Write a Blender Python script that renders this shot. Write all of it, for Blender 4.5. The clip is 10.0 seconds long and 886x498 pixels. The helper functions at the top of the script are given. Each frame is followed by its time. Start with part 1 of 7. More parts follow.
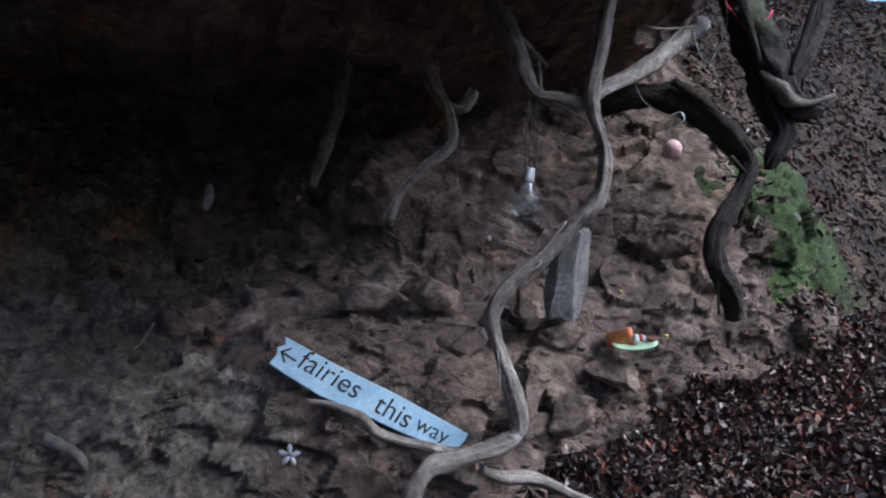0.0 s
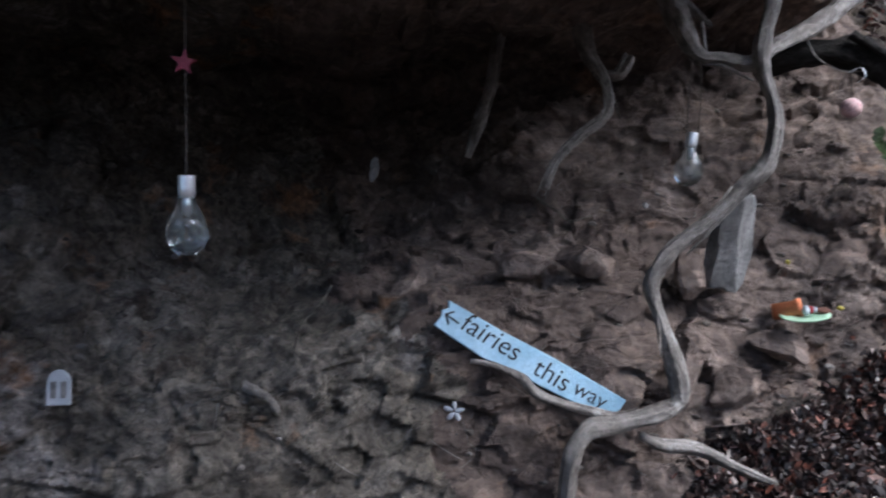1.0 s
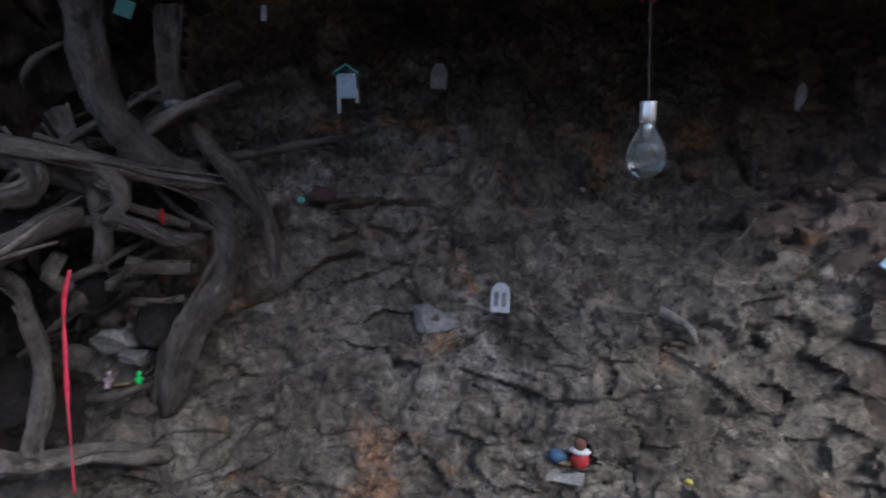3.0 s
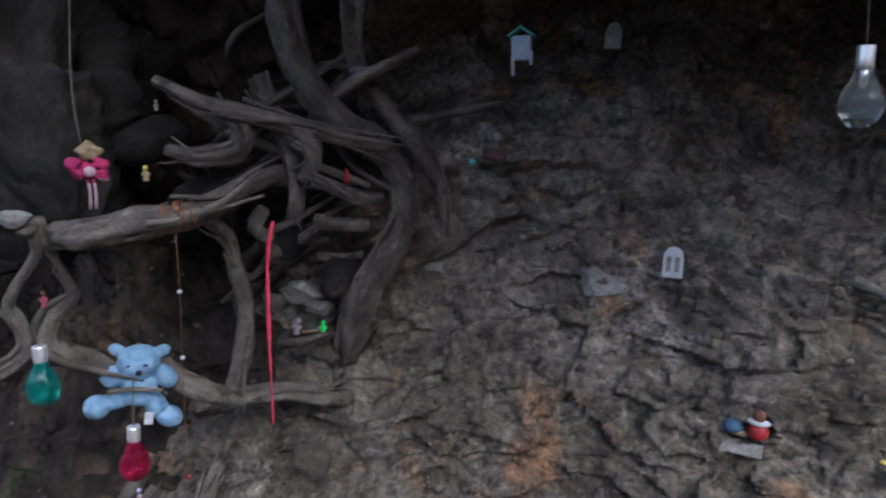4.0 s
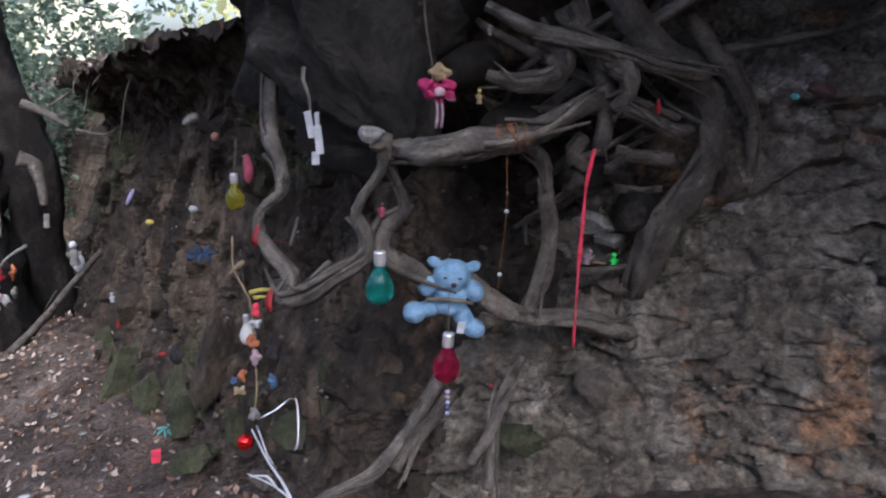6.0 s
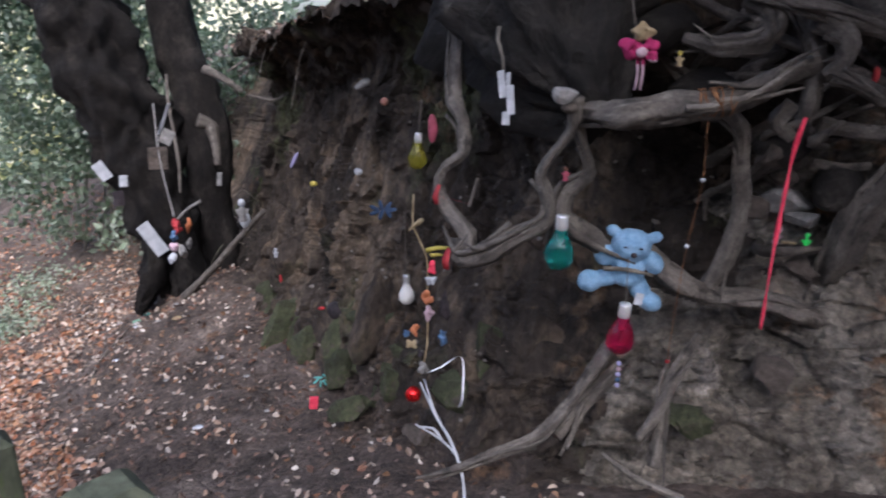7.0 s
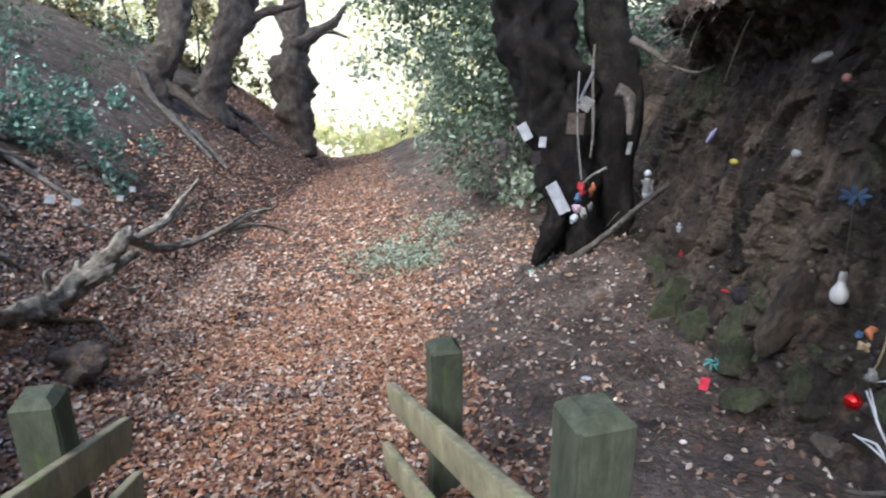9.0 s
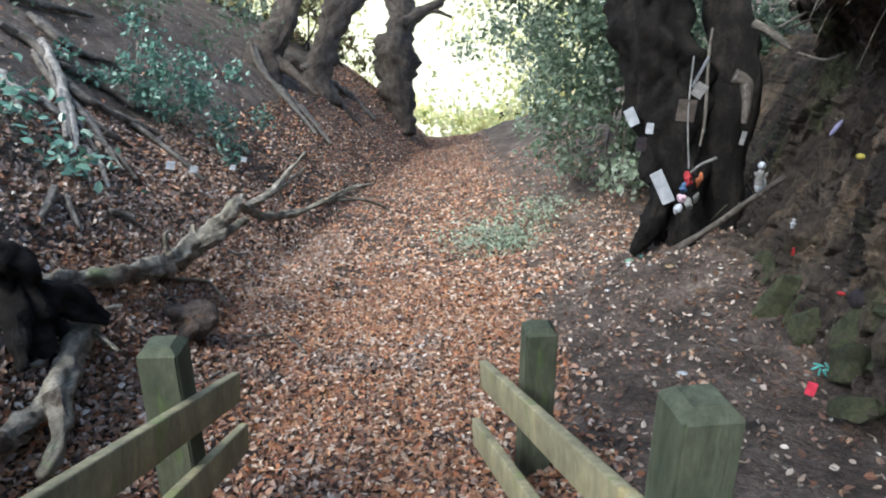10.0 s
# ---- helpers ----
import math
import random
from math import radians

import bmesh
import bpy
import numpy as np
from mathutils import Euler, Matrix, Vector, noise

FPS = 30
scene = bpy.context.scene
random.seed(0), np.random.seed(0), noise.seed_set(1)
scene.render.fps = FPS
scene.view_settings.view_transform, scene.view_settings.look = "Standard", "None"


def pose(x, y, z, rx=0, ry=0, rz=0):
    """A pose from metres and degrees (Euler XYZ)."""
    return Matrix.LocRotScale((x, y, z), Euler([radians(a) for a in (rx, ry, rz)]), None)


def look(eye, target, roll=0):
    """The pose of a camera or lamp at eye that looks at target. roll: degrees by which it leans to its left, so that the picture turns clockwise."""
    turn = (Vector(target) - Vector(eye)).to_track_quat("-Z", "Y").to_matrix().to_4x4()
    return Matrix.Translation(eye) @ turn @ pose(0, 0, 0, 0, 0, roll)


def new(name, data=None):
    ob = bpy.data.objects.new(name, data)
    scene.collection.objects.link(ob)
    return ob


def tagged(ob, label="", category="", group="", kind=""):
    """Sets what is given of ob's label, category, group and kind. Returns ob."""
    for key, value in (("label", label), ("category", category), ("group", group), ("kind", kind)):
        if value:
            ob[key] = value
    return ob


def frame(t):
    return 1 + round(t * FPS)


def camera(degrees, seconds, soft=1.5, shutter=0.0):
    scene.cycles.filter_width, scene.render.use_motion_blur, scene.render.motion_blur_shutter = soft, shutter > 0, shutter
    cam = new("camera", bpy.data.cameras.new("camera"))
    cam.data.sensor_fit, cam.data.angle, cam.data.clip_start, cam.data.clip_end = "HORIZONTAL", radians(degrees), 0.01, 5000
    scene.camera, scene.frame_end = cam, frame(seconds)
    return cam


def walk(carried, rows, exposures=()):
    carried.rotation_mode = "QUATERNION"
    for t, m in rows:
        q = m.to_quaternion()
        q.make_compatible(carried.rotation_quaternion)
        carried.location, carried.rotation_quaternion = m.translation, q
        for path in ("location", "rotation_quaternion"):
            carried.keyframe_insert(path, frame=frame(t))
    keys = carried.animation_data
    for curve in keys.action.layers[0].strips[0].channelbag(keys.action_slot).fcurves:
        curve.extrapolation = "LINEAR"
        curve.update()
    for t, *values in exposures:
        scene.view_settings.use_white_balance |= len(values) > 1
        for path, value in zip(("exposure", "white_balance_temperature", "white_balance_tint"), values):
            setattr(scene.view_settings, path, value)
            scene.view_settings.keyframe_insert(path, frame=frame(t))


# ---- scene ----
cam = camera(66.24, 10.0, soft=1.9, shutter=0.3)
PATH = [
    (0.0, (-0.011, 0.14, 1.6), (-0.163, 2.132, 1.506), 2.34),
    (0.5, (-0.039, 0.114, 1.584), (-0.33, 2.088, 1.456), 2.17),
    (1.0, (-0.076, 0.073, 1.574), (-0.605, 1.994, 1.399), 1.51),
    (1.5, (-0.109, 0.026, 1.557), (-0.891, 1.855, 1.351), 0.92),
    (2.0, (-0.16, -0.014, 1.55), (-1.159, 1.7, 1.296), 0.62),
    (2.5, (-0.199, -0.056, 1.535), (-1.393, 1.52, 1.237), 0.27),
    (3.0, (-0.231, -0.101, 1.527), (-1.59, 1.327, 1.19), -0.2),
    (3.2, (-0.24, -0.125, 1.518), (-1.66, 1.241, 1.175), -0.37),
    (4.3, (-0.290, -0.238, 1.468), (-1.949, 0.787, 1.05), -1.29),
    (4.5, (-0.301, -0.258, 1.464), (-2.0, 0.702, 1.029), -1.41),
    (5.0, (-0.334, -0.347, 1.458), (-2.089, 0.512, 1.029), -1.16),
    (5.5, (-0.374, -0.44, 1.459), (-2.168, 0.302, 0.978), -0.72),
    (6.8, (-0.446, -0.652, 1.404), (-2.33, -0.268, 0.802), -0.12),
    (7.0, (-0.442, -0.683, 1.399), (-2.329, -0.4, 0.8), -0.01),
    (7.5, (-0.447, -0.757, 1.392), (-2.349, -0.728, 0.774), 0.3),
    (8.0, (-0.418, -0.822, 1.39), (-2.306, -1.045, 0.77), 0.61),
    (8.5, (-0.372, -0.879, 1.393), (-2.205, -1.368, 0.761), 0.07),
    (9.0, (-0.336, -0.93, 1.389), (-2.081, -1.648, 0.726), -0.57),
    (9.5, (-0.319, -0.954, 1.382), (-1.982, -1.817, 0.681), -0.73),
    (10.0, (-0.3, -0.956, 1.385), (-1.911, -1.904, 0.675), -0.03),
]
EXPOSURES = [(0.0, 1.05, 5350, 12), (2.5, 1.48, 5500, 11), (5.0, 1.40, 5600, 14), (7.5, 1.32, 5750, 17), (8.5, 1.38, 5650, 13), (10.0, 1.42, 5720, 3)]
walk(cam, [(t, look(eye, target, roll)) for t, eye, target, roll in PATH], EXPOSURES)

# ---- light ----
world = bpy.data.worlds.new("overcast_sky")
scene.world = world
world.use_nodes = True
wn = world.node_tree
sky = wn.nodes.new("ShaderNodeTexSky")
sky.sky_type, sky.sun_disc = "NISHITA", False
sky.sun_elevation, sky.sun_rotation = radians(50), radians(104)
sky.air_density, sky.dust_density, sky.ozone_density = 1.0, 4.0, 0.4
wn.links.new(sky.outputs[0], wn.nodes["Background"].inputs[0])
wn.nodes["Background"].inputs[1].default_value = 0.15
sun = new("sun", bpy.data.lights.new("sun", "SUN"))
sun.data.energy, sun.data.angle, sun.data.color = 2.0, radians(40), (1.0, 0.97, 0.93)
sun.matrix_world = look((0, 0, 20), (0 - 12 * math.sin(radians(104)), 0 - 12 * math.cos(radians(104)), 20 - 14.3))


# ---- materials ----
def material(name, stops, scale=5.0, rough=0.9, bump=0.5, bump_scale=40.0, metal=0.0, spec=0.3, vary=0.25, blotch=None, stretch=(1, 1, 1), island=False, stones=0.0, grain=False, crag=0.0):
    """Ramp colours over noise at two scales, with fine relief. blotch: (colour, scale, threshold). island: vary by loose piece.
    grain: follow the fibres of a root or trunk. crag: scale of sharp broken ridges."""
    m = bpy.data.materials.new(name)
    m.use_nodes = True
    nt = m.node_tree
    b = nt.nodes["Principled BSDF"]
    co = nt.nodes.new("ShaderNodeTexCoord")
    mp = nt.nodes.new("ShaderNodeMapping")
    mp.inputs["Scale"].default_value = stretch
    if grain:
        along = nt.nodes.new("ShaderNodeAttribute")
        along.attribute_name = "grain"
        nt.links.new(along.outputs["Vector"], mp.inputs[0])
    else:
        nt.links.new(co.outputs["Object"], mp.inputs[0])

    def tex(sc, detail=8.0, ro=0.6):
        n = nt.nodes.new("ShaderNodeTexNoise")
        n.inputs["Scale"].default_value, n.inputs["Detail"].default_value, n.inputs["Roughness"].default_value = sc, detail, ro
        nt.links.new(mp.outputs[0], n.inputs["Vector"])
        return n.outputs["Fac"]

    def mix(kind, fac, a, c):
        n = nt.nodes.new("ShaderNodeMix")
        n.data_type, n.blend_type = "RGBA", kind
        for sock, val in ((n.inputs[0], fac), (n.inputs[6], a), (n.inputs[7], c)):
            if isinstance(val, (int, float)):
                sock.default_value = val
            elif isinstance(val, tuple):
                sock.default_value = (*val, 1)
            else:
                nt.links.new(val, sock)
        return n.outputs[2]

    def ramp(fac, pairs):
        n = nt.nodes.new("ShaderNodeValToRGB")
        el = n.color_ramp.elements
        while len(el) < len(pairs):
            el.new(0.5)
        for e, (p, c) in zip(el, pairs):
            e.position, e.color = p, (*c, 1)
        nt.links.new(fac, n.inputs[0])
        return n.outputs[0]

    cell = None
    if stones:
        wob = nt.nodes.new("ShaderNodeTexNoise")
        wob.inputs["Scale"].default_value, wob.inputs["Detail"].default_value = stones * 0.6, 4
        nt.links.new(mp.outputs[0], wob.inputs["Vector"])
        add = nt.nodes.new("ShaderNodeVectorMath")
        add.operation = "MULTIPLY_ADD"
        add.inputs[1].default_value = (1.4 / stones,) * 3
        nt.links.new(wob.outputs["Color"], add.inputs[0])
        nt.links.new(mp.outputs[0], add.inputs[2])
        cell = []
        for k in (1.0, 3.1):
            vo = nt.nodes.new("ShaderNodeTexVoronoi")
            vo.inputs["Scale"].default_value = stones * k
            nt.links.new(add.outputs[0], vo.inputs["Vector"])
            cell.append(vo)
    count = len(stops)
    if island:
        geo = nt.nodes.new("ShaderNodeNewGeometry")
        col = ramp(geo.outputs["Random Per Island"], [(i / max(1, count - 1), c) for i, c in enumerate(stops)])
    else:
        col = ramp(tex(scale), [(0.32 + 0.36 * i / max(1, count - 1), c) for i, c in enumerate(stops)])
    fine = ramp(tex(scale * 7.3, 6.0, 0.7), [(0.3, (1 - vary,) * 3), (0.7, (1 + vary,) * 3)])
    col = mix("MULTIPLY", 1.0, col, fine)
    info = nt.nodes.new("ShaderNodeObjectInfo")
    tint = ramp(info.outputs["Random"], [(0.0, (1 - vary * 0.6,) * 3), (1.0, (1 + vary * 0.4,) * 3)])
    col = mix("MULTIPLY", 1.0, col, tint)
    for colour, sc, lim in (blotch or ()):
        mask = ramp(tex(sc, 6.0, 0.65), [(lim, (0, 0, 0)), (lim + 0.09, (1, 1, 1))])
        col = mix("MIX", mask, col, mix("MULTIPLY", 1.0, colour, fine))
    if cell:
        for vo in cell:
            bw = nt.nodes.new("ShaderNodeRGBToBW")
            nt.links.new(vo.outputs["Color"], bw.inputs[0])
            col = mix("MULTIPLY", 1.0, col, ramp(bw.outputs[0], [(0.1, (0.76, 0.76, 0.77)), (0.5, (0.97, 0.96, 0.95)), (0.9, (1.24, 1.22, 1.19))]))
    nt.links.new(col, b.inputs["Base Color"])
    b.inputs["Roughness"].default_value, b.inputs["Metallic"].default_value = rough, metal
    b.inputs["Specular IOR Level"].default_value = spec
    if bump:
        bn = nt.nodes.new("ShaderNodeBump")
        bn.inputs["Strength"].default_value, bn.inputs["Distance"].default_value = bump, 1.3 / bump_scale
        height = tex(bump_scale, 10.0, 0.7)
        if crag:
            rn = nt.nodes.new("ShaderNodeTexNoise")
            rn.noise_type = "RIDGED_MULTIFRACTAL"
            rn.inputs["Scale"].default_value, rn.inputs["Detail"].default_value, rn.inputs["Roughness"].default_value = crag, 7, 0.62
            rn.inputs["Distortion"].default_value = 0.5
            nt.links.new(mp.outputs[0], rn.inputs["Vector"])
            rm_ = nt.nodes.new("ShaderNodeMath")
            rm_.operation = "MULTIPLY_ADD"
            rm_.inputs[1].default_value = 0.32
            nt.links.new(rn.outputs["Fac"], rm_.inputs[0])
            nt.links.new(height, rm_.inputs[2])
            height = rm_.outputs[0]
        if cell:
            bn.inputs["Distance"].default_value = 0.026
            for vo, amount in zip(cell, (0.7, 0.35)):
                ma = nt.nodes.new("ShaderNodeMath")
                ma.operation = "MULTIPLY_ADD"
                ma.inputs[1].default_value = -amount
                nt.links.new(vo.outputs["Distance"], ma.inputs[0])
                nt.links.new(height, ma.inputs[2])
                height = ma.outputs[0]
        nt.links.new(height, bn.inputs["Height"])
        nt.links.new(bn.outputs[0], b.inputs["Normal"])
    return m


def plain(name, colour, rough=0.5, metal=0.0, glass=0.0, ior=1.45, spec=0.5):
    m = bpy.data.materials.new(name)
    m.use_nodes = True
    b = m.node_tree.nodes["Principled BSDF"]
    b.inputs["Base Color"].default_value = (*colour, 1)
    b.inputs["Roughness"].default_value, b.inputs["Metallic"].default_value = rough, metal
    b.inputs["Transmission Weight"].default_value, b.inputs["IOR"].default_value = glass, ior
    b.inputs["Specular IOR Level"].default_value = spec
    return m


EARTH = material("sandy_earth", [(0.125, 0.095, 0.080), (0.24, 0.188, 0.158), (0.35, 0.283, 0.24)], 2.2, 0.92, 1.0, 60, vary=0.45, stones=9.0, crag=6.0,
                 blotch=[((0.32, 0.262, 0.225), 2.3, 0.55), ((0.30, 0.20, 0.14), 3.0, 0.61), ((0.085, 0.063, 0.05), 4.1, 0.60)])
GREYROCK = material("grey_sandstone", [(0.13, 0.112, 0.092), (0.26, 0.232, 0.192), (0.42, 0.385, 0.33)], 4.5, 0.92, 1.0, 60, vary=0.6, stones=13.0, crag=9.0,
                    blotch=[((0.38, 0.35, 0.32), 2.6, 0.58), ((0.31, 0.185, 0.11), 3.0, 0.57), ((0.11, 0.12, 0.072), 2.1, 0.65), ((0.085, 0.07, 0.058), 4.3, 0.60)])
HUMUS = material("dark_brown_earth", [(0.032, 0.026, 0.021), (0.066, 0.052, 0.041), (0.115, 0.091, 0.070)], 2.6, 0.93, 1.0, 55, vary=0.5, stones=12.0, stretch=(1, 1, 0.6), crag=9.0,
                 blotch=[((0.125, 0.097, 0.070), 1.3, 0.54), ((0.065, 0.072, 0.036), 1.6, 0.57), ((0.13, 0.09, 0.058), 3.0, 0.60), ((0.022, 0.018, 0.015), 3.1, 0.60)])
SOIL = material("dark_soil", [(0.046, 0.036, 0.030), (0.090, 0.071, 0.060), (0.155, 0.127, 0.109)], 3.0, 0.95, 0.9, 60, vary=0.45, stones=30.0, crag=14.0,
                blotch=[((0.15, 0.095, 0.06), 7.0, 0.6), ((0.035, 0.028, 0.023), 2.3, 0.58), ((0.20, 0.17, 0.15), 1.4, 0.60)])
# pale blotches and lightest tone also put the roots' silvery highlights into the colour
ROOT = material("root_bark", [(0.085, 0.072, 0.060), (0.21, 0.188, 0.162), (0.36, 0.33, 0.295)], 20.0, 0.40, 0.8, 80, spec=0.5, vary=0.4, grain=True,
                blotch=[((0.045, 0.034, 0.026), 15.0, 0.57), ((0.48, 0.46, 0.42), 17.0, 0.60)])
DARKROOT = material("dark_root_bark", [(0.048, 0.041, 0.034), (0.112, 0.097, 0.081), (0.19, 0.168, 0.142)], 20.0, 0.62, 0.8, 80, spec=0.4, vary=0.4, grain=True,
                    blotch=[((0.028, 0.023, 0.019), 15.0, 0.56), ((0.27, 0.247, 0.215), 16.0, 0.62)])
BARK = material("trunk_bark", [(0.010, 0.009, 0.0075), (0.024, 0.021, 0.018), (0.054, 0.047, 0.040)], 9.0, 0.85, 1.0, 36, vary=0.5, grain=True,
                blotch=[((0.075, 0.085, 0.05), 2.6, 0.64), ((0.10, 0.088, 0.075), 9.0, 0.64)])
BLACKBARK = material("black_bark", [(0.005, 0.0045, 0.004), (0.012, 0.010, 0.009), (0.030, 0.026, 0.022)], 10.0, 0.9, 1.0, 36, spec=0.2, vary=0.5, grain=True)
FARBARK = material("brown_tree_bark", [(0.030, 0.024, 0.019), (0.070, 0.056, 0.045), (0.125, 0.103, 0.084)], 9.0, 0.8, 1.0, 36, vary=0.45, grain=True)
DEADWOOD = material("dead_wood", [(0.08, 0.07, 0.052), (0.19, 0.17, 0.135), (0.34, 0.31, 0.255)], 22.0, 0.8, 1.0, 80, vary=0.4, grain=True,
                    blotch=[((0.06, 0.045, 0.033), 9.0, 0.57), ((0.16, 0.185, 0.10), 5.0, 0.61)])
POSTWOOD = material("mossy_post_wood", [(0.055, 0.065, 0.042), (0.095, 0.105, 0.068), (0.14, 0.145, 0.10)], 7.0, 0.85, 0.5, 90, vary=0.3,
                    blotch=[((0.085, 0.13, 0.03), 6.0, 0.55), ((0.03, 0.028, 0.024), 5.0, 0.60)], stretch=(1, 1, 0.25))
RAILWOOD = material("weathered_rail_wood", [(0.17, 0.155, 0.095), (0.27, 0.245, 0.15), (0.38, 0.33, 0.19)], 6.0, 0.8, 0.5, 90, vary=0.25,
                    blotch=[((0.20, 0.25, 0.08), 5.0, 0.58), ((0.45, 0.36, 0.16), 7.0, 0.62)], stretch=(1, 1, 0.5))
# the palest leaf tone also stands in for the grey-white sheen on the litter
LITTER = material("beech_leaf_litter", [(0.075, 0.045, 0.033), (0.29, 0.125, 0.06), (0.20, 0.12, 0.078), (0.40, 0.21, 0.105), (0.34, 0.23, 0.155), (0.50, 0.42, 0.34), (0.30, 0.11, 0.046), (0.12, 0.07, 0.052), (0.34, 0.15, 0.065), (0.085, 0.05, 0.038), (0.19, 0.085, 0.046)], 12, 0.6, 0, vary=0.25, island=True, spec=0.4)
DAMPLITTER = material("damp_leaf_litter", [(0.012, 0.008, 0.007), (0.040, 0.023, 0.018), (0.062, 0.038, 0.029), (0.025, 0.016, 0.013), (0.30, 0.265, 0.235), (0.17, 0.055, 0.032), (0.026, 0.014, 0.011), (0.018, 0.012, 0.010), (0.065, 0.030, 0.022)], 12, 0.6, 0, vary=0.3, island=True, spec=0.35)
SOILLITTER = material("pale_fallen_leaf", [(0.07, 0.045, 0.033), (0.17, 0.10, 0.07), (0.38, 0.31, 0.25), (0.11, 0.06, 0.04), (0.26, 0.15, 0.085), (0.55, 0.49, 0.42), (0.08, 0.05, 0.038), (0.20, 0.09, 0.05)], 12, 0.6, 0, vary=0.3, island=True, spec=0.4)
GREYLITTER = material("faded_leaf_litter", [(0.12, 0.085, 0.066), (0.27, 0.185, 0.135), (0.21, 0.13, 0.092), (0.42, 0.34, 0.285), (0.15, 0.095, 0.07), (0.58, 0.53, 0.48), (0.33, 0.16, 0.09), (0.085, 0.056, 0.044)], 12, 0.6, 0, vary=0.3, island=True, spec=0.4)
GREENLEAF = material("dark_evergreen_leaf", [(0.06, 0.095, 0.05), (0.115, 0.165, 0.10), (0.21, 0.26, 0.18), (0.085, 0.135, 0.10)], 12, 0.3, 0, vary=0.25, island=True, spec=0.6)
BLUELEAF = material("glossy_holly_leaf", [(0.05, 0.12, 0.085), (0.10, 0.20, 0.15), (0.17, 0.29, 0.225)], 12, 0.3, 0, vary=0.25, island=True, spec=0.7)
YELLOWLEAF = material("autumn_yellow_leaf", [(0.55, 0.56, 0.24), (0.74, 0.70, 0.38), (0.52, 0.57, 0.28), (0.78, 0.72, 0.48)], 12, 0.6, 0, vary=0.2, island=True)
PALELEAF = material("pale_ground_leaf", [(0.16, 0.22, 0.13), (0.30, 0.36, 0.26), (0.22, 0.27, 0.2), (0.42, 0.46, 0.38)], 12, 0.5, 0, vary=0.2, island=True)
OLIVELEAF = material("olive_autumn_leaf", [(0.10, 0.10, 0.04), (0.17, 0.17, 0.07), (0.24, 0.20, 0.09), (0.13, 0.09, 0.05)], 12, 0.6, 0, vary=0.25, island=True)
CHIPS = material("stone_chips", [(0.06, 0.05, 0.042), (0.10, 0.085, 0.07), (0.14, 0.12, 0.10), (0.24, 0.22, 0.2)], 12, 0.9, 0.4, 90, island=True)
for lm, share in ((GREENLEAF, 0.35), (YELLOWLEAF, 0.55), (BLUELEAF, 0.2), (PALELEAF, 0.3)):
    nt = lm.node_tree
    pb = nt.nodes["Principled BSDF"]
    tr_, mx = nt.nodes.new("ShaderNodeBsdfTranslucent"), nt.nodes.new("ShaderNodeMixShader")
    mx.inputs[0].default_value = share
    nt.links.new(pb.inputs["Base Color"].links[0].from_socket, tr_.inputs[0])
    nt.links.new(pb.outputs[0], mx.inputs[1])
    nt.links.new(tr_.outputs[0], mx.inputs[2])
    nt.links.new(mx.outputs[0], nt.nodes["Material Output"].inputs[0])
CHROME = plain("chrome_cap", (0.88, 0.88, 0.88), 0.32, 0.75)
CORD = plain("dark_cord", (0.10, 0.085, 0.07), 0.9)


# ---- building helpers ----
LANE, SIDE = Vector((-0.862, -0.508, 0)), Vector((-0.508, 0.862, 0))


def at(s, c, z=0.0):
    """A place from metres along the lane (downhill), across it (to the rock bank) and up."""
    return LANE * s + SIDE * c + Vector((0, 0, z))


def mesh_object(name, bm, mats, parent=None, label="", smooth=True):
    me = bpy.data.meshes.new(name)
    bm.to_mesh(me)
    bm.free()
    for m in mats if isinstance(mats, (list, tuple)) else (mats,):
        me.materials.append(m)
    if smooth:
        me.shade_smooth()
    ob = new(name, me)
    if parent:
        ob.parent = parent
    if label:
        ob["label"] = label
    return ob


def part(name, bm, mats, parent, label="", smooth=True):
    return mesh_object(name, bm, mats, parent, label, smooth)


def empty(name, place=(0, 0, 0), label="", category="", group=""):
    ob = new(name)
    ob.location = place
    ob.empty_display_size = 0.05
    return tagged(ob, label, category, group)


def data_object(name, verts, faces, mats, parent=None, smooth=False):
    me = bpy.data.meshes.new(name)
    me.from_pydata(verts, [], faces)
    me.materials.append(mats)
    if smooth:
        me.shade_smooth()
    ob = new(name, me)
    ob.parent = parent
    return ob


def spline(pts, step):
    """Catmull-Rom through points of any size, resampled about every step metres."""
    p = [np.array(q, float) for q in pts]
    p = [2 * p[0] - p[1]] + p + [2 * p[-1] - p[-2]]
    out = []
    for a, b, c, d in zip(p, p[1:], p[2:], p[3:]):
        n = max(2, int(np.linalg.norm((c - b)[:3]) / step))
        for i in range(n):
            t = i / n
            out.append(0.5 * (2 * b + (c - a) * t + (2 * a - 5 * b + 4 * c - d) * t * t + (3 * b - a - 3 * c + d) * t ** 3))
    return out + [p[-2]]


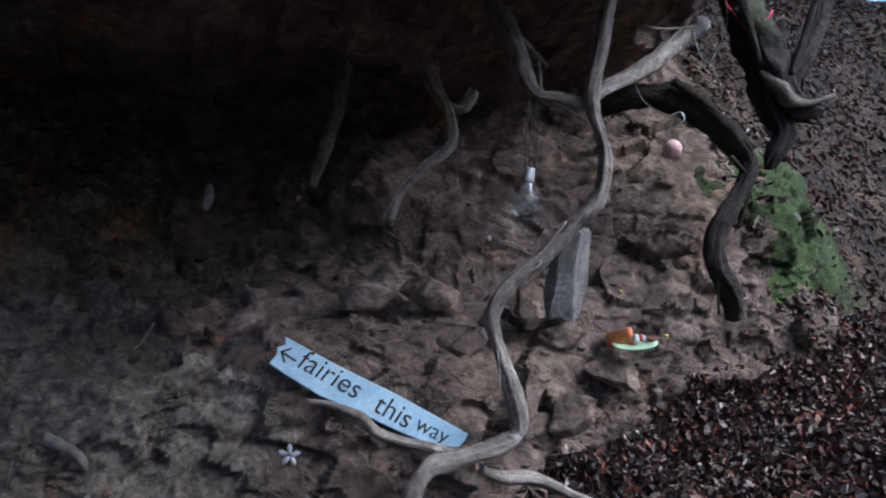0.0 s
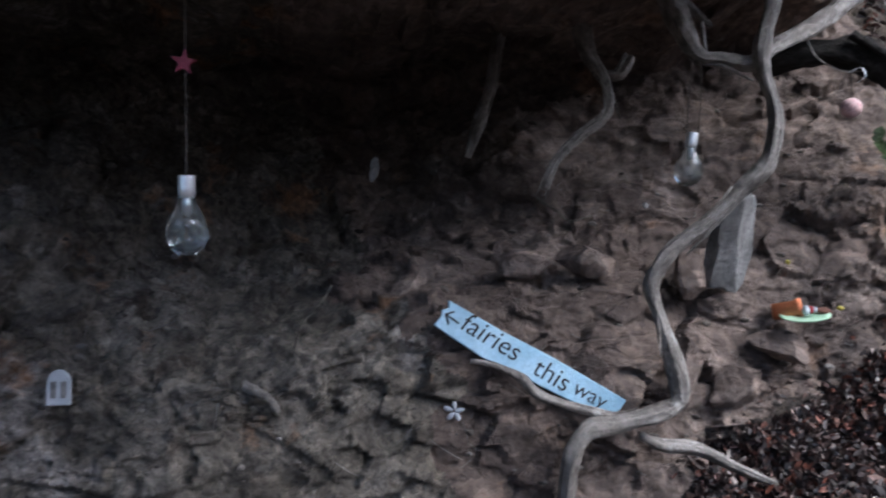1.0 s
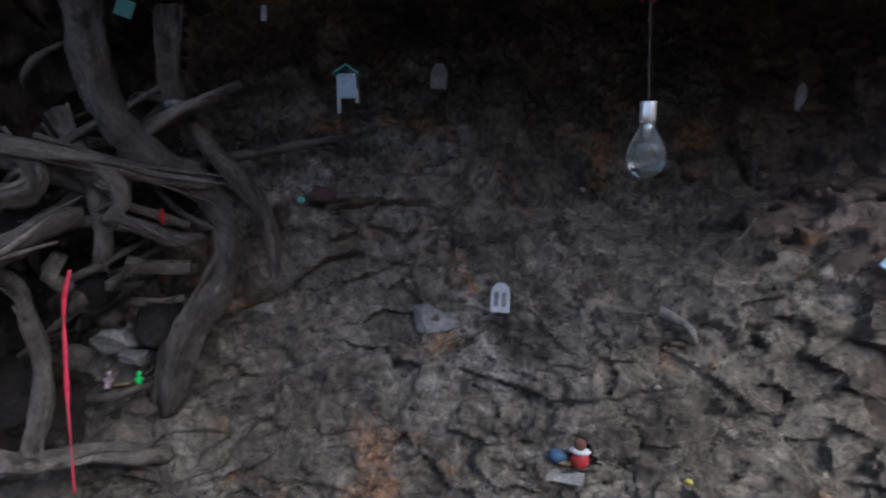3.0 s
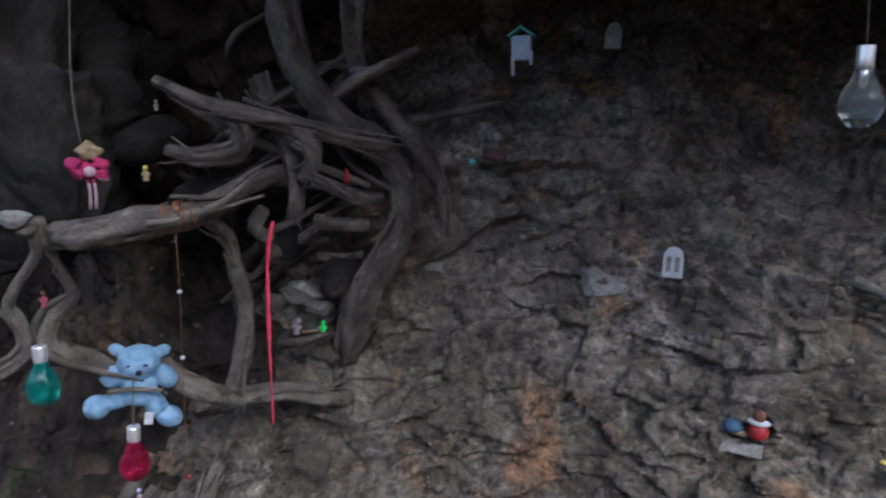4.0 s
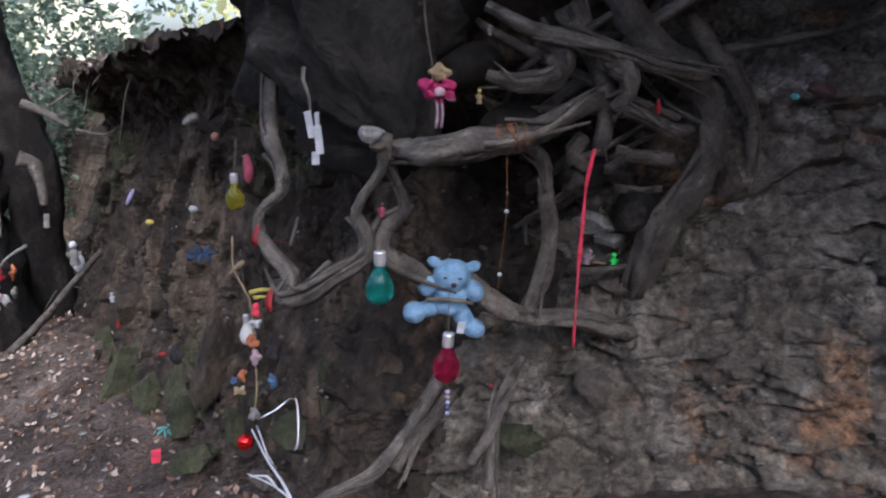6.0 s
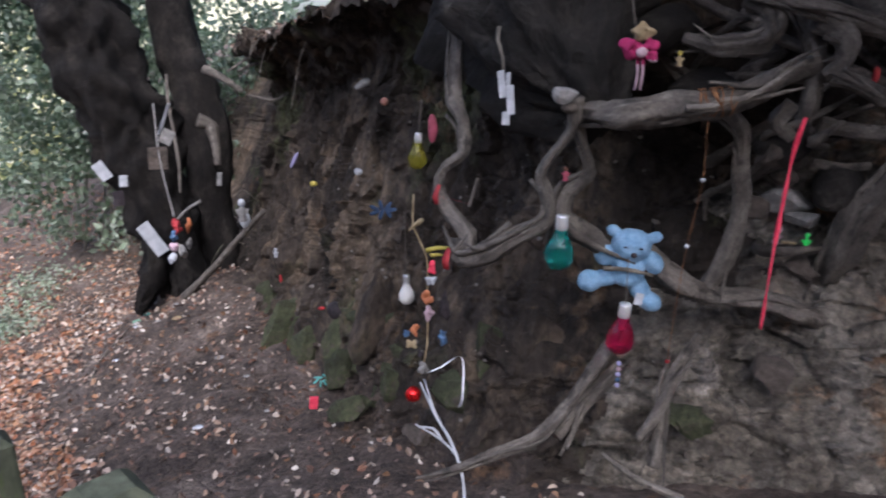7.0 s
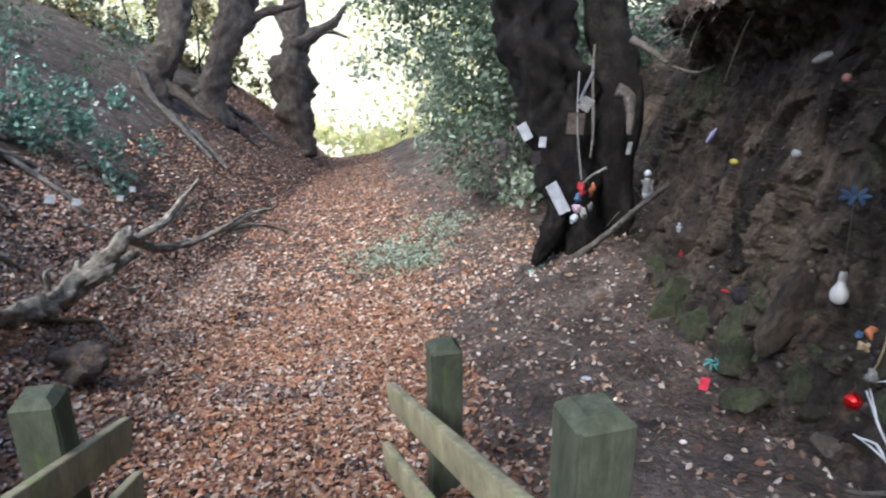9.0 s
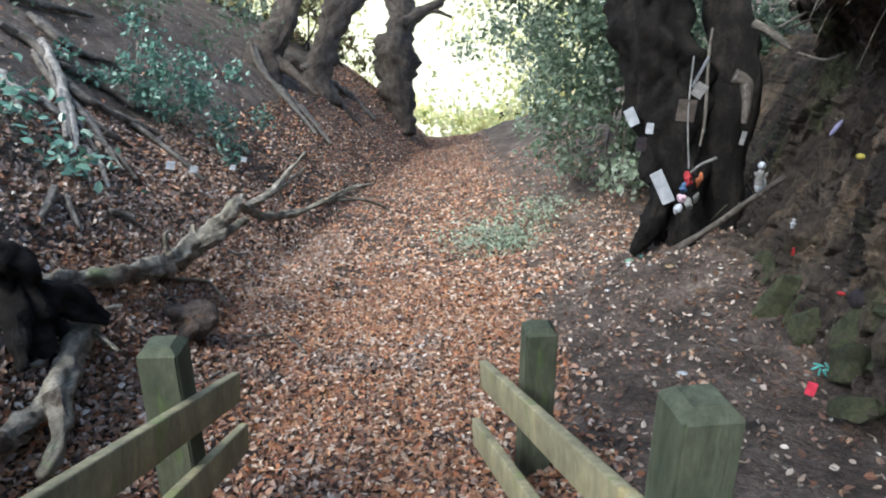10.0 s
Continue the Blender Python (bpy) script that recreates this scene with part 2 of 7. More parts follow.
def tube(bm, pts, sides=10, step=0.02, rough=0.18, lump=9.0):
    """A tapered, knobbly, unevenly round tube through (x, y, z, radius) points."""
    path = spline(pts, step)
    fibre = bm.verts.layers.float_vector.get("grain") or bm.verts.layers.float_vector.new("grain")
    rings, ref, gone, start = [], None, 0.0, Vector(pts[0][:3]) * 7.3
    for i, q in enumerate(path):
        a = Vector(path[max(0, i - 1)][:3])
        b = Vector(path[min(len(path) - 1, i + 1)][:3])
        t = (b - a).normalized()
        if ref is None:
            ref = t.orthogonal().normalized()
        ref = (ref - t * ref.dot(t)).normalized()
        bi = t.cross(ref)
        c, r = Vector(q[:3]), max(0.0008, q[3])
        ring = []
        for k in range(sides):
            w = 2 * math.pi * k / sides
            o = ref * math.cos(w) + bi * math.sin(w)
            f = 1.0
            if rough:
                f += 0.6 * rough * noise.noise(o * 3.6 + c * 2.0) + 0.4 * rough * noise.noise(o * 8 + c * 3.0) + 0.55 * rough * math.sin(3 * w + 2.2 * noise.noise(c * 3)) * noise.noise(c * 4 + Vector((5, 5, 5))) + rough * noise.noise((c + o * r) * lump) + rough * 0.9 * noise.noise(o * 1.7 + c * lump * 0.35) + rough * 0.4 * noise.noise((c + o * r * 2) * lump * 4)
            if rough >= 0.3 and r > 0.008:
                f += 0.17 * (0.6 - abs(math.sin(2.5 * w + 5.0 * noise.noise(c * 2.2)))) + 0.08 * math.sin(9 * w + 7.0 * noise.noise(c * 3.1))
            if rough >= 0.3 and r > 0.008:
                f += 0.5 * rough * max(0.0, noise.noise(c * 6.5 + o * 0.9) - 0.25) - 0.10 * max(0.0, noise.noise(Vector((o.x * 2.6, o.y * 2.6, gone * 5)) + start))
            v = bm.verts.new(c + o * r * f)
            v[fibre] = start + Vector((math.cos(w) * r, math.sin(w) * r, gone * 0.62))
            ring.append(v)
        gone += (b - a).length * 0.5
        rings.append(ring)
    for r0, r1 in zip(rings, rings[1:]):
        for k in range(sides):
            bm.faces.new((r0[k], r0[(k + 1) % sides], r1[(k + 1) % sides], r1[k]))
    bm.faces.new(rings[0][::-1])
    bm.faces.new(rings[-1])
    return bm


def local(pts, base):
    return [(q[0] - base[0], q[1] - base[1], q[2] - base[2], *q[3:]) for q in pts]


def roots(rows, parent, name="root", mat=None, sides=12, label="", rough=0.2):
    base = parent.location
    for pts in rows:
        bm = tube(bmesh.new(), local(pts, base), sides, 0.012, rough)
        part(name, bm, mat or ROOT, parent, label)


def strands(rows, parent, mat, seed, each=3, thin=0.3):
    """Thin rootlets that cling to larger roots and stray from them."""
    rg = random.Random(seed)
    for pts in rows:
        if max(q[3] for q in pts) < 0.019 or len(pts) < 4:
            continue
        for k in range(each):
            i0 = rg.randrange(0, len(pts) - 3)
            cut = pts[i0:i0 + rg.randrange(4, 8)]
            turn, path = rg.uniform(0, 6.28), []
            for i, q in enumerate(cut):
                turn += rg.gauss(0, 0.6)
                off = (LANE * math.cos(turn) + Vector((0, 0, 1)) * math.sin(turn)) * q[3] * (1.0 + 1.6 * (i == len(cut) - 1) + 0.8 * (i == 0)) - SIDE * q[3] * 0.45
                path.append((q[0] + off.x, q[1] + off.y, q[2] + off.z, max(0.0025, q[3] * thin * rg.uniform(0.5, 1.1)) * (0.45 if i == len(cut) - 1 else 1)))
            part("rootlet", tube(bmesh.new(), local(path, parent.location), 8, 0.016, 0.3), mat, parent)


def blob(bm, place, size, turn=(0, 0, 0), rough=0.0, lump=8.0, sub=2, mat=0):
    """An ellipsoid, lumpy if rough."""
    fibre = bm.verts.layers.float_vector.get("grain") or bm.verts.layers.float_vector.new("grain")
    m = Matrix.Translation(place) @ Euler([radians(a) for a in turn]).to_matrix().to_4x4() @ Matrix.Diagonal((*size, 1))
    made = bmesh.ops.create_icosphere(bm, subdivisions=sub, radius=1.0, matrix=m)["verts"]
    c = Vector(place)
    for v in made:
        if rough:
            v.co = c + (v.co - c) * (1 + rough * noise.noise(v.co * lump))
        v[fibre] = v.co
    for f in {f for v in made for f in v.link_faces}:
        f.material_index = mat
    return bm


def box(bm, size, m=Matrix(), bevel=0.0, mat=0):
    made = bmesh.ops.create_cube(bm, size=1.0, matrix=m @ Matrix.Diagonal((*size, 1)))["verts"]
    faces = {f for v in made for f in v.link_faces}
    for f in faces:
        f.material_index = mat
    if bevel:
        bmesh.ops.bevel(bm, geom=list({e for v in made for e in v.link_edges}), offset=bevel, segments=2, affect="EDGES", profile=0.6)
    return bm


def lathe(bm, profile, sides=24, mat=0, m=Matrix()):
    rings = [[bm.verts.new(m @ Vector((r * math.cos(2 * math.pi * k / sides), r * math.sin(2 * math.pi * k / sides), z))) for k in range(sides)] for r, z in profile]
    for r0, r1 in zip(rings, rings[1:]):
        for k in range(sides):
            bm.faces.new((r0[k], r0[(k + 1) % sides], r1[(k + 1) % sides], r1[k])).material_index = mat
    bm.faces.new(rings[0][::-1]).material_index = mat
    bm.faces.new(rings[-1]).material_index = mat
    bmesh.ops.recalc_face_normals(bm, faces=bm.faces)
    return bm


def leaves(places, sizes, rng, flat=0.5, narrow=0.6):
    """Vertices and faces of small folded leaves, one loose piece each. flat: how level they lie, 0 to 1."""
    n = len(places)
    yaw, tip, roll = rng.uniform(0, 2 * np.pi, n), rng.normal(0, 1, n) * (1 - flat) * 1.2, rng.normal(0, 1, n) * (1 - flat) * 1.2
    d = np.stack([np.cos(yaw) * np.cos(tip), np.sin(yaw) * np.cos(tip), np.sin(tip)], 1)
    sd = np.stack([-np.sin(yaw), np.cos(yaw), 0 * yaw], 1)
    up = np.cross(d, sd)
    sd = sd * np.cos(roll)[:, None] + up * np.sin(roll)[:, None]
    up = np.cross(d, sd)
    L, curl = sizes[:, None], rng.uniform(-0.25, 0.25, n)[:, None]
    wd = narrow * 0.5
    pts = [places - d * L * 0.5, places - d * L * 0.12 + sd * L * wd + up * L * curl, places + d * L * 0.22 + sd * L * wd * 0.85 + up * L * curl,
           places + d * L * 0.5, places + d * L * 0.22 - sd * L * wd * 0.85 + up * L * curl, places - d * L * 0.12 - sd * L * wd + up * L * curl]
    v = np.stack(pts, 1).reshape(-1, 3)
    b = np.arange(n)[:, None] * 6
    f = np.concatenate([b + [0, 1, 2, 3], b + [0, 3, 4, 5]], 0)
    return v, f


def leaf_object(name, places, sizes, seed, mat, parent=None, flat=0.5, narrow=0.6):
    rng = np.random.default_rng(seed)
    v, f = leaves(np.asarray(places, float), np.asarray(sizes, float), rng, flat, narrow)
    return data_object(name, v.tolist(), f.tolist(), mat, parent)


# ---- the ground ----
def lane_z(s):
    return np.where(s < 8, -0.235 * (s - 1.8), -1.457 - 0.112 * np.clip(s - 8, 0, 16) - 0.3 * np.clip(s - 24, 0, 60))


def smooth_step(x, a, b):
    t = np.clip((x - a) / (b - a), 0, 1)
    return t * t * (3 - 2 * t)


def ground_z(s, c):
    """Sunken lane between two banks."""
    s, c = np.asarray(s, float), np.asarray(c, float)
    z = lane_z(s)
    left = np.interp(s, [-20, 3, 8, 14, 20, 60], [-1.9, -2.0, -2.4, -1.9, -1.2, -1.2])
    d = np.clip(left - c, 0, None)
    z = z + 6.2 * (1 - np.exp(-d * 0.19)) * (1 - smooth_step(s, 22, 34))
    foot = np.interp(s, [-30, -8, -3.2, -2, 2.2, 3.5, 6, 14, 60], [2.2, 2.2, 2.4, 3.6, 3.6, 2.4, 2.4, 3.4, 5])
    e = np.clip(c - foot, 0, None)
    z = z + np.interp(s, [-8, 0, 3, 8, 14, 60], [1.7, 2.3, 2.0, 2.5, 2.6, 3.0]) * (1 - np.exp(-e * 0.8)) * (1 - smooth_step(s, 22, 34))
    z = z + 0.22 * np.exp(-((s - 5.6) ** 2 + (c - 1.25) ** 2) / 0.45)
    z = z + 0.40 * smooth_step(c, -0.1, 1.5) * smooth_step(s, 3.0, 5.0) * (1 - smooth_step(s, 22, 34))
    z = z + 0.9 * smooth_step(c, 0.9, 3.2) * smooth_step(s, 8.0, 11.0) * (1 - smooth_step(s, 20, 30))
    z = z - np.interp(s, [0, 1.5, 4, 8], [0.0, 0.2, 0.2, 0.06]) * smooth_step(c, -2.1, -1.5) * (1 - smooth_step(c, -0.5, 0.1))
    return z


def relief(p, k):
    return noise.fractal(Vector(p) * k, 0.9, 2.0, 4)


def graded(lo, a, b, hi, fine, coarse):
    v = list(np.arange(a, b, fine))
    x, step = b, fine
    while x < hi:
        v.append(x)
        step = min(step * 1.15, coarse)
        x += step
    x, step = a, fine
    while x > lo:
        step = min(step * 1.15, coarse)
        x -= step
        v.insert(0, x)
    return np.array(v)


gs, gc = graded(-60, -3, 9, 240, 0.07, 8.0), graded(-120, -4, 2.5, 120, 0.07, 8.0)
SS, CC = np.meshgrid(gs, gc, indexing="ij")
ZZ = ground_z(SS, CC)
verts = []
for s_, c_, z_ in zip(SS.ravel(), CC.ravel(), ZZ.ravel()):
    p = at(s_, c_, z_)
    far = min(1.0, abs(c_ + 0.9) / 2.0)
    p.z += (0.02 + 0.05 * far) * relief(p, 1.7) + 0.012 * relief(p, 7.0)
    verts.append(p)
nc = len(gc)
faces = [(i * nc + j, i * nc + j + 1, (i + 1) * nc + j + 1, (i + 1) * nc + j) for i in range(len(gs) - 1) for j in range(nc - 1)]
ground = tagged(data_object("ground", verts, faces, SOIL, None, True), "dark trodden soil of a sunken woodland lane", "ground", kind="structure")

# ---- the rock bank: seven lines along it, from the foot to the top ----
ST = [-7, -4, -3, -2.35, -1.6, -1.0, -0.5, 0.0, 0.6, 1.1, 1.55, 1.9, 2.3, 2.9, 3.5, 4.4, 5.4, 8, 14]
BANK_C = (
    [1.9, 1.75, 1.6, 1.55, 1.65, 1.70, 1.72, 1.72, 1.75, 1.70, 1.50, 1.20, 0.95, 1.00, 1.05, 1.12, 0.95, 1.3, 2.0],
    [2.1, 2.1, 1.95, 1.70, 1.80, 1.86, 1.88, 1.82, 1.88, 1.80, 1.57, 1.32, 1.10, 1.14, 1.16, 1.30, 1.24, 1.9, 2.7],
    [2.4, 2.5, 2.3, 1.80, 1.92, 2.02, 1.99, 1.95, 2.07, 1.96, 1.72, 1.60, 1.40, 1.25, 1.28, 1.46, 1.62, 2.4, 3.1],
    [2.8, 2.9, 2.65, 2.15, 2.26, 2.46, 3.00, 2.85, 2.34, 2.10, 1.86, 1.85, 1.62, 1.45, 1.40, 1.62, 1.75, 2.8, 3.5],
    [3.1, 3.3, 3.0, 2.60, 2.80, 3.10, 3.50, 3.40, 3.05, 2.90, 2.20, 1.95, 1.62, 1.55, 1.50, 1.80, 1.92, 3.1, 3.9],
    # sixth line: brow out of view, pushed forward to shade the hollow
    [3.3, 3.7, 3.3, 2.20, 1.24, 0.84, 0.62, 0.58, 0.72, 0.94, 1.05, 1.15, 1.40, 1.32, 1.22, 1.38, 1.55, 3.4, 4.4],
    [7.0, 7.0, 7.0, 7.0, 7.0, 7.0, 7.0, 7.0, 7.0, 7.0, 7.0, 7.0, 7.0, 7.0, 7.0, 7.0, 7.0, 7.0, 7.0])
BANK_Z = (
    [1.85, 1.2, 1.0, 0.85, 0.68, 0.52, 0.38, 0.26, 0.14, 0.02, -0.06, -0.12, -0.22, -0.36, -0.52, -0.70, -0.72, -1.6, -2.3],
    [2.1, 1.6, 1.4, 1.20, 0.92, 0.90, 0.85, 0.68, 0.58, 0.5, 0.4, 0.3, 0.2, 0.08, -0.2, -0.38, -0.38, -1.1, -1.6],
    [2.5, 2.1, 1.85, 1.62, 1.22, 1.28, 1.25, 1.03, 1.00, 0.97, 0.8, 0.7, 0.6, 0.4, 0.3, 0.1, 0.0, -0.6, -1.0],
    [3.0, 2.6, 2.3, 1.90, 1.60, 1.53, 1.37, 1.33, 1.45, 1.40, 1.2, 1.1, 1.0, 0.85, 0.85, 0.6, 0.5, 0.0, -0.4],
    [3.4, 3.0, 2.7, 2.30, 2.10, 2.10, 2.05, 2.05, 2.05, 2.00, 1.7, 1.5, 1.4, 1.30, 1.30, 1.1, 1.0, 0.6, 0.2],
    [3.6, 3.3, 3.1, 2.75, 2.55, 2.38, 2.24, 2.20, 2.22, 2.26, 2.33, 2.30, 1.9, 1.60, 1.53, 1.43, 1.35, 1.0, 0.6],
    [3.9, 3.6, 3.4, 3.20, 3.20, 3.20, 3.20, 3.20, 3.20, 3.10, 2.9, 2.6, 2.1, 1.80, 1.75, 1.65, 1.6, 1.3, 1.0])


def blocks(p, k, squash):
    """Broken ledge stone: an offset and a tilt for each block, and the crack between two."""
    q = Vector((p[0] * k, p[1] * k, p[2] * k * squash))
    w = Vector((noise.noise(q * 0.8), noise.noise(q * 0.8 + Vector((7, 3, 1))), noise.noise(q * 0.8 + Vector((2, 9, 5))))) * 0.4
    q = q + w
    d, near = noise.voronoi(q)
    n = Vector(near[0])
    tilt = (q - n).dot(noise.noise_vector(n * 5.3 + Vector((1, 2, 3)))) * 1.5
    return noise.noise(n * 3.7 + Vector((0.3, 0.7, 0.1))) + tilt, min(1.0, (d[1] - d[0]) * 9)


bs = graded(-7, -2.6, 6.0, 14, 0.0105, 0.2)
vs = np.concatenate([np.linspace(0, 3, 185)[:-1], np.linspace(3, 4, 56)[:-1], np.linspace(4, 5, 24)[:-1], np.linspace(5, 6, 16)])
grid = np.zeros((len(bs), len(vs), 3))
for i, s_ in enumerate(bs):
    cs = [np.interp(s_, ST, row) for row in BANK_C]
    zs = [np.interp(s_, ST, row) for row in BANK_Z]
    ck, zk = [], []
    for v in vs:
        n = min(5, int(v))
        t = v - n
        t2 = t * t * (3 - 2 * t) * 0.35 + t * 0.65
        ck.append(cs[n] + (cs[n + 1] - cs[n]) * t2)
        zk.append(zs[n] + (zs[n + 1] - zs[n]) * t)
    grid[i, :, 0], grid[i, :, 1], grid[i, :, 2] = s_, ck, zk
pos = grid[..., :1] * np.array(LANE) + grid[..., 1:2] * np.array(SIDE) + grid[..., 2:] * np.array((0, 0, 1.0))
du, dv = np.gradient(pos, axis=0), np.gradient(pos, axis=1)
nrm = np.cross(dv, du)
nrm /= np.linalg.norm(nrm, axis=2, keepdims=True) + 1e-9
if nrm[len(bs) // 2, 20] @ np.array(SIDE) > 0:
    nrm = -nrm
verts = []
for i, s_ in enumerate(bs):
    leafy = float(smooth_step(-s_, 2.3, 3.2))
    tall = float(smooth_step(s_, 2.0, 3.0))
    for j, v in enumerate(vs):
        p = pos[i, j]
        pv = Vector(p)
        b1, k1 = blocks(p, 3.4, 1.5 - 0.9 * tall)
        b2, k2 = blocks(p, 8.5, 1.5 - 0.8 * tall)
        b3, k3 = blocks(p, 19.0, 1.3 - 0.3 * tall)
        b4, k4 = blocks(p, 43.0, 1.1)
        f = relief(p, 2.2)
        open_1 = max(0.0, noise.noise(pv * 1.9 + Vector((4, 1, 8))) + 0.15)
        rid = noise.ridged_multi_fractal(Vector((p[0] * 5, p[1] * 5, p[2] * (5 - 2.6 * tall))), 0.8, 2.1, 5, 0.9, 2.0)
        crumb = 0.30 + 0.9 * float(smooth_step(noise.noise(pv * 2.4 + Vector((3, 3, 6))) + 0.5 * noise.noise(pv * 6.1), -0.1, 0.45))
        broad = float(smooth_step(-s_, 0.6, 1.2))
        crumb *= 1 - 0.3 * broad
        b2 *= 1 - 0.5 * broad
        h = (0.044 + 0.022 * broad) * b1 - 0.016 * (1 - k1) * open_1 + 0.036 * b2 - 0.008 * (1 - k2) * open_1 + crumb * (0.018 * b3 - 0.004 * (1 - k3) + 0.007 * b4 + 0.014 * (rid - 1.0)) + 0.032 * f + 0.007 * relief(p, 17)
        h -= 0.05 * max(0.0, 1 - abs(p[2] - 1.02 - 0.05 * noise.noise(pv * 2.2)) / 0.022) * max(0.0, noise.noise(pv * 2.6 + Vector((9, 2, 3))) + 0.1) * (1 - tall)
        h = h * (1 - 0.75 * leafy) - 0.01
        h *= 1 + 0.3 * tall
        h -= 0.045 * tall * abs(noise.noise(Vector((s_ * 7, p[2] * 1.3, 2.0))))
        if v > 5.2:
            h *= 0.3
        verts.append(tuple(p + nrm[i, j] * h))
nv = len(vs)
faces = [(i * nv + j, (i + 1) * nv + j, (i + 1) * nv + j + 1, i * nv + j + 1) for i in range(len(bs) - 1) for j in range(nv - 1)]
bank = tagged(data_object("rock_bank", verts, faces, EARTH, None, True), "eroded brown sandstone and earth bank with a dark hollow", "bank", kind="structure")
bank.data.set_sharp_from_angle(angle=radians(42))


# ---- scatter on ground and bank ----
from mathutils.bvhtree import BVHTree

hills = [BVHTree.FromPolygons([v.co[:] for v in o.data.vertices], [tuple(p.vertices) for p in o.data.polygons]) for o in (ground, bank)]


def settle(s, c, top=6.0):
    """The highest ground or bank surface under a place, with its slope."""
    p = at(s, c, top)
    found = [h for h in (t.ray_cast(p, Vector((0, 0, -1))) for t in hills) if h[0]]
    return max(found, key=lambda h: h[0].z) if found else (p, Vector((0, 0, 1)), 0, 0)

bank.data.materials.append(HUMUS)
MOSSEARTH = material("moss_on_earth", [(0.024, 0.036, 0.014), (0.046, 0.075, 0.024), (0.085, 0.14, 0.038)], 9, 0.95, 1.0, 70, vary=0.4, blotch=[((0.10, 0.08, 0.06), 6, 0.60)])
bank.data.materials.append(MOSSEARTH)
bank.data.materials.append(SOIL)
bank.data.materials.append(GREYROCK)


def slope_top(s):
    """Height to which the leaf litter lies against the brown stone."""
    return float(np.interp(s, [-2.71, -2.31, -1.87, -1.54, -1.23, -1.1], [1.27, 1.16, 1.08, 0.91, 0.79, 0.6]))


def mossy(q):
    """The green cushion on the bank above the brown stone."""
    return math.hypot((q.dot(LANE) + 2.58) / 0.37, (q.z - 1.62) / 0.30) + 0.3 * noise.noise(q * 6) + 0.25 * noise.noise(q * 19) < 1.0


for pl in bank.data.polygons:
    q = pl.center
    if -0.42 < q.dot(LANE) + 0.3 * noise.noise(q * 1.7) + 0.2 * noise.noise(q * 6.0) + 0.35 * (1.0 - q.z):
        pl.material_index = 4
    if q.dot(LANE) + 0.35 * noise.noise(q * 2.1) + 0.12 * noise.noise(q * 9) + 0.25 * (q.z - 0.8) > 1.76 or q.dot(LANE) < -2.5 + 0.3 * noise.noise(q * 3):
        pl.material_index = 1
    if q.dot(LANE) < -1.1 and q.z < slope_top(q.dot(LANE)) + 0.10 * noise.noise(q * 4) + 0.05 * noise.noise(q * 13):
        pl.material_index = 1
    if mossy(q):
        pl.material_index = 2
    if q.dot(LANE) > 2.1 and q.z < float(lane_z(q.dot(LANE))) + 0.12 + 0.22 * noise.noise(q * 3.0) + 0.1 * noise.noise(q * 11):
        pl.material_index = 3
ROOTS_A = ()
ROOTS_A += (
    ((0.30, 2.23, 2.47, 0.021), (0.29, 2.20, 2.26, 0.020), (0.27, 2.17, 2.10, 0.020), (0.25, 2.15, 1.95, 0.020), (0.29, 2.14, 1.82, 0.019), (0.29, 2.13, 1.72, 0.021), (0.27, 2.12, 1.66, 0.023), (0.21, 2.11, 1.59, 0.019), (0.13, 2.10, 1.50, 0.018), (0.03, 2.08, 1.41, 0.020), (-0.01, 2.06, 1.32, 0.019), (0.02, 2.05, 1.22, 0.020), (0.06, 2.04, 1.11, 0.021), (0.08, 2.03, 1.01, 0.020), (0.02, 2.00, 0.97, 0.021), (-0.09, 1.96, 0.94, 0.022), (-0.16, 1.92, 0.93, 0.023), (-0.20, 1.90, 0.85, 0.024), (-0.21, 1.89, 0.74, 0.024)),
    ((-0.06, 2.29, 2.49, 0.042), (-0.04, 2.26, 2.27, 0.039), (0.01, 2.23, 2.14, 0.035), (0.05, 2.19, 2.04, 0.030), (0.09, 2.17, 1.97, 0.021), (0.15, 2.17, 1.96, 0.019), (0.23, 2.18, 1.95, 0.019), (0.30, 2.25, 2.01, 0.022), (0.43, 2.41, 2.10, 0.025), (0.59, 2.63, 2.24, 0.026), (0.74, 2.84, 2.38, 0.028)),
)
ROOTS_A += (
    ((0.31, 2.69, 2.02, 0.039), (0.46, 2.67, 2.06, 0.042), (0.62, 2.64, 2.05, 0.045), (0.73, 2.60, 1.97, 0.048), (0.82, 2.57, 1.87, 0.040), (0.84, 2.54, 1.79, 0.028), (0.77, 2.49, 1.67, 0.028), (0.72, 2.46, 1.57, 0.029), (0.72, 2.44, 1.48, 0.032), (0.77, 2.45, 1.39, 0.035), (0.81, 2.50, 1.30, 0.030)),
    ((0.81, 2.77, 2.75, 0.072), (0.83, 2.71, 2.47, 0.066), (0.87, 2.67, 2.30, 0.062), (0.92, 2.65, 2.15, 0.069), (0.97, 2.62, 2.04, 0.056), (1.05, 2.61, 2.02, 0.034), (1.10, 2.60, 2.02, 0.010)),
)
ROOTS_A += (
    ((0.91, 2.64, 2.11, 0.052), (0.94, 2.62, 2.01, 0.043), (0.97, 2.60, 1.94, 0.037), (0.93, 2.58, 1.86, 0.032), (0.92, 2.58, 1.81, 0.012)),
    ((1.18, 2.78, 2.52, 0.030), (1.10, 2.72, 2.31, 0.032), (1.03, 2.68, 2.18, 0.033), (0.98, 2.65, 2.08, 0.034)),
)
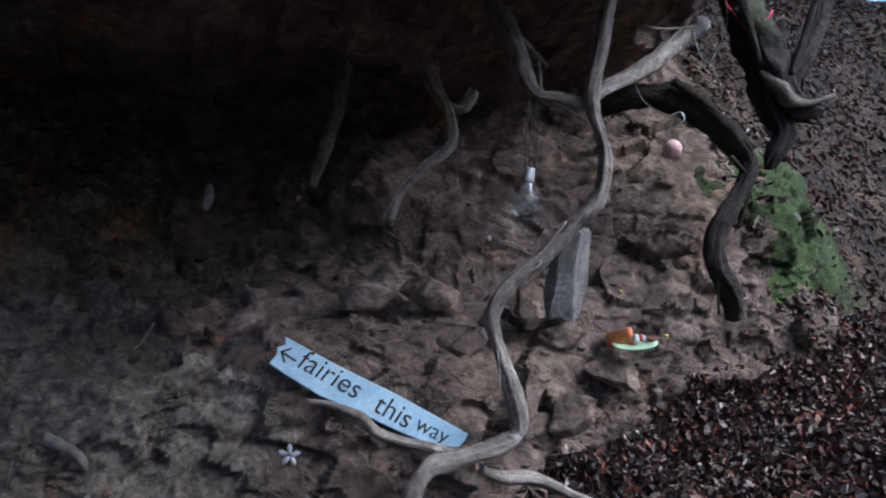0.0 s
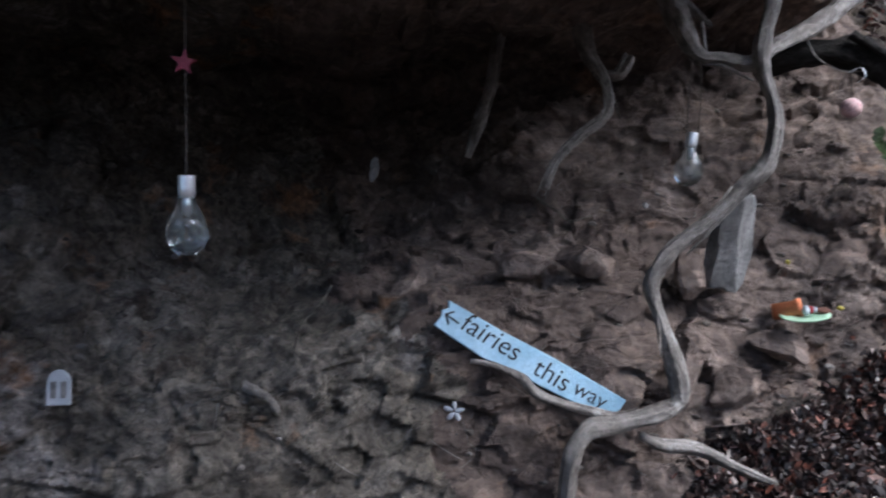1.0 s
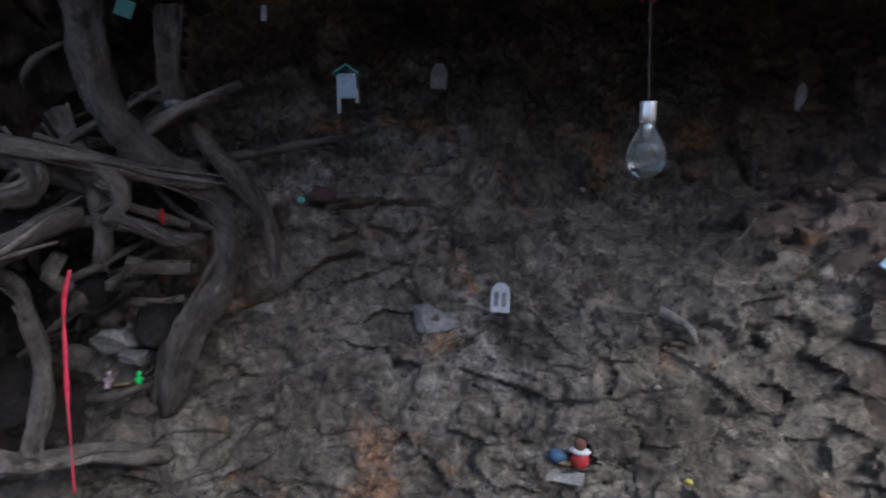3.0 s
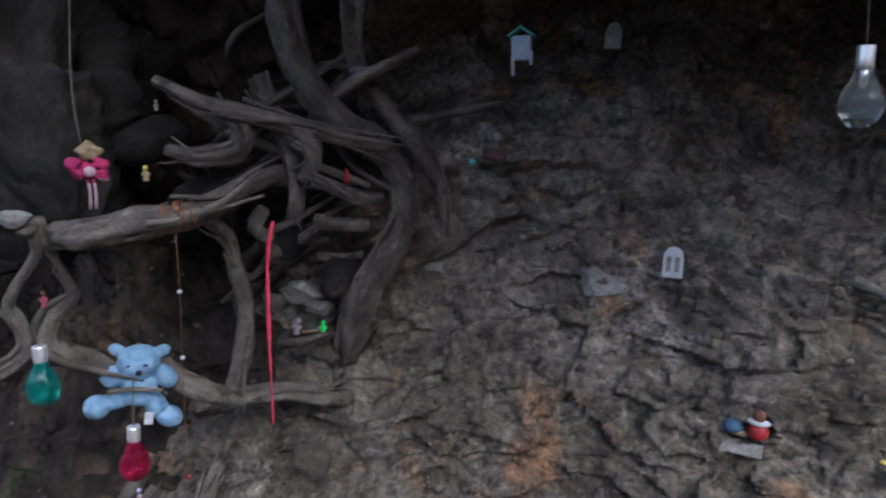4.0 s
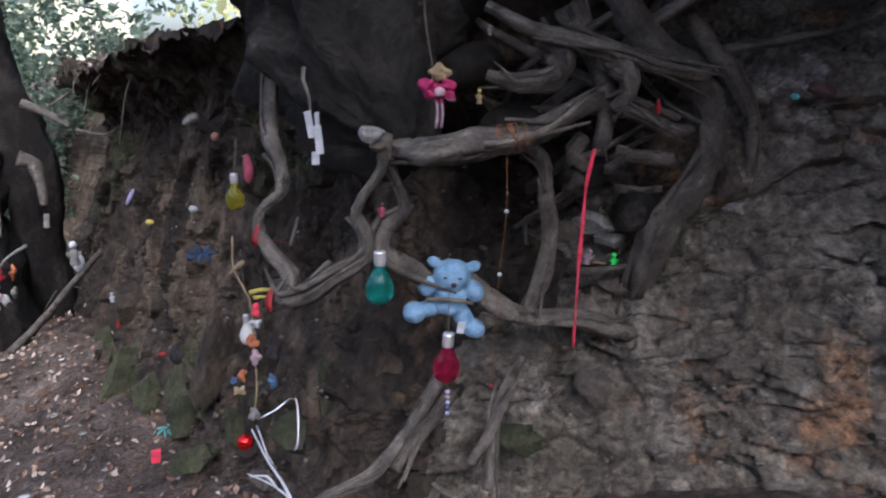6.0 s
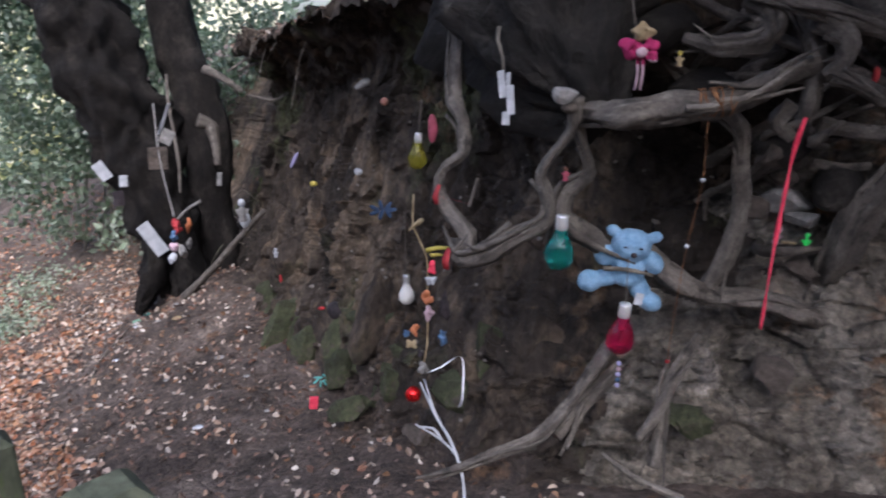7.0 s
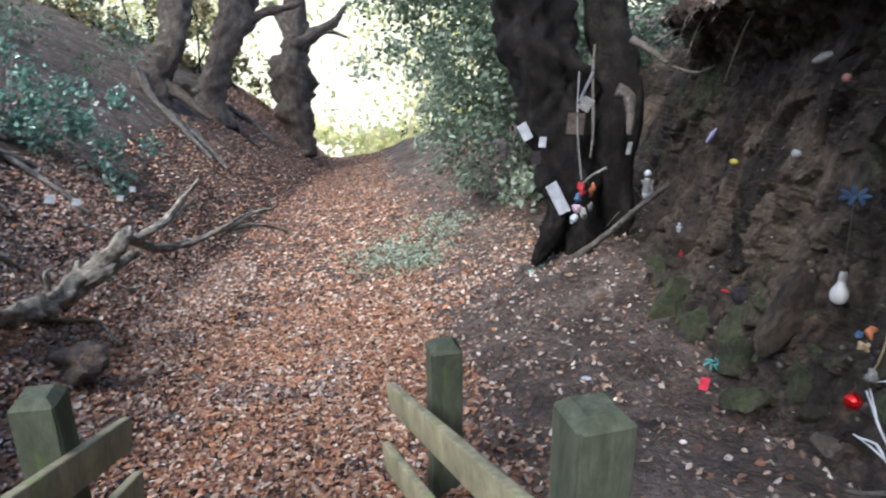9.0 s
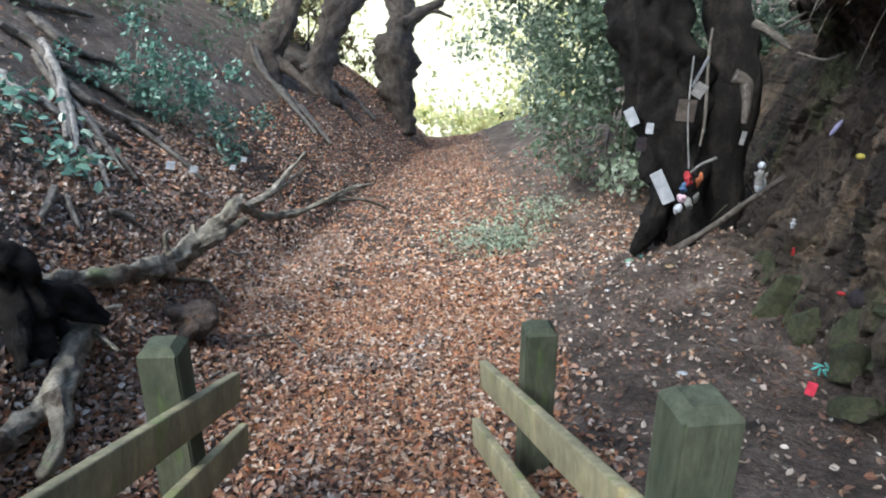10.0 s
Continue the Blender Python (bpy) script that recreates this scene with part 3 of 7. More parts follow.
ROOTS_A += (
    ((0.98, 2.59, 2.14, 0.008), (1.01, 2.62, 2.21, 0.012), (1.07, 2.67, 2.38, 0.010), (1.09, 2.67, 2.44, 0.009)),
    ((-0.47, 1.81, 1.12, 0.006), (-0.41, 1.83, 1.11, 0.009), (-0.34, 1.87, 1.07, 0.011), (-0.30, 1.90, 1.02, 0.012), (-0.22, 1.93, 0.99, 0.012), (-0.10, 1.97, 0.96, 0.012), (-0.03, 2.00, 0.97, 0.011)),
)
ROOTS_A += (
    ((-0.02, 2.01, 0.90, 0.011), (0.04, 2.04, 0.87, 0.015), (0.14, 2.07, 0.86, 0.017), (0.24, 2.11, 0.81, 0.014), (0.36, 2.14, 0.76, 0.010)),
    ((-0.33, 2.57, 2.48, 0.040), (-0.29, 2.52, 2.27, 0.034), (-0.26, 2.45, 2.08, 0.025), (-0.18, 2.40, 1.94, 0.019), (-0.17, 2.35, 1.83, 0.017), (-0.26, 2.32, 1.75, 0.017), (-0.32, 2.28, 1.67, 0.015), (-0.35, 2.27, 1.58, 0.012)),
)
ROOTS_A += (
    ((-0.58, 2.64, 2.26, 0.023), (-0.58, 2.57, 2.10, 0.021), (-0.59, 2.52, 1.95, 0.019), (-0.62, 2.47, 1.79, 0.017), (-0.65, 2.46, 1.69, 0.012)),
    ((-0.11, 2.46, 2.03, 0.021), (-0.14, 2.44, 1.97, 0.018), (-0.19, 2.41, 1.97, 0.013)),
)
ROOTS_A += (
    ((0.04, 2.23, 2.14, 0.013), (0.08, 2.21, 2.10, 0.010), (0.12, 2.20, 2.06, 0.007)),
)
ROOTS_B = ()
ROOTS_B += (
    ((-2.27, -0.06, 1.21, 0.014), (-2.13, -0.04, 1.21, 0.027), (-2.06, -0.01, 1.21, 0.030), (-2.03, 0.03, 1.22, 0.032), (-2.02, 0.11, 1.23, 0.031), (-1.99, 0.20, 1.24, 0.030), (-1.99, 0.30, 1.27, 0.027), (-2.00, 0.39, 1.31, 0.024), (-2.03, 0.49, 1.33, 0.021)),
    ((-2.21, 0.23, 1.58, 0.014), (-2.15, 0.33, 1.52, 0.018), (-2.12, 0.43, 1.49, 0.021), (-2.09, 0.58, 1.45, 0.023), (-2.08, 0.70, 1.42, 0.022), (-2.05, 0.85, 1.39, 0.022)),
)
ROOTS_B += (
    ((-2.27, 0.62, 1.91, 0.052), (-2.20, 0.61, 1.72, 0.047), (-2.15, 0.64, 1.57, 0.044), (-2.12, 0.73, 1.46, 0.039), (-2.09, 0.84, 1.38, 0.038), (-2.07, 0.90, 1.27, 0.039), (-2.06, 0.89, 1.14, 0.037), (-2.08, 0.82, 1.02, 0.041), (-2.10, 0.75, 0.91, 0.043), (-2.11, 0.72, 0.80, 0.040), (-2.15, 0.72, 0.71, 0.033)),
    ((-2.29, 0.87, 1.90, 0.035), (-2.21, 0.84, 1.63, 0.031), (-2.14, 0.91, 1.48, 0.030), (-2.09, 0.98, 1.38, 0.027), (-2.07, 1.04, 1.27, 0.022), (-2.06, 1.05, 1.13, 0.018), (-2.08, 1.04, 1.03, 0.013)),
)
ROOTS_B += (
    ((-2.10, 0.59, 1.31, 0.019), (-2.07, 0.65, 1.28, 0.019), (-2.06, 0.74, 1.24, 0.018), (-2.06, 0.82, 1.23, 0.014)),
    ((-2.20, 0.39, 1.48, 0.036), (-2.15, 0.43, 1.45, 0.035), (-2.15, 0.42, 1.39, 0.029), (-2.21, 0.32, 1.37, 0.025), (-2.27, 0.26, 1.39, 0.019)),
)
ROOTS_B += (
    ((-2.11, 0.56, 1.45, 0.029), (-2.08, 0.60, 1.40, 0.026), (-2.08, 0.61, 1.34, 0.020), (-2.11, 0.58, 1.30, 0.016)),
    ((-2.29, 0.54, 1.59, 0.028), (-2.19, 0.58, 1.41, 0.026), (-2.15, 0.58, 1.26, 0.021), (-2.16, 0.57, 1.16, 0.017)),
)
ROOTS_B += (
    ((-2.01, 0.43, 1.24, 0.018), (-2.03, 0.41, 1.19, 0.018), (-2.02, 0.45, 1.15, 0.014)),
    ((-2.19, 0.65, 1.16, 0.020), (-2.15, 0.72, 1.15, 0.022), (-2.11, 0.80, 1.14, 0.017)),
)
ROOTS_B += (
    ((-2.20, 0.66, 1.05, 0.011), (-2.17, 0.72, 1.04, 0.013), (-2.14, 0.79, 1.05, 0.010)),
    ((-2.08, 0.28, 1.23, 0.021), (-2.09, 0.35, 1.16, 0.023), (-2.11, 0.38, 1.05, 0.022), (-2.12, 0.40, 0.94, 0.022), (-2.13, 0.38, 0.80, 0.024), (-2.16, 0.35, 0.69, 0.026)),
)
ROOTS_B += (
    ((-2.27, 0.12, 0.83, 0.023), (-2.19, 0.19, 0.79, 0.026), (-2.15, 0.24, 0.74, 0.026), (-2.14, 0.35, 0.69, 0.025), (-2.12, 0.50, 0.67, 0.028), (-2.10, 0.61, 0.63, 0.030), (-2.12, 0.70, 0.59, 0.026)),
    ((-2.15, -0.08, 1.25, 0.027), (-2.16, -0.07, 1.19, 0.020), (-2.17, -0.04, 1.11, 0.015), (-2.18, -0.02, 1.04, 0.018), (-2.21, -0.07, 0.98, 0.031), (-2.18, -0.09, 0.92, 0.037), (-2.20, -0.01, 0.86, 0.036), (-2.20, 0.09, 0.79, 0.025)),
)
ROOTS_B += (
    ((-2.13, -0.10, 1.24, 0.020), (-2.14, -0.09, 1.17, 0.017), (-2.16, -0.14, 1.09, 0.016), (-2.17, -0.16, 1.04, 0.018), (-2.16, -0.14, 0.98, 0.021), (-2.16, -0.14, 0.92, 0.023), (-2.20, -0.22, 0.86, 0.026), (-2.23, -0.30, 0.80, 0.031), (-2.28, -0.36, 0.78, 0.028), (-2.30, -0.36, 0.84, 0.024)),
    ((-2.75, -0.29, 1.81, 0.027), (-2.67, -0.29, 1.61, 0.025), (-2.60, -0.31, 1.42, 0.026), (-2.54, -0.33, 1.29, 0.030), (-2.49, -0.34, 1.22, 0.031), (-2.44, -0.32, 1.15, 0.027), (-2.41, -0.33, 1.07, 0.021), (-2.41, -0.39, 1.02, 0.018), (-2.39, -0.40, 0.96, 0.020), (-2.35, -0.37, 0.90, 0.027), (-2.30, -0.33, 0.85, 0.032), (-2.27, -0.34, 0.80, 0.033)),
)
ROOTS_B += (
    ((-2.35, -0.32, 0.92, 0.006), (-2.37, -0.29, 1.00, 0.007)),
    ((-2.12, 0.32, 0.57, 0.017), (-2.12, 0.28, 0.50, 0.020), (-2.10, 0.23, 0.41, 0.023), (-2.04, 0.19, 0.32, 0.025), (-2.00, 0.16, 0.22, 0.022)),
)
ROOTS_B += (
    ((-2.21, 0.13, 0.44, 0.024), (-2.19, 0.06, 0.38, 0.026), (-2.19, -0.00, 0.32, 0.026), (-2.14, -0.09, 0.26, 0.022)),
    ((-2.25, 0.13, 0.53, 0.027), (-2.21, 0.05, 0.44, 0.025), (-2.16, -0.04, 0.36, 0.022), (-2.12, -0.15, 0.28, 0.020), (-2.11, -0.28, 0.24, 0.017), (-2.10, -0.42, 0.20, 0.012), (-2.12, -0.51, 0.17, 0.007)),
)
ROOTS_B += (
    ((-1.91, -0.04, 0.35, 0.006), (-1.88, -0.01, 0.33, 0.010), (-1.85, 0.04, 0.30, 0.013), (-1.80, 0.14, 0.27, 0.012)),
    ((-2.14, 0.31, 0.51, 0.014), (-2.05, 0.19, 0.39, 0.024), (-2.00, 0.10, 0.32, 0.014)),
)
ROOTS_C = ()
ROOTS_C += (
    ((-5.28, -2.02, 0.04, 0.083), (-5.19, -2.02, -0.19, 0.083), (-5.18, -2.10, -0.36, 0.064), (-5.17, -2.15, -0.48, 0.030)),
    ((-5.45, -1.94, 0.01, 0.127), (-5.31, -1.87, -0.25, 0.105), (-5.23, -1.88, -0.42, 0.050)),
    ((-5.67, -1.75, -0.01, 0.065), (-5.55, -1.65, -0.12, 0.034), (-5.39, -1.64, -0.23, 0.029), (-5.18, -1.72, -0.31, 0.029)),
    ((-5.00, -1.21, 0.28, 0.018), (-5.06, -1.39, 0.09, 0.021), (-5.11, -1.58, -0.12, 0.023), (-5.11, -1.82, -0.35, 0.029)),
)
ROOTS_C += (
    ((-5.32, -1.57, 1.19, 0.029), (-5.29, -1.45, 1.13, 0.025), (-5.27, -1.32, 1.04, 0.014)),
    ((-5.31, -1.35, 1.17, 0.009), (-5.28, -1.23, 1.22, 0.010), (-5.19, -0.99, 1.26, 0.008)),
    ((-5.22, -1.28, 1.02, 0.011), (-5.18, -1.12, 0.99, 0.010), (-5.14, -1.02, 1.04, 0.007)),
    ((-5.27, -1.41, 1.17, 0.009), (-5.28, -1.26, 1.27, 0.009), (-5.20, -1.07, 1.38, 0.007)),
)
ROOTS_C += (
    ((-5.26, -1.63, 0.86, 0.049), (-5.28, -1.56, 0.82, 0.041), (-5.25, -1.53, 0.70, 0.030), (-5.21, -1.52, 0.56, 0.019)),
    ((-5.39, -1.83, 1.15, 0.010), (-5.32, -1.82, 0.97, 0.011), (-5.19, -1.77, 0.61, 0.010), (-5.10, -1.76, 0.40, 0.008)),
)
LOG = ()
LOG += (
    ((-1.28, -3.72, 0.28, 0.056), (-1.62, -3.93, 0.18, 0.060), (-1.78, -3.99, 0.13, 0.062), (-1.99, -4.08, 0.06, 0.068), (-2.31, -4.16, -0.04, 0.067), (-2.84, -4.46, -0.23, 0.069), (-3.13, -4.59, -0.21, 0.077), (-3.38, -4.58, -0.12, 0.060), (-3.52, -4.55, -0.03, 0.049), (-3.75, -4.73, -0.04, 0.016)),
    ((-3.64, -4.67, -0.08, 0.039), (-4.10, -4.88, -0.33, 0.039), (-4.53, -4.94, -0.43, 0.037), (-4.84, -4.86, -0.39, 0.033), (-5.21, -4.85, -0.36, 0.024), (-5.45, -4.76, -0.36, 0.015)),
    ((-3.80, -4.78, -0.17, 0.032), (-4.24, -4.94, -0.18, 0.031), (-4.53, -5.02, -0.10, 0.027), (-4.80, -5.02, 0.05, 0.014)),
    ((-4.23, -4.93, -0.20, 0.022), (-4.60, -5.01, -0.14, 0.018), (-4.75, -5.00, -0.08, 0.009)),
)
LOG += (
    ((-4.84, -4.86, -0.40, 0.023), (-5.22, -4.81, -0.46, 0.020), (-5.43, -4.73, -0.55, 0.015), (-5.57, -4.67, -0.64, 0.008)),
    ((-2.63, -4.38, -0.20, 0.015), (-2.92, -4.49, -0.36, 0.014), (-3.27, -4.64, -0.55, 0.015), (-3.23, -4.45, -0.63, 0.011), (-3.35, -4.49, -0.85, 0.008)),
    ((-2.87, -4.48, -0.21, 0.017), (-2.87, -4.49, -0.05, 0.014), (-2.94, -4.51, -0.04, 0.007)),
    ((-3.14, -4.59, -0.20, 0.037), (-3.19, -4.61, -0.09, 0.022)),
)
LOG += (
    ((-3.14, -4.58, -0.24, 0.048), (-3.37, -4.53, -0.19, 0.037), (-3.86, -4.83, -0.28, 0.025)),
)
BOUGH = ()
BOUGH += (
    ((-1.89, -3.80, 0.02, 0.019), (-1.84, -3.71, -0.02, 0.065), (-1.66, -3.56, -0.04, 0.061), (-1.47, -3.35, -0.04, 0.066), (-1.33, -3.29, -0.06, 0.057), (-1.16, -3.15, -0.00, 0.053), (-0.92, -3.00, 0.10, 0.045)),
    ((-1.40, -3.22, 0.02, 0.047), (-1.34, -3.10, -0.01, 0.039), (-1.22, -2.95, -0.02, 0.029), (-1.15, -2.91, -0.03, 0.023)),
    ((-1.82, -3.76, 0.00, 0.026), (-1.94, -3.74, 0.01, 0.018), (-2.02, -3.71, 0.01, 0.008)),
    ((-1.84, -3.72, -0.02, 0.026), (-1.82, -3.59, -0.03, 0.015), (-1.78, -3.41, -0.03, 0.006)),
)
BOUGH += (
    ((-1.62, -3.63, -0.04, 0.015), (-1.46, -3.48, 0.04, 0.012), (-1.43, -3.55, 0.05, 0.006)),
)
LEFTROOTS = ()
LEFTROOTS += (
    ((-4.47, -8.17, 0.83, 0.041), (-3.98, -7.20, 0.63, 0.041), (-3.67, -6.63, 0.49, 0.035), (-3.39, -6.12, 0.41, 0.027), (-3.13, -5.69, 0.28, 0.015)),
    ((-3.96, -7.17, 0.61, 0.027), (-3.37, -6.17, 0.44, 0.023), (-3.12, -5.78, 0.35, 0.013)),
    ((-4.79, -8.86, 1.08, 0.038), (-4.80, -8.46, 0.88, 0.039), (-5.01, -8.39, 0.70, 0.030), (-5.42, -8.35, 0.53, 0.017)),
    ((-4.35, -7.72, 0.66, 0.033), (-4.69, -7.79, 0.47, 0.034), (-4.90, -7.75, 0.31, 0.028), (-5.01, -7.61, 0.16, 0.015)),
)
LEFTROOTS += (
    ((-3.98, -7.05, 0.53, 0.030), (-4.13, -6.91, 0.35, 0.032), (-4.52, -7.06, 0.13, 0.034), (-4.89, -7.13, -0.05, 0.023)),
    ((-4.52, -7.06, 0.13, 0.025), (-4.68, -6.93, -0.06, 0.028), (-4.77, -6.70, -0.24, 0.022), (-4.91, -6.53, -0.48, 0.014)),
    ((-3.71, -6.54, 0.42, 0.022), (-3.78, -6.35, 0.25, 0.022), (-4.02, -6.34, 0.05, 0.013)),
    ((-3.11, -6.45, 0.78, 0.023), (-3.07, -6.21, 0.67, 0.027), (-3.24, -6.22, 0.56, 0.023), (-3.35, -6.15, 0.44, 0.014)),
)
LEFTROOTS += (
    ((-3.00, -6.20, 0.72, 0.018), (-2.95, -5.99, 0.61, 0.017), (-2.88, -5.84, 0.56, 0.008)),
    ((-3.26, -5.81, 0.26, 0.015), (-3.23, -5.61, 0.16, 0.015), (-3.09, -5.32, 0.05, 0.008)),
    ((-3.47, -6.08, 0.31, 0.021), (-3.55, -5.86, 0.12, 0.018), (-3.57, -5.69, -0.05, 0.009)),
    ((-4.02, -8.03, 1.05, 0.030), (-4.22, -7.94, 0.88, 0.033), (-4.25, -7.70, 0.71, 0.026), (-4.58, -7.86, 0.57, 0.018)),
)
LEFTROOTS += (
    ((-2.49, -4.92, 0.25, 0.018), (-2.29, -4.67, 0.23, 0.015), (-2.15, -4.51, 0.23, 0.008)),
    ((-2.51, -4.86, 0.21, 0.014), (-2.45, -4.71, 0.12, 0.014), (-2.42, -4.62, 0.07, 0.007)),
    ((-2.81, -4.92, 0.02, 0.017), (-2.95, -4.97, -0.07, 0.017), (-3.08, -4.99, -0.19, 0.010)),
    ((-9.87, -10.68, 0.36, 0.062), (-9.75, -10.36, -0.07, 0.050), (-9.54, -9.68, -0.46, 0.043), (-9.40, -8.90, -1.01, 0.023)),
)
LEFTROOTS += (
    ((-9.63, -9.94, -0.30, 0.049), (-9.81, -9.47, -0.76, 0.044), (-9.71, -8.83, -1.24, 0.024)),
    ((-11.78, -11.19, -0.21, 0.070), (-13.44, -11.38, -0.97, 0.057), (-13.75, -10.80, -1.59, 0.038)),
    ((-4.83, -9.24, 1.28, 0.032), (-5.40, -9.44, 1.16, 0.037), (-6.06, -9.68, 1.04, 0.024)),
    ((-3.84, -6.92, 0.50, 0.021), (-3.70, -6.45, 0.37, 0.022), (-3.53, -5.94, 0.19, 0.016), (-3.46, -5.69, 0.05, 0.009)),
)
LEFTROOTS += (
    ((-3.96, -7.44, 0.80, 0.025), (-3.81, -6.98, 0.59, 0.021), (-3.46, -6.13, 0.35, 0.016), (-3.34, -5.79, 0.21, 0.009)),
)
TRUNK_B = ((-2.17, 0.00, 1.20, 0.07), (-2.25, -0.01, 1.24, 0.13), (-2.40, -0.05, 1.37, 0.23), (-2.55, -0.05, 1.54, 0.32), (-2.69, -0.08, 1.72, 0.37), (-2.82, -0.12, 1.94, 0.39), (-3.03, -0.12, 2.29, 0.40), (-2.85, 0.0, 3.2, 0.38), (-2.9, 0.1, 5.0, 0.3), (-2.9, 0.2, 7.5, 0.2))
FAR_1 = (
    ((-9.93, -10.75, -0.29, 0.433), (-10.09, -10.76, 0.07, 0.346), (-10.50, -10.68, 0.62, 0.273), (-10.85, -10.68, 1.12, 0.275), (-11.69, -11.12, 2.49, 0.272), (-13.08, -11.90, 5.58, 0.210)),
    ((-10.09, -10.78, 0.12, 0.162), (-9.68, -10.97, -0.01, 0.128), (-9.27, -11.08, -0.23, 0.052)),
    ((-10.18, -10.71, 0.22, 0.162), (-10.36, -10.19, -0.09, 0.087), (-10.44, -9.73, -0.49, 0.032)),
)
FAR_2 = (
    ((-11.93, -11.04, -1.01, 0.499), (-12.12, -11.15, -0.43, 0.374), (-12.37, -11.12, 0.10, 0.287), (-12.77, -11.12, 0.73, 0.314), (-13.33, -11.12, 1.44, 0.356), (-14.54, -11.35, 3.62, 0.299), (-15.99, -12.10, 6.79, 0.200)),
    ((-12.16, -11.18, -0.31, 0.212), (-11.82, -11.51, -0.06, 0.185), (-11.44, -11.79, 0.02, 0.073)),
    ((-13.00, -11.12, 0.97, 0.164), (-13.61, -10.78, 1.32, 0.128), (-14.32, -10.17, 1.56, 0.065)),
    ((-12.08, -11.13, -0.54, 0.187), (-12.18, -10.61, -1.01, 0.125), (-12.46, -10.22, -1.46, 0.051)),
)
FAR_3 = (
    ((-16.03, -11.47, -2.39, 0.316), (-16.20, -11.63, -1.80, 0.36), (-16.34, -11.90, -1.06, 0.48), (-16.61, -12.10, -0.45, 0.56), (-16.75, -12.16, -0.12, 0.52), (-16.95, -12.21, 0.15, 0.36), (-17.29, -12.29, 0.70, 0.353), (-17.93, -12.63, 2.06, 0.292)),
    ((-17.10, -12.17, 0.41, 0.320), (-17.54, -11.92, 0.78, 0.209), (-18.10, -11.60, 1.07, 0.130), (-18.74, -11.49, 1.53, 0.066)),
    ((-17.15, -12.20, 0.56, 0.272), (-17.33, -12.64, 1.00, 0.194), (-17.50, -13.23, 1.61, 0.114)),
    ((-17.52, -11.91, 0.73, 0.112), (-17.90, -11.57, 0.85, 0.065), (-18.18, -11.18, 0.69, 0.041)),
)
POSTS = ((1.8, -0.2, 0.7), (3.0, -0.31, 0.23), (2.52, -1.5, 0.42), (1.2, -1.52, 0.75))
RAILS = (((-2.461, -2.034, -0.072), (-0.796, -0.626, 0.660)), ((-2.411, -2.039, -0.320), (-0.746, -0.631, 0.412)), ((-1.751, -2.681, 0.043), (0.126, -1.613, 0.835)), ((-1.769, -2.691, -0.190), (0.127, -1.612, 0.540)))

# ---- trees and their roots ----
overhang = empty("overhanging_tree", (0.1, 2.3, 2.5), "gnarled tree roots hanging bare over the earth bank", "tree roots")
roots(ROOTS_A[:2] + ROOTS_A[7:], overhang, "root", None, 24, "", 0.32)
roots(ROOTS_A[2:7], overhang, "root", BARK, 24, "", 0.35)
strands(ROOTS_A[:2] + ROOTS_A[9:11], overhang, ROOT, 4, 2)
strands(ROOTS_A[2:6], overhang, BARK, 5, 3)
tree = empty("hollow_tree", (-2.5, 0.1, 0.6), "old tree clinging to the bank with exposed tangled roots", "tree")
bm = tube(bmesh.new(), local(TRUNK_B, tree.location), 64, 0.025, 0.36, 5.0)
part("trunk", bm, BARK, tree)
roots(ROOTS_B[:1] + ROOTS_B[12:13], tree, "root", DARKROOT, 24, "", 0.42)
loops = [tuple((*q[:3], q[3] * 0.74) for q in row) for row in ROOTS_B[13:]]
roots(ROOTS_B[1:12] + tuple(loops), tree, "root", DARKROOT, 24, "", 0.36)
strands(ROOTS_B, tree, DARKROOT, 6, 3)
rng = np.random.default_rng(5)
for i, (s_, c_, z_) in enumerate(rng.uniform((1.35, 1.45, 0.75), (1.95, 1.9, 1.75), (30, 3))):
    a = at(s_, c_ + 0.1, z_)
    d = LANE * rng.normal(0, 0.12) + SIDE * rng.normal(0, 0.08) + Vector((0, 0, rng.normal(0, 0.12)))
    r = rng.uniform(0.008, 0.024)
    pts = [(*(a - d * 1.3 + SIDE * 0.12), r * 0.6), (*(a - d * 0.5), r), (*(a + d * 0.5 + Vector((0, 0, rng.normal(0, 0.03)))), r * 0.9), (*(a + d * 1.3 + SIDE * 0.12), r * 0.5)]
    part("root", tube(bmesh.new(), local(pts, tree.location), 9, 0.02, 0.3), DARKROOT, tree)
for (s_, c_, z_), size in zip(((1.93, 1.42, 1.42), (1.82, 1.5, 1.24), (1.62, 1.62, 1.1), (1.5, 1.72, 0.98)), ((0.15, 0.1, 0.06), (0.13, 0.1, 0.06), (0.1, 0.08, 0.05), (0.09, 0.07, 0.06))):
    part("root", blob(bmesh.new(), at(s_, c_, z_) - tree.location, size, (8, 12, -50), 0.35, 9.0, 3), BARK, tree)
lane_tree = empty("lane_tree", (-5.45, -1.8, -0.6), "dark leaning hollow trunk hung with small ornaments", "tree")
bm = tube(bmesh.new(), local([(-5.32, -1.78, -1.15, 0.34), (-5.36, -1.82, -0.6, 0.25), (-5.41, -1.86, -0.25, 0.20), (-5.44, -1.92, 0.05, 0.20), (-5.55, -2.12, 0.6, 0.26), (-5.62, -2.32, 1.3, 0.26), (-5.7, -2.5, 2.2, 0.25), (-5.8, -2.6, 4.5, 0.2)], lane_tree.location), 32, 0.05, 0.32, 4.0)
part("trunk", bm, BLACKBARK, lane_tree)
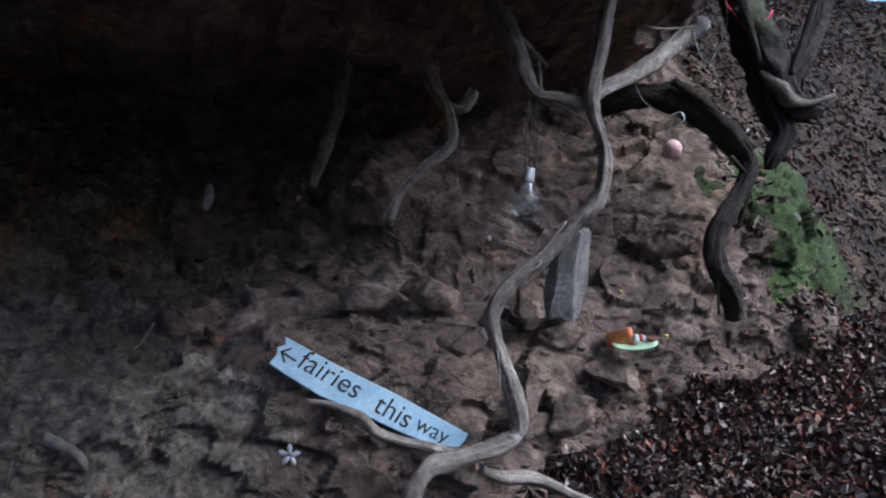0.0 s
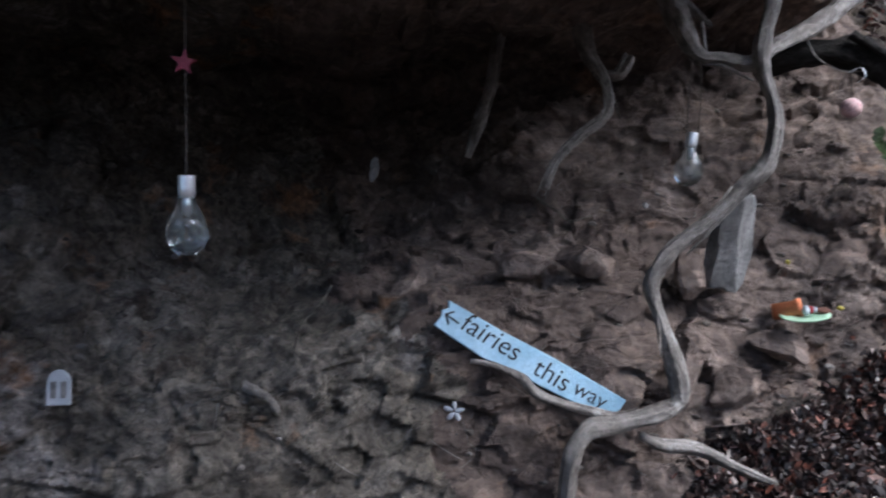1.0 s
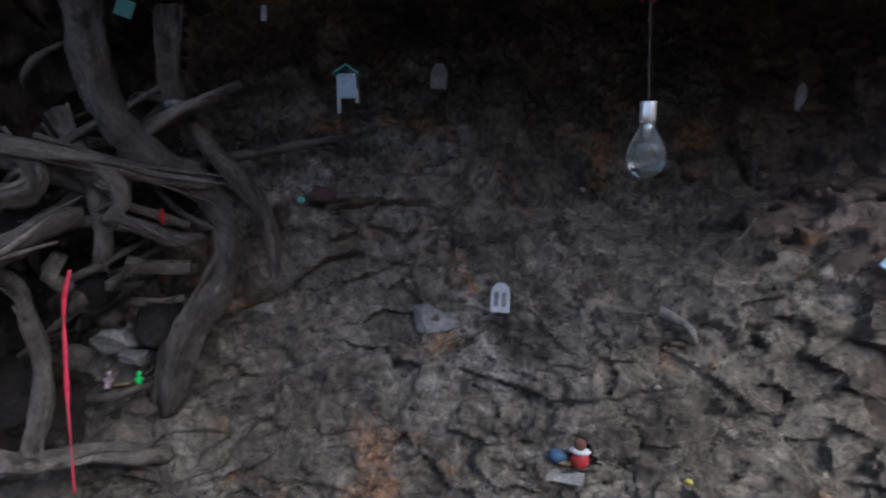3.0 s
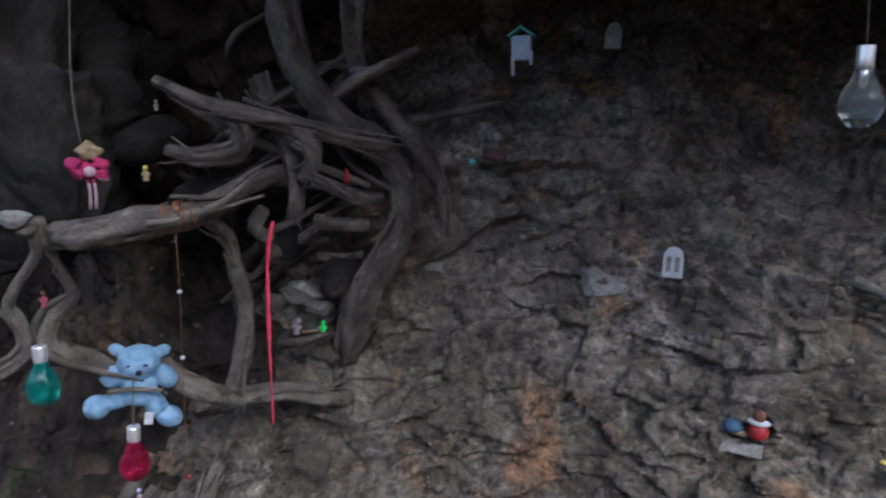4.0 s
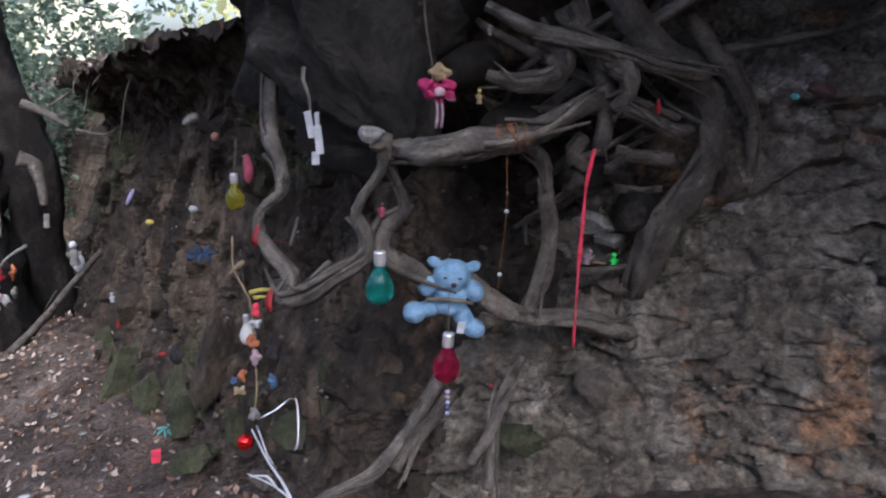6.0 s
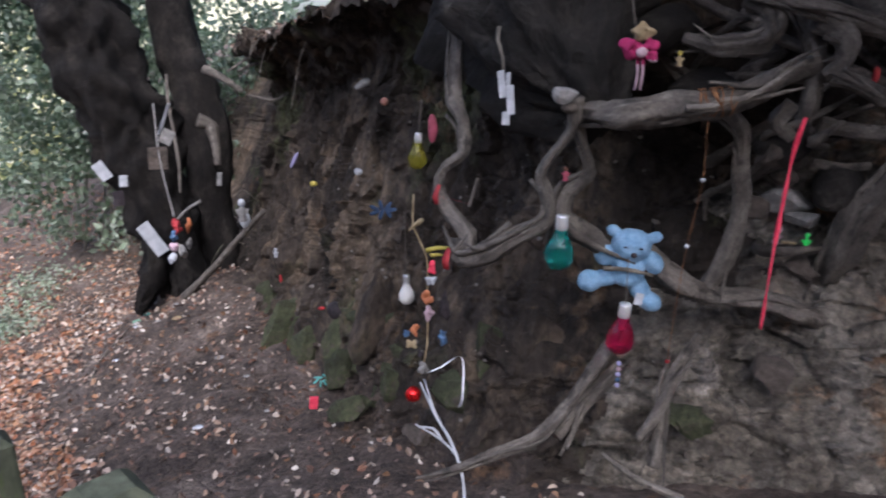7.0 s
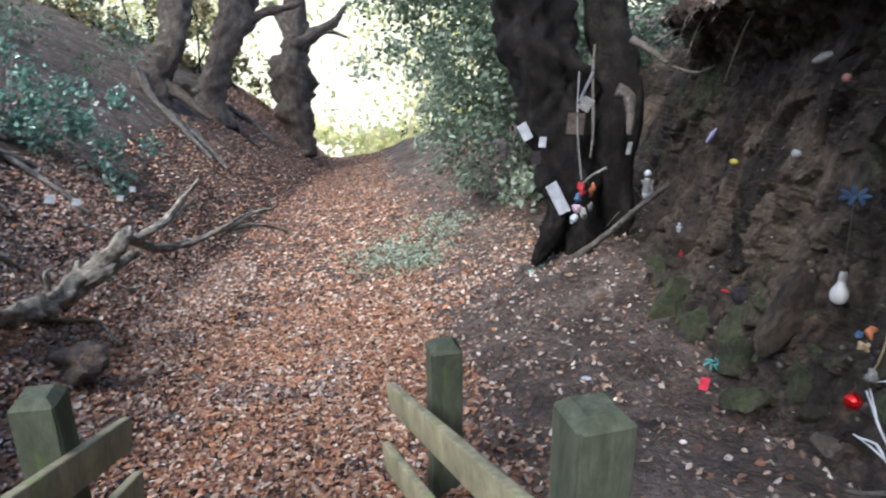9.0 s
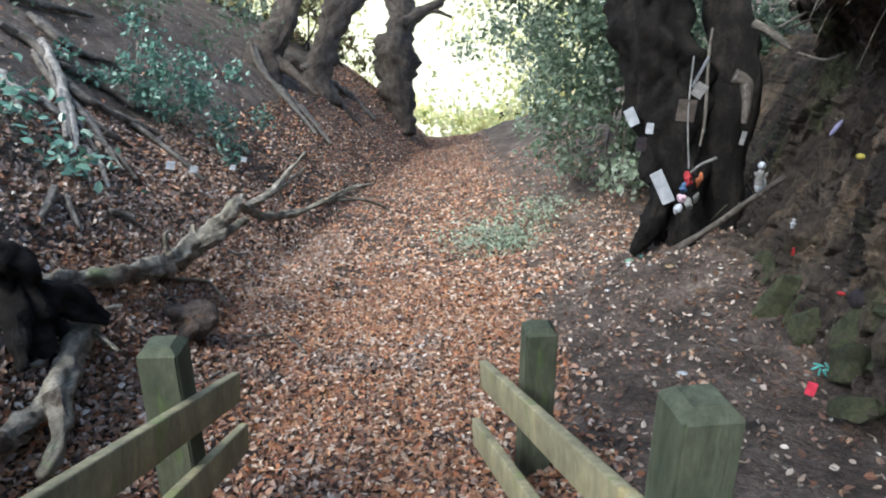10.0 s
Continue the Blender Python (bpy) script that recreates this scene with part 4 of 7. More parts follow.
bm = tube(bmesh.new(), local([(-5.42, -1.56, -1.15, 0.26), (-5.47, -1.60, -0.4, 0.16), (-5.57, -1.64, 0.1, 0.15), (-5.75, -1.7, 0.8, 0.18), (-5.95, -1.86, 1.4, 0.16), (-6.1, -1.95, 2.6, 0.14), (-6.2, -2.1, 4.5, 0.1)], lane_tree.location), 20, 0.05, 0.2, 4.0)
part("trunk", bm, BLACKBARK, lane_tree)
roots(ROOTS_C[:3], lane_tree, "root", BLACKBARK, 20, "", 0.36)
roots(ROOTS_C[3:], lane_tree, "root", DARKROOT)
LOG, BOUGH = (tuple(tuple((*q[:3], q[3] * 0.82) for q in row) for row in rows) for rows in (LOG, BOUGH))
branch = empty("fallen_branch", (-3.5, -4.6, -0.5), "pale dead fallen branch lying on the leaves", "branch")
roots(LOG, branch, "limb", DEADWOOD, 20, "", 0.5)
bough = empty("broken_bough", (-2.4, -3.4, -0.2), "splintered dead bough beside the handrail", "branch")
roots(BOUGH, bough, "limb", DEADWOOD, 20, "", 0.5)
LEFTROOTS = tuple(tuple((q[0], q[1], q[2] + 0.035 + 0.5 * q[3], q[3] * 1.35) for q in row) for row in LEFTROOTS)
left_roots = empty("bank_roots", (-3.5, -6.0, 0.3), "thin bare roots trailing down the leafy bank", "tree roots")
roots(LEFTROOTS[:2] + LEFTROOTS[7:10], left_roots, "root", ROOT, 12, "", 0.32)
roots(LEFTROOTS[2:7] + LEFTROOTS[10:], left_roots, "root", DARKROOT, 12, "", 0.32)
strands(LEFTROOTS, left_roots, DARKROOT, 9, 2, 0.4)

# ---- handrails ----
def post(place, top, turn):
    th = empty("handrail_post", place, "square mossy wooden post with a chamfered top", "post", "handrail posts")
    h = top - place[2]
    bm = bmesh.new()
    box(bm, (0.118, 0.118, h), Matrix.Translation((0, 0, h / 2)), 0.0)
    topf = [f for f in bm.faces if f.normal.z > 0.9]
    bmesh.ops.bevel(bm, geom=[e for f in topf for e in f.edges], offset=0.024, segments=1, affect="EDGES")
    bmesh.ops.bevel(bm, geom=[e for e in bm.edges if e.calc_length() > h * 0.7], offset=0.006, segments=2, affect="EDGES")
    part("shaft", bm, POSTWOOD, th, smooth=False)
    th.rotation_euler = (0, 0, radians(turn))
    return th


def rail(a, b, wide, thick, name="handrail_board"):
    a, b = Vector(a), Vector(b)
    x = (b - a).normalized()
    y = Vector((0, 0, 1)).cross(x).normalized()
    z = x.cross(y)
    m = Matrix((x, y, z)).transposed().to_4x4()
    m.translation = (a + b) / 2
    bm = box(bmesh.new(), ((b - a).length, thick, wide), Matrix(), 0.006)
    ob = mesh_object(name, bm, RAILWOOD)
    ob.matrix_world = m
    return tagged(ob, "weathered greenish wooden handrail board nailed to posts", "handrail", "handrail boards")


TURN = math.degrees(math.atan2(LANE.y, LANE.x))
for (s_, c_, t_), turn in zip(POSTS, (7, 4, 2, 2)):
    post(at(s_, c_, float(lane_z(s_)) - 0.3), t_, TURN + turn)
for a_, b_ in RAILS:
    rail(a_, b_, 0.11, 0.034)

# ---- distant and lane-side trees ----
rng = np.random.default_rng(11)


def crown_points(centres, count, spread):
    """Leaf places in clumps round the given centres."""
    out = []
    for c in centres:
        clumps = rng.normal(0, 1, (max(3, count // 60), 3)) * np.array(spread) * 0.75
        pick = clumps[rng.integers(0, len(clumps), count)]
        out.append(np.array(c) + pick + rng.normal(0, 1, (count, 3)) * np.array(spread) * 0.22)
    return np.concatenate(out)


def lane_tree_far(name, pts, limbs, label, crown=None, leaf=None, size=0.08):
    th = empty(name, pts[0][:3], label, "tree")
    part("trunk", tube(bmesh.new(), local(pts, th.location), 20, 0.08, 0.3, 2.5), FARBARK, th)
    for l in limbs:
        part("limb", tube(bmesh.new(), local(l, th.location), 9, 0.06, 0.3, 4.0), FARBARK, th)
    if crown is not None:
        p = crown - np.array(th.location)
        leaf_object("crown", p, rng.uniform(0.6, 1.3, len(p)) * size, 3, leaf, th, 0.3)
    return th


def P(s, c, z):
    return tuple(at(s, c, z))


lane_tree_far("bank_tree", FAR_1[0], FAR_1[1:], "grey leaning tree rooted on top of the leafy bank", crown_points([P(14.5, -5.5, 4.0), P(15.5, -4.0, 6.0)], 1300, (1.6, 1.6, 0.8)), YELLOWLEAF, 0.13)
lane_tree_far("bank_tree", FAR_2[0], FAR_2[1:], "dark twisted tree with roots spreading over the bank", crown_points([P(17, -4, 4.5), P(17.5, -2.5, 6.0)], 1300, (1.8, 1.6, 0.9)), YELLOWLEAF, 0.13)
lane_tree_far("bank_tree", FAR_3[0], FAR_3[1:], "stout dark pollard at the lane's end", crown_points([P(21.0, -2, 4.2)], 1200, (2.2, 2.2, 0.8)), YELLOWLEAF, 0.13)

ivy = empty("ivy_tree", P(9.8, 2.0, -1.6), "tree wrapped in dark glossy ivy beside the lane", "tree")
part("trunk", tube(bmesh.new(), local([(*P(9.9, 1.9, -1.7), 0.2), (*P(9.9, 1.9, 0), 0.16), (*P(10, 2.0, 2), 0.14), (*P(10, 2, 5), 0.1)], ivy.location), 12, 0.1, 0.2), BARK, ivy)
for k in range(14):
    a = rng.uniform((9.2, 1.0, -1.5), (10.6, 2.6, -0.4))
    part("stem", tube(bmesh.new(), local([(*P(a[0], a[1], -1.7), 0.02), (*P(a[0] + rng.normal(0, 0.15), a[1] + rng.normal(0, 0.2), -0.8), 0.016), (*P(a[0] + rng.normal(0, 0.3), a[1] + rng.normal(0, 0.3), 0.4), 0.01)], ivy.location), 6, 0.08), ROOT, ivy)
pts = crown_points([P(9.6, 1.3, 0.0), P(9.9, 1.9, 1.0), P(10.2, 2.2, 2.2), P(9.6, 0.9, 1.4), P(9.8, 2.7, 0.2), P(10.5, 0.8, 2.6), P(10.0, 3.2, 1.2), P(10.4, 0.4, 1.9), P(11.5, 0.3, 2.6)], 2300, (0.62, 0.55, 0.62))
leaf_object("crown", pts - np.array(ivy.location), rng.uniform(0.05, 0.105, len(pts)), 4, GREENLEAF, ivy, 0.25)

pts = crown_points([P(12.5, 0.3, 1.9), P(13.0, 0.7, 0.8), P(12.0, 0.9, 0.0), P(9.4, 1.6, -0.6), P(9.9, 2.6, -0.5)], 700, (0.6, 0.55, 0.5))
leaf_object("outer_leaves", pts - np.array(ivy.location), rng.uniform(0.06, 0.12, len(pts)), 14, PALELEAF, ivy, 0.25)

holly = empty("holly_bush", P(8.5, -4.0, 0.0), "straggling holly bush with blue-green leaves on the bank", "bush")
pts = crown_points([P(8.4, -3.7, 0.1), P(8.6, -3.6, 0.55), P(8.9, -3.4, 0.3), P(9.1, -3.3, -0.15), P(8.5, -3.9, 0.85), P(8.2, -4.0, 0.45)], 300, (0.36, 0.34, 0.34))
leaf_object("crown", pts - np.array(holly.location), rng.uniform(0.045, 0.085, len(pts)), 5, BLUELEAF, holly, 0.35)
for k in range(12):
    a = pts[rng.integers(0, len(pts))]
    part("stem", tube(bmesh.new(), local([(*P(8.4 + rng.normal(0, 0.3), -4.2, -0.2), 0.014), (*((np.array(P(8.4, -4.1, 0.1)) + a) / 2), 0.01), (*a, 0.004)], holly.location), 6, 0.06), ROOT, holly)
scrub = empty("bank_scrub", P(9, -7, 1.5), "dark evergreen scrub along the top of the bank", "bush")
pts = crown_points([P(5.5, -6.5, 2.3), P(7.5, -6.0, 2.0), P(9.5, -5.8, 1.8), P(11.5, -5.8, 1.5), P(6.5, -8, 3.5), P(9, -8, 3.2), P(12.5, -7, 2.8), P(4, -7.5, 3.0), P(13.5, -5.0, 2.2), P(15.5, -4.8, 2.4), P(10.5, -5.2, 1.7), P(12.0, -4.9, 1.6)], 600, (0.9, 0.9, 0.6))
leaf_object("crown", pts - np.array(scrub.location), rng.uniform(0.05, 0.11, len(pts)), 6, GREENLEAF, scrub, 0.25)

thicket = empty("bank_thicket", P(20, -4, -0.5), "olive and brown thicket behind the bank trees", "bush")
pts = crown_points([P(18.6, -5.9, 1.0), P(19.6, -4.6, 0.8), P(21.6, -3.2, -0.3), P(20.2, -4.6, 1.8), P(18.0, -7.2, 1.8), P(19.0, -6.2, 2.6)], 650, (0.8, 0.7, 0.55))
leaf_object("crown", pts - np.array(thicket.location), rng.uniform(0.08, 0.2, len(pts)), 9, OLIVELEAF, thicket, 0.3)
for k in range(16):
    a = pts[rng.integers(0, len(pts))]
    part("stem", tube(bmesh.new(), local([(*P(19.5 + rng.normal(0, 0.8), -4.6 + rng.normal(0, 0.6), -1.2), 0.04), (*(a - np.array((0.1, 0.1, 0.5))), 0.025), (*(a + np.array((0.1, -0.1, 0.4))), 0.01)], thicket.location), 6, 0.15), BARK, thicket)
lane_bush = empty("lane_bush", P(18.5, 1.9, -2.6), "bright green bush at the end of the lane", "bush")
pts = crown_points([P(18.5, 1.9, -2.2), P(18.3, 2.6, -1.9), P(19.0, 3.3, -1.5)], 500, (0.45, 0.4, 0.35))
leaf_object("crown", pts - np.array(lane_bush.location), rng.uniform(0.07, 0.15, len(pts)), 10, PALELEAF, lane_bush, 0.3)
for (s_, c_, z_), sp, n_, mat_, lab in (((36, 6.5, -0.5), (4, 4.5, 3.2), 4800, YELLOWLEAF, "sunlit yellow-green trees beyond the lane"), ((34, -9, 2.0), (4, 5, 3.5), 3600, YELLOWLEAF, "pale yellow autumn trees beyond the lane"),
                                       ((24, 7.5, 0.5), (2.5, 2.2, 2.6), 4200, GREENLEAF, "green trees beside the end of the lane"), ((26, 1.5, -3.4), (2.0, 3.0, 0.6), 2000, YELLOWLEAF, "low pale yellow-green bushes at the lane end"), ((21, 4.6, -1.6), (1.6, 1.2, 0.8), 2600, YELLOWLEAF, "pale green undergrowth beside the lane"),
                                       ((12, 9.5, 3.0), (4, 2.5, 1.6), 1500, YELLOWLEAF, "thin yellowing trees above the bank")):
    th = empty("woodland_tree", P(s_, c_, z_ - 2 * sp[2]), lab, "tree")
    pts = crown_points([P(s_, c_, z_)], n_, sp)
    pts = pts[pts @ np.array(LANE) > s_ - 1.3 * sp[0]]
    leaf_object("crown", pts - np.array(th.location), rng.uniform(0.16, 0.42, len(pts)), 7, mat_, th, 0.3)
    base = P(s_, c_, float(ground_z(s_, c_)) - 0.1)
    part("trunk", tube(bmesh.new(), local([(*base, 0.22), (*P(s_ + 0.2, c_ + 0.1, (base[2] + z_) / 2), 0.18), (*P(s_, c_, z_ + sp[2]), 0.07)], th.location), 10, 0.15, 0.2), BARK, th)

# unseen crowns added over the bank and lane to shade what lies below
for th, centres, n_ in ((tree, [P(-0.1, -2.3, 5.8), P(-1.0, -1.8, 5.8), P(0.8, -2.2, 5.8), P(-0.9, -3.2, 6.2), P(0.2, -3.3, 6.2), P(-1.7, -3.4, 6.0), P(1.0, 3.5, 5.4), P(2.6, 4.2, 5.8), P(3.2, 3.0, 4.8)], 2500), (overhang, [P(-1.2, 2.6, 5.0), P(-2.8, 4.2, 5.8), P(-0.6, 4.5, 5.6), P(-4.4, 2.8, 4.6)], 1400), (lane_tree, [P(5.4, 2.6, 3.2), P(6.2, 2.9, 3.6), P(5.2, 4.0, 4.6), P(7.4, 3.4, 4.4), P(4.6, 2.6, 3.6), P(6.6, 2.4, 2.9)], 1900)):
    pts = crown_points(centres, n_, (0.85, 0.85, 0.4))
    leaf_object("crown", pts - np.array(th.location), rng.uniform(0.14, 0.28, len(pts)), 8, GREENLEAF, th, 0.75)
part("trunk", tube(bmesh.new(), local([(*P(-1.6, 2.3, 2.6), 0.35), (*P(-1.5, 2.5, 3.4), 0.3), (*P(-1.4, 2.7, 5.6), 0.2)], overhang.location), 18, 0.08, 0.2), BARK, overhang)

# ---- leaf litter ----
def litter(name, label, count, smin, smax, cmin, cmax, size, mat, seed, flat, keep=None, top=6.0):
    rg = np.random.default_rng(seed)
    places, sizes = [], []
    u = rg.uniform(0, 1, count)
    ss = smin + (smax - smin) * u
    cc = rg.uniform(cmin, cmax, count)
    for a, b in zip(ss, cc):
        if keep and not keep(a, b, rg):
            continue
        hit, nor = settle(a, b, top)[:2]
        if mossy(hit) and rg.uniform() > 0.12:
            continue
        places.append(tuple(hit + nor * rg.uniform(0.003, 0.022)))
        sizes.append(size * rg.uniform(0.55, 1.35))
    ob = leaf_object(name, places, sizes, seed, mat, None, flat, 0.58)
    return tagged(ob, label, "leaves", kind="stuff")


def patchy(a, b, rg, k=0.9):
    return noise.noise(at(a, b, 0) * 1.3) + 0.6 * noise.noise(at(a, b, 3) * 4) > rg.uniform(-1.0, k)


def mottled(a, b):
    """Where the faded leaves lie thicker, 0 to 1."""
    return float(smooth_step(noise.noise(at(a, b, 1) * 1.1) + 0.7 * noise.noise(at(a, b, 5) * 3.3) + 0.25 * (-1.6 - b), -0.15, 0.45))


litter("leaf_litter", "thick copper-brown beech leaves covering the lane", 62000, 0.9, 7.6, -2.7, 0.05, 0.036, LITTER, 21, 0.62, lambda a, b, r: r.uniform() > smooth_step(b, -0.35, 0.05) * 0.85 and r.uniform() > 0.8 * mottled(a, b) and r.uniform() > smooth_step(a, 5.2, 7.6))
litter("leaf_litter", "faded brown and grey leaves in patches on the lane", 40000, 0.9, 9.0, -3.0, 0.1, 0.038, GREYLITTER, 29, 0.6, lambda a, b, r: r.uniform() < 0.12 + 0.88 * mottled(a, b) * (1 - smooth_step(b, -0.3, 0.1)) * (1 - 0.7 * smooth_step(a, 5, 8)))
litter("leaf_litter", "copper-brown beech leaves down the lane", 36000, 4.6, 24.0, -3.6, 0.7, 0.058, LITTER, 22, 0.68, lambda a, b, r: r.uniform() > smooth_step(b, 0.0, 0.6) * 0.8 and r.uniform() < smooth_step(a, 4.4, 7.2))
litter("leaf_litter", "copper and grey leaves lying on the far bank", 7000, 1.0, 10.0, -6.5, -2.2, 0.05, LITTER, 27, 0.25, lambda a, b, r: patchy(a, b, r, 0.4) and (b > -3.0 + 0.3 * noise.noise(at(a, b, 2)) or r.uniform() < 0.10))
litter("leaf_litter", "faded brown leaves lying on the far bank", 12000, 1.0, 14.0, -6.5, -2.2, 0.052, GREYLITTER, 23, 0.25, lambda a, b, r: patchy(a, b, r, 0.5) and (b > -3.2 + 0.4 * noise.noise(at(a, b, 2)) or r.uniform() < 0.16))
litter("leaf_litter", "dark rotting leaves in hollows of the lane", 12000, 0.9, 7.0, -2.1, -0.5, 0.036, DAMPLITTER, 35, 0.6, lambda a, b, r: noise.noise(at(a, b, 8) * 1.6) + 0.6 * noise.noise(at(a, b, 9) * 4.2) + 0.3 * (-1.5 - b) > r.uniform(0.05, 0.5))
litter("leaf_litter", "faded grey-brown leaves at the foot of the far bank", 30000, 1.6, 9.0, -3.9, -1.8, 0.044, GREYLITTER, 33, 0.3, lambda a, b, r: patchy(a, b, r, 0.3))
# pale leaves thicken down the lane, lightening soil where more light falls
litter("leaf_litter", "scattered brown and pale leaves on trodden soil", 14000, 1.2, 9.5, -0.2, 1.6, 0.034, SOILLITTER, 24, 0.55, lambda a, b, r: patchy(a, b, r, 0.7) and r.uniform() < 0.35 + 0.65 * smooth_step(a, 2.5, 5.5))
litter("leaf_litter", "copper leaves along the right of the lane", 2500, 6.0, 16.0, 0.2, 2.2, 0.06, LITTER, 25, 0.6, lambda a, b, r: patchy(a, b, r, 0.3))
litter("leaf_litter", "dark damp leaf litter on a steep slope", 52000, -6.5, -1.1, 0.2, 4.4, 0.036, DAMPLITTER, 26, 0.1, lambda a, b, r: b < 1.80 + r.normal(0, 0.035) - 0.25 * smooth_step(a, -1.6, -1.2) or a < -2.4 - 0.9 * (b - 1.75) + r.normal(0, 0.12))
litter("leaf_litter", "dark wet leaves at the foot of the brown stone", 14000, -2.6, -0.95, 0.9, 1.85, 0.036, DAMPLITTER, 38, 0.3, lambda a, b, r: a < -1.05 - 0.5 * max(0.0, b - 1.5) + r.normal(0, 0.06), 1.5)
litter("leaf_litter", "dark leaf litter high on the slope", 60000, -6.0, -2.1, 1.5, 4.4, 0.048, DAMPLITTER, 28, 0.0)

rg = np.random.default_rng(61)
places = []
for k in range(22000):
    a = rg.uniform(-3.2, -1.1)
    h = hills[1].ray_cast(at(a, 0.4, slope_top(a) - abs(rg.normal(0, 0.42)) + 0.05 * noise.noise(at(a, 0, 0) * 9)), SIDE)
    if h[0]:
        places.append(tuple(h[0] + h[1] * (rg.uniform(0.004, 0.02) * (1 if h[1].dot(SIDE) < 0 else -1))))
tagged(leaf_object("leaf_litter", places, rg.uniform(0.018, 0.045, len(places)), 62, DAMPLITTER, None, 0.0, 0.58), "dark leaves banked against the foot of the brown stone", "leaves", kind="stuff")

# glowing sheet added behind the wood to give the bright distance
glow = bpy.data.materials.new("distance_glow")
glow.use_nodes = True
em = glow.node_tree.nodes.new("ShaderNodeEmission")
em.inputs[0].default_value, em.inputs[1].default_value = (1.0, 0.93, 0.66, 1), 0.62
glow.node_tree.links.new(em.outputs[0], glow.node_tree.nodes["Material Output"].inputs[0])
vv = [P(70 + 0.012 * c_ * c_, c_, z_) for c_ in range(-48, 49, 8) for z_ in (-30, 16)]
tagged(data_object("backdrop", vv, [(2 * i, 2 * i + 2, 2 * i + 3, 2 * i + 1) for i in range(12)], glow), "glowing pale yellow sheet added for the bright distance", "backdrop", kind="structure")

bm = bmesh.new()
rg = np.random.default_rng(51)
for k in range(90):
    a, e = rg.uniform(2.6, 6.2), rg.uniform(1.5, 2.3)
    q = settle(a, e)[0]
    d = LANE * rg.normal(0, 0.14) - SIDE * rg.uniform(0.02, 0.3) + Vector((0, 0, rg.normal(0.02, 0.10)))
    tube(bm, [(*q, 0.005), (*(q + d * 0.5 + Vector((0, 0, 0.04))), 0.004), (*(q + d + Vector((0, 0, rg.normal(-0.03, 0.05)))), 0.002)], 5, 0.06, 0.0)
tagged(mesh_object("dry_stems", bm, DEADWOOD), "tangle of dry stems along the bank edge", "stems", kind="stuff")
bm = bmesh.new()
for k in range(170):
    a = rg.uniform(-1.6, 1.3)
    h = hills[1].ray_cast(at(a, 0.6, rg.uniform(0.75, 1.75)), SIDE)
    if h[0]:
        q = h[0]
        d = LANE * rg.normal(0, 0.05) - SIDE * rg.uniform(0.0, 0.03) + Vector((0, 0, -rg.uniform(0.02, 0.10)))
        tube(bm, [(*(q + SIDE * 0.01), 0.0016), (*(q + d * 0.5 - SIDE * 0.012), 0.0013), (*(q + d), 0.0007)], 4, 0.03, 0.0)
tagged(mesh_object("fine_rootlets", bm, ROOT), "fine hanging rootlets on the earth bank", "rootlets", kind="stuff")

# ---- small things: helpers ----
VIEW = Vector((-0.3, -0.5, 1.4))


def facing(place, toward=VIEW, roll=0.0, lean=0.0):
    """A pose at place whose y axis points away from the viewer's side, x to the right, z up."""
    d = Vector(place) - Vector(toward)
    return pose(*place, lean, roll, math.degrees(math.atan2(-d.x, d.y)))


def thing(name, bm, mats, m, label, category, group="", smooth=True):
    ob = mesh_object(name, bm, mats, None, "", smooth)
    ob.matrix_world = m
    return tagged(ob, label, category, group)


def cord(pts, r, mat, parent=None, name="cord", label="", category="cord"):
    base = parent.location if parent else Vector((0, 0, 0))
    bm = tube(bmesh.new(), [(*(Vector(p) - base), r) for p in pts], 6, 0.03, 0.0)
    ob = mesh_object(name, bm, mat, parent)
    return ob if parent else tagged(ob, label, category)


TEALGLASS = plain("teal_glass", (0.03, 0.42, 0.36), 0.02, 0, 0.86, 1.4, 1.0)
REDGLASS = plain("crimson_glass", (0.55, 0.02, 0.10), 0.02, 0, 0.86, 1.4, 1.0)
CLEARGLASS = plain("clear_glass", (0.86, 0.93, 0.93), 0.02, 0, 0.95, 1.32, 1.0)
YELLOWGLASS = plain("yellow_glass", (0.45, 0.41, 0.05), 0.03, 0, 0.8, 1.3)
FROSTGLASS = plain("frosted_glass", (0.80, 0.80, 0.76), 0.3, 0, 0.3, 1.3)
WHITEPAINT = material("white_painted", [(0.36, 0.40, 0.43), (0.55, 0.58, 0.60)], 20, 0.6, 0.2, 90, vary=0.12)
SIGNBLUE = material("pale_blue_paint", [(0.24, 0.41, 0.52), (0.31, 0.48, 0.60), (0.38, 0.55, 0.66)], 9, 0.6, 0.3, 90, vary=0.12, blotch=[((0.22, 0.27, 0.29), 26, 0.66)])
INK = plain("black_brush_paint", (0.015, 0.015, 0.018), 0.6)
PINK = material("pink_plastic", [(0.22, 0.045, 0.065), (0.40, 0.085, 0.13)], 40, 0.6, 0.2, 150, vary=0.3)
PALEPINK = material("pale_pink_plastic", [(0.32, 0.22, 0.25), (0.50, 0.36, 0.41)], 40, 0.6, 0.2, 150, vary=0.3)
MAGENTA = material("magenta_felt", [(0.20, 0.012, 0.06), (0.40, 0.03, 0.12)], 40, 0.9, 0.4, 150)
RED = material("red_plastic", [(0.20, 0.015, 0.018), (0.40, 0.03, 0.035)], 40, 0.5, 0.2, 150, vary=0.3)
REDCLOTH = material("red_ribbon", [(0.60, 0.03, 0.07), (0.85, 0.08, 0.13)], 30, 0.7, 0.3, 150)
ORANGE = material("orange_plastic", [(0.30, 0.10, 0.045), (0.48, 0.17, 0.07)], 40, 0.6, 0.2, 150, vary=0.3)
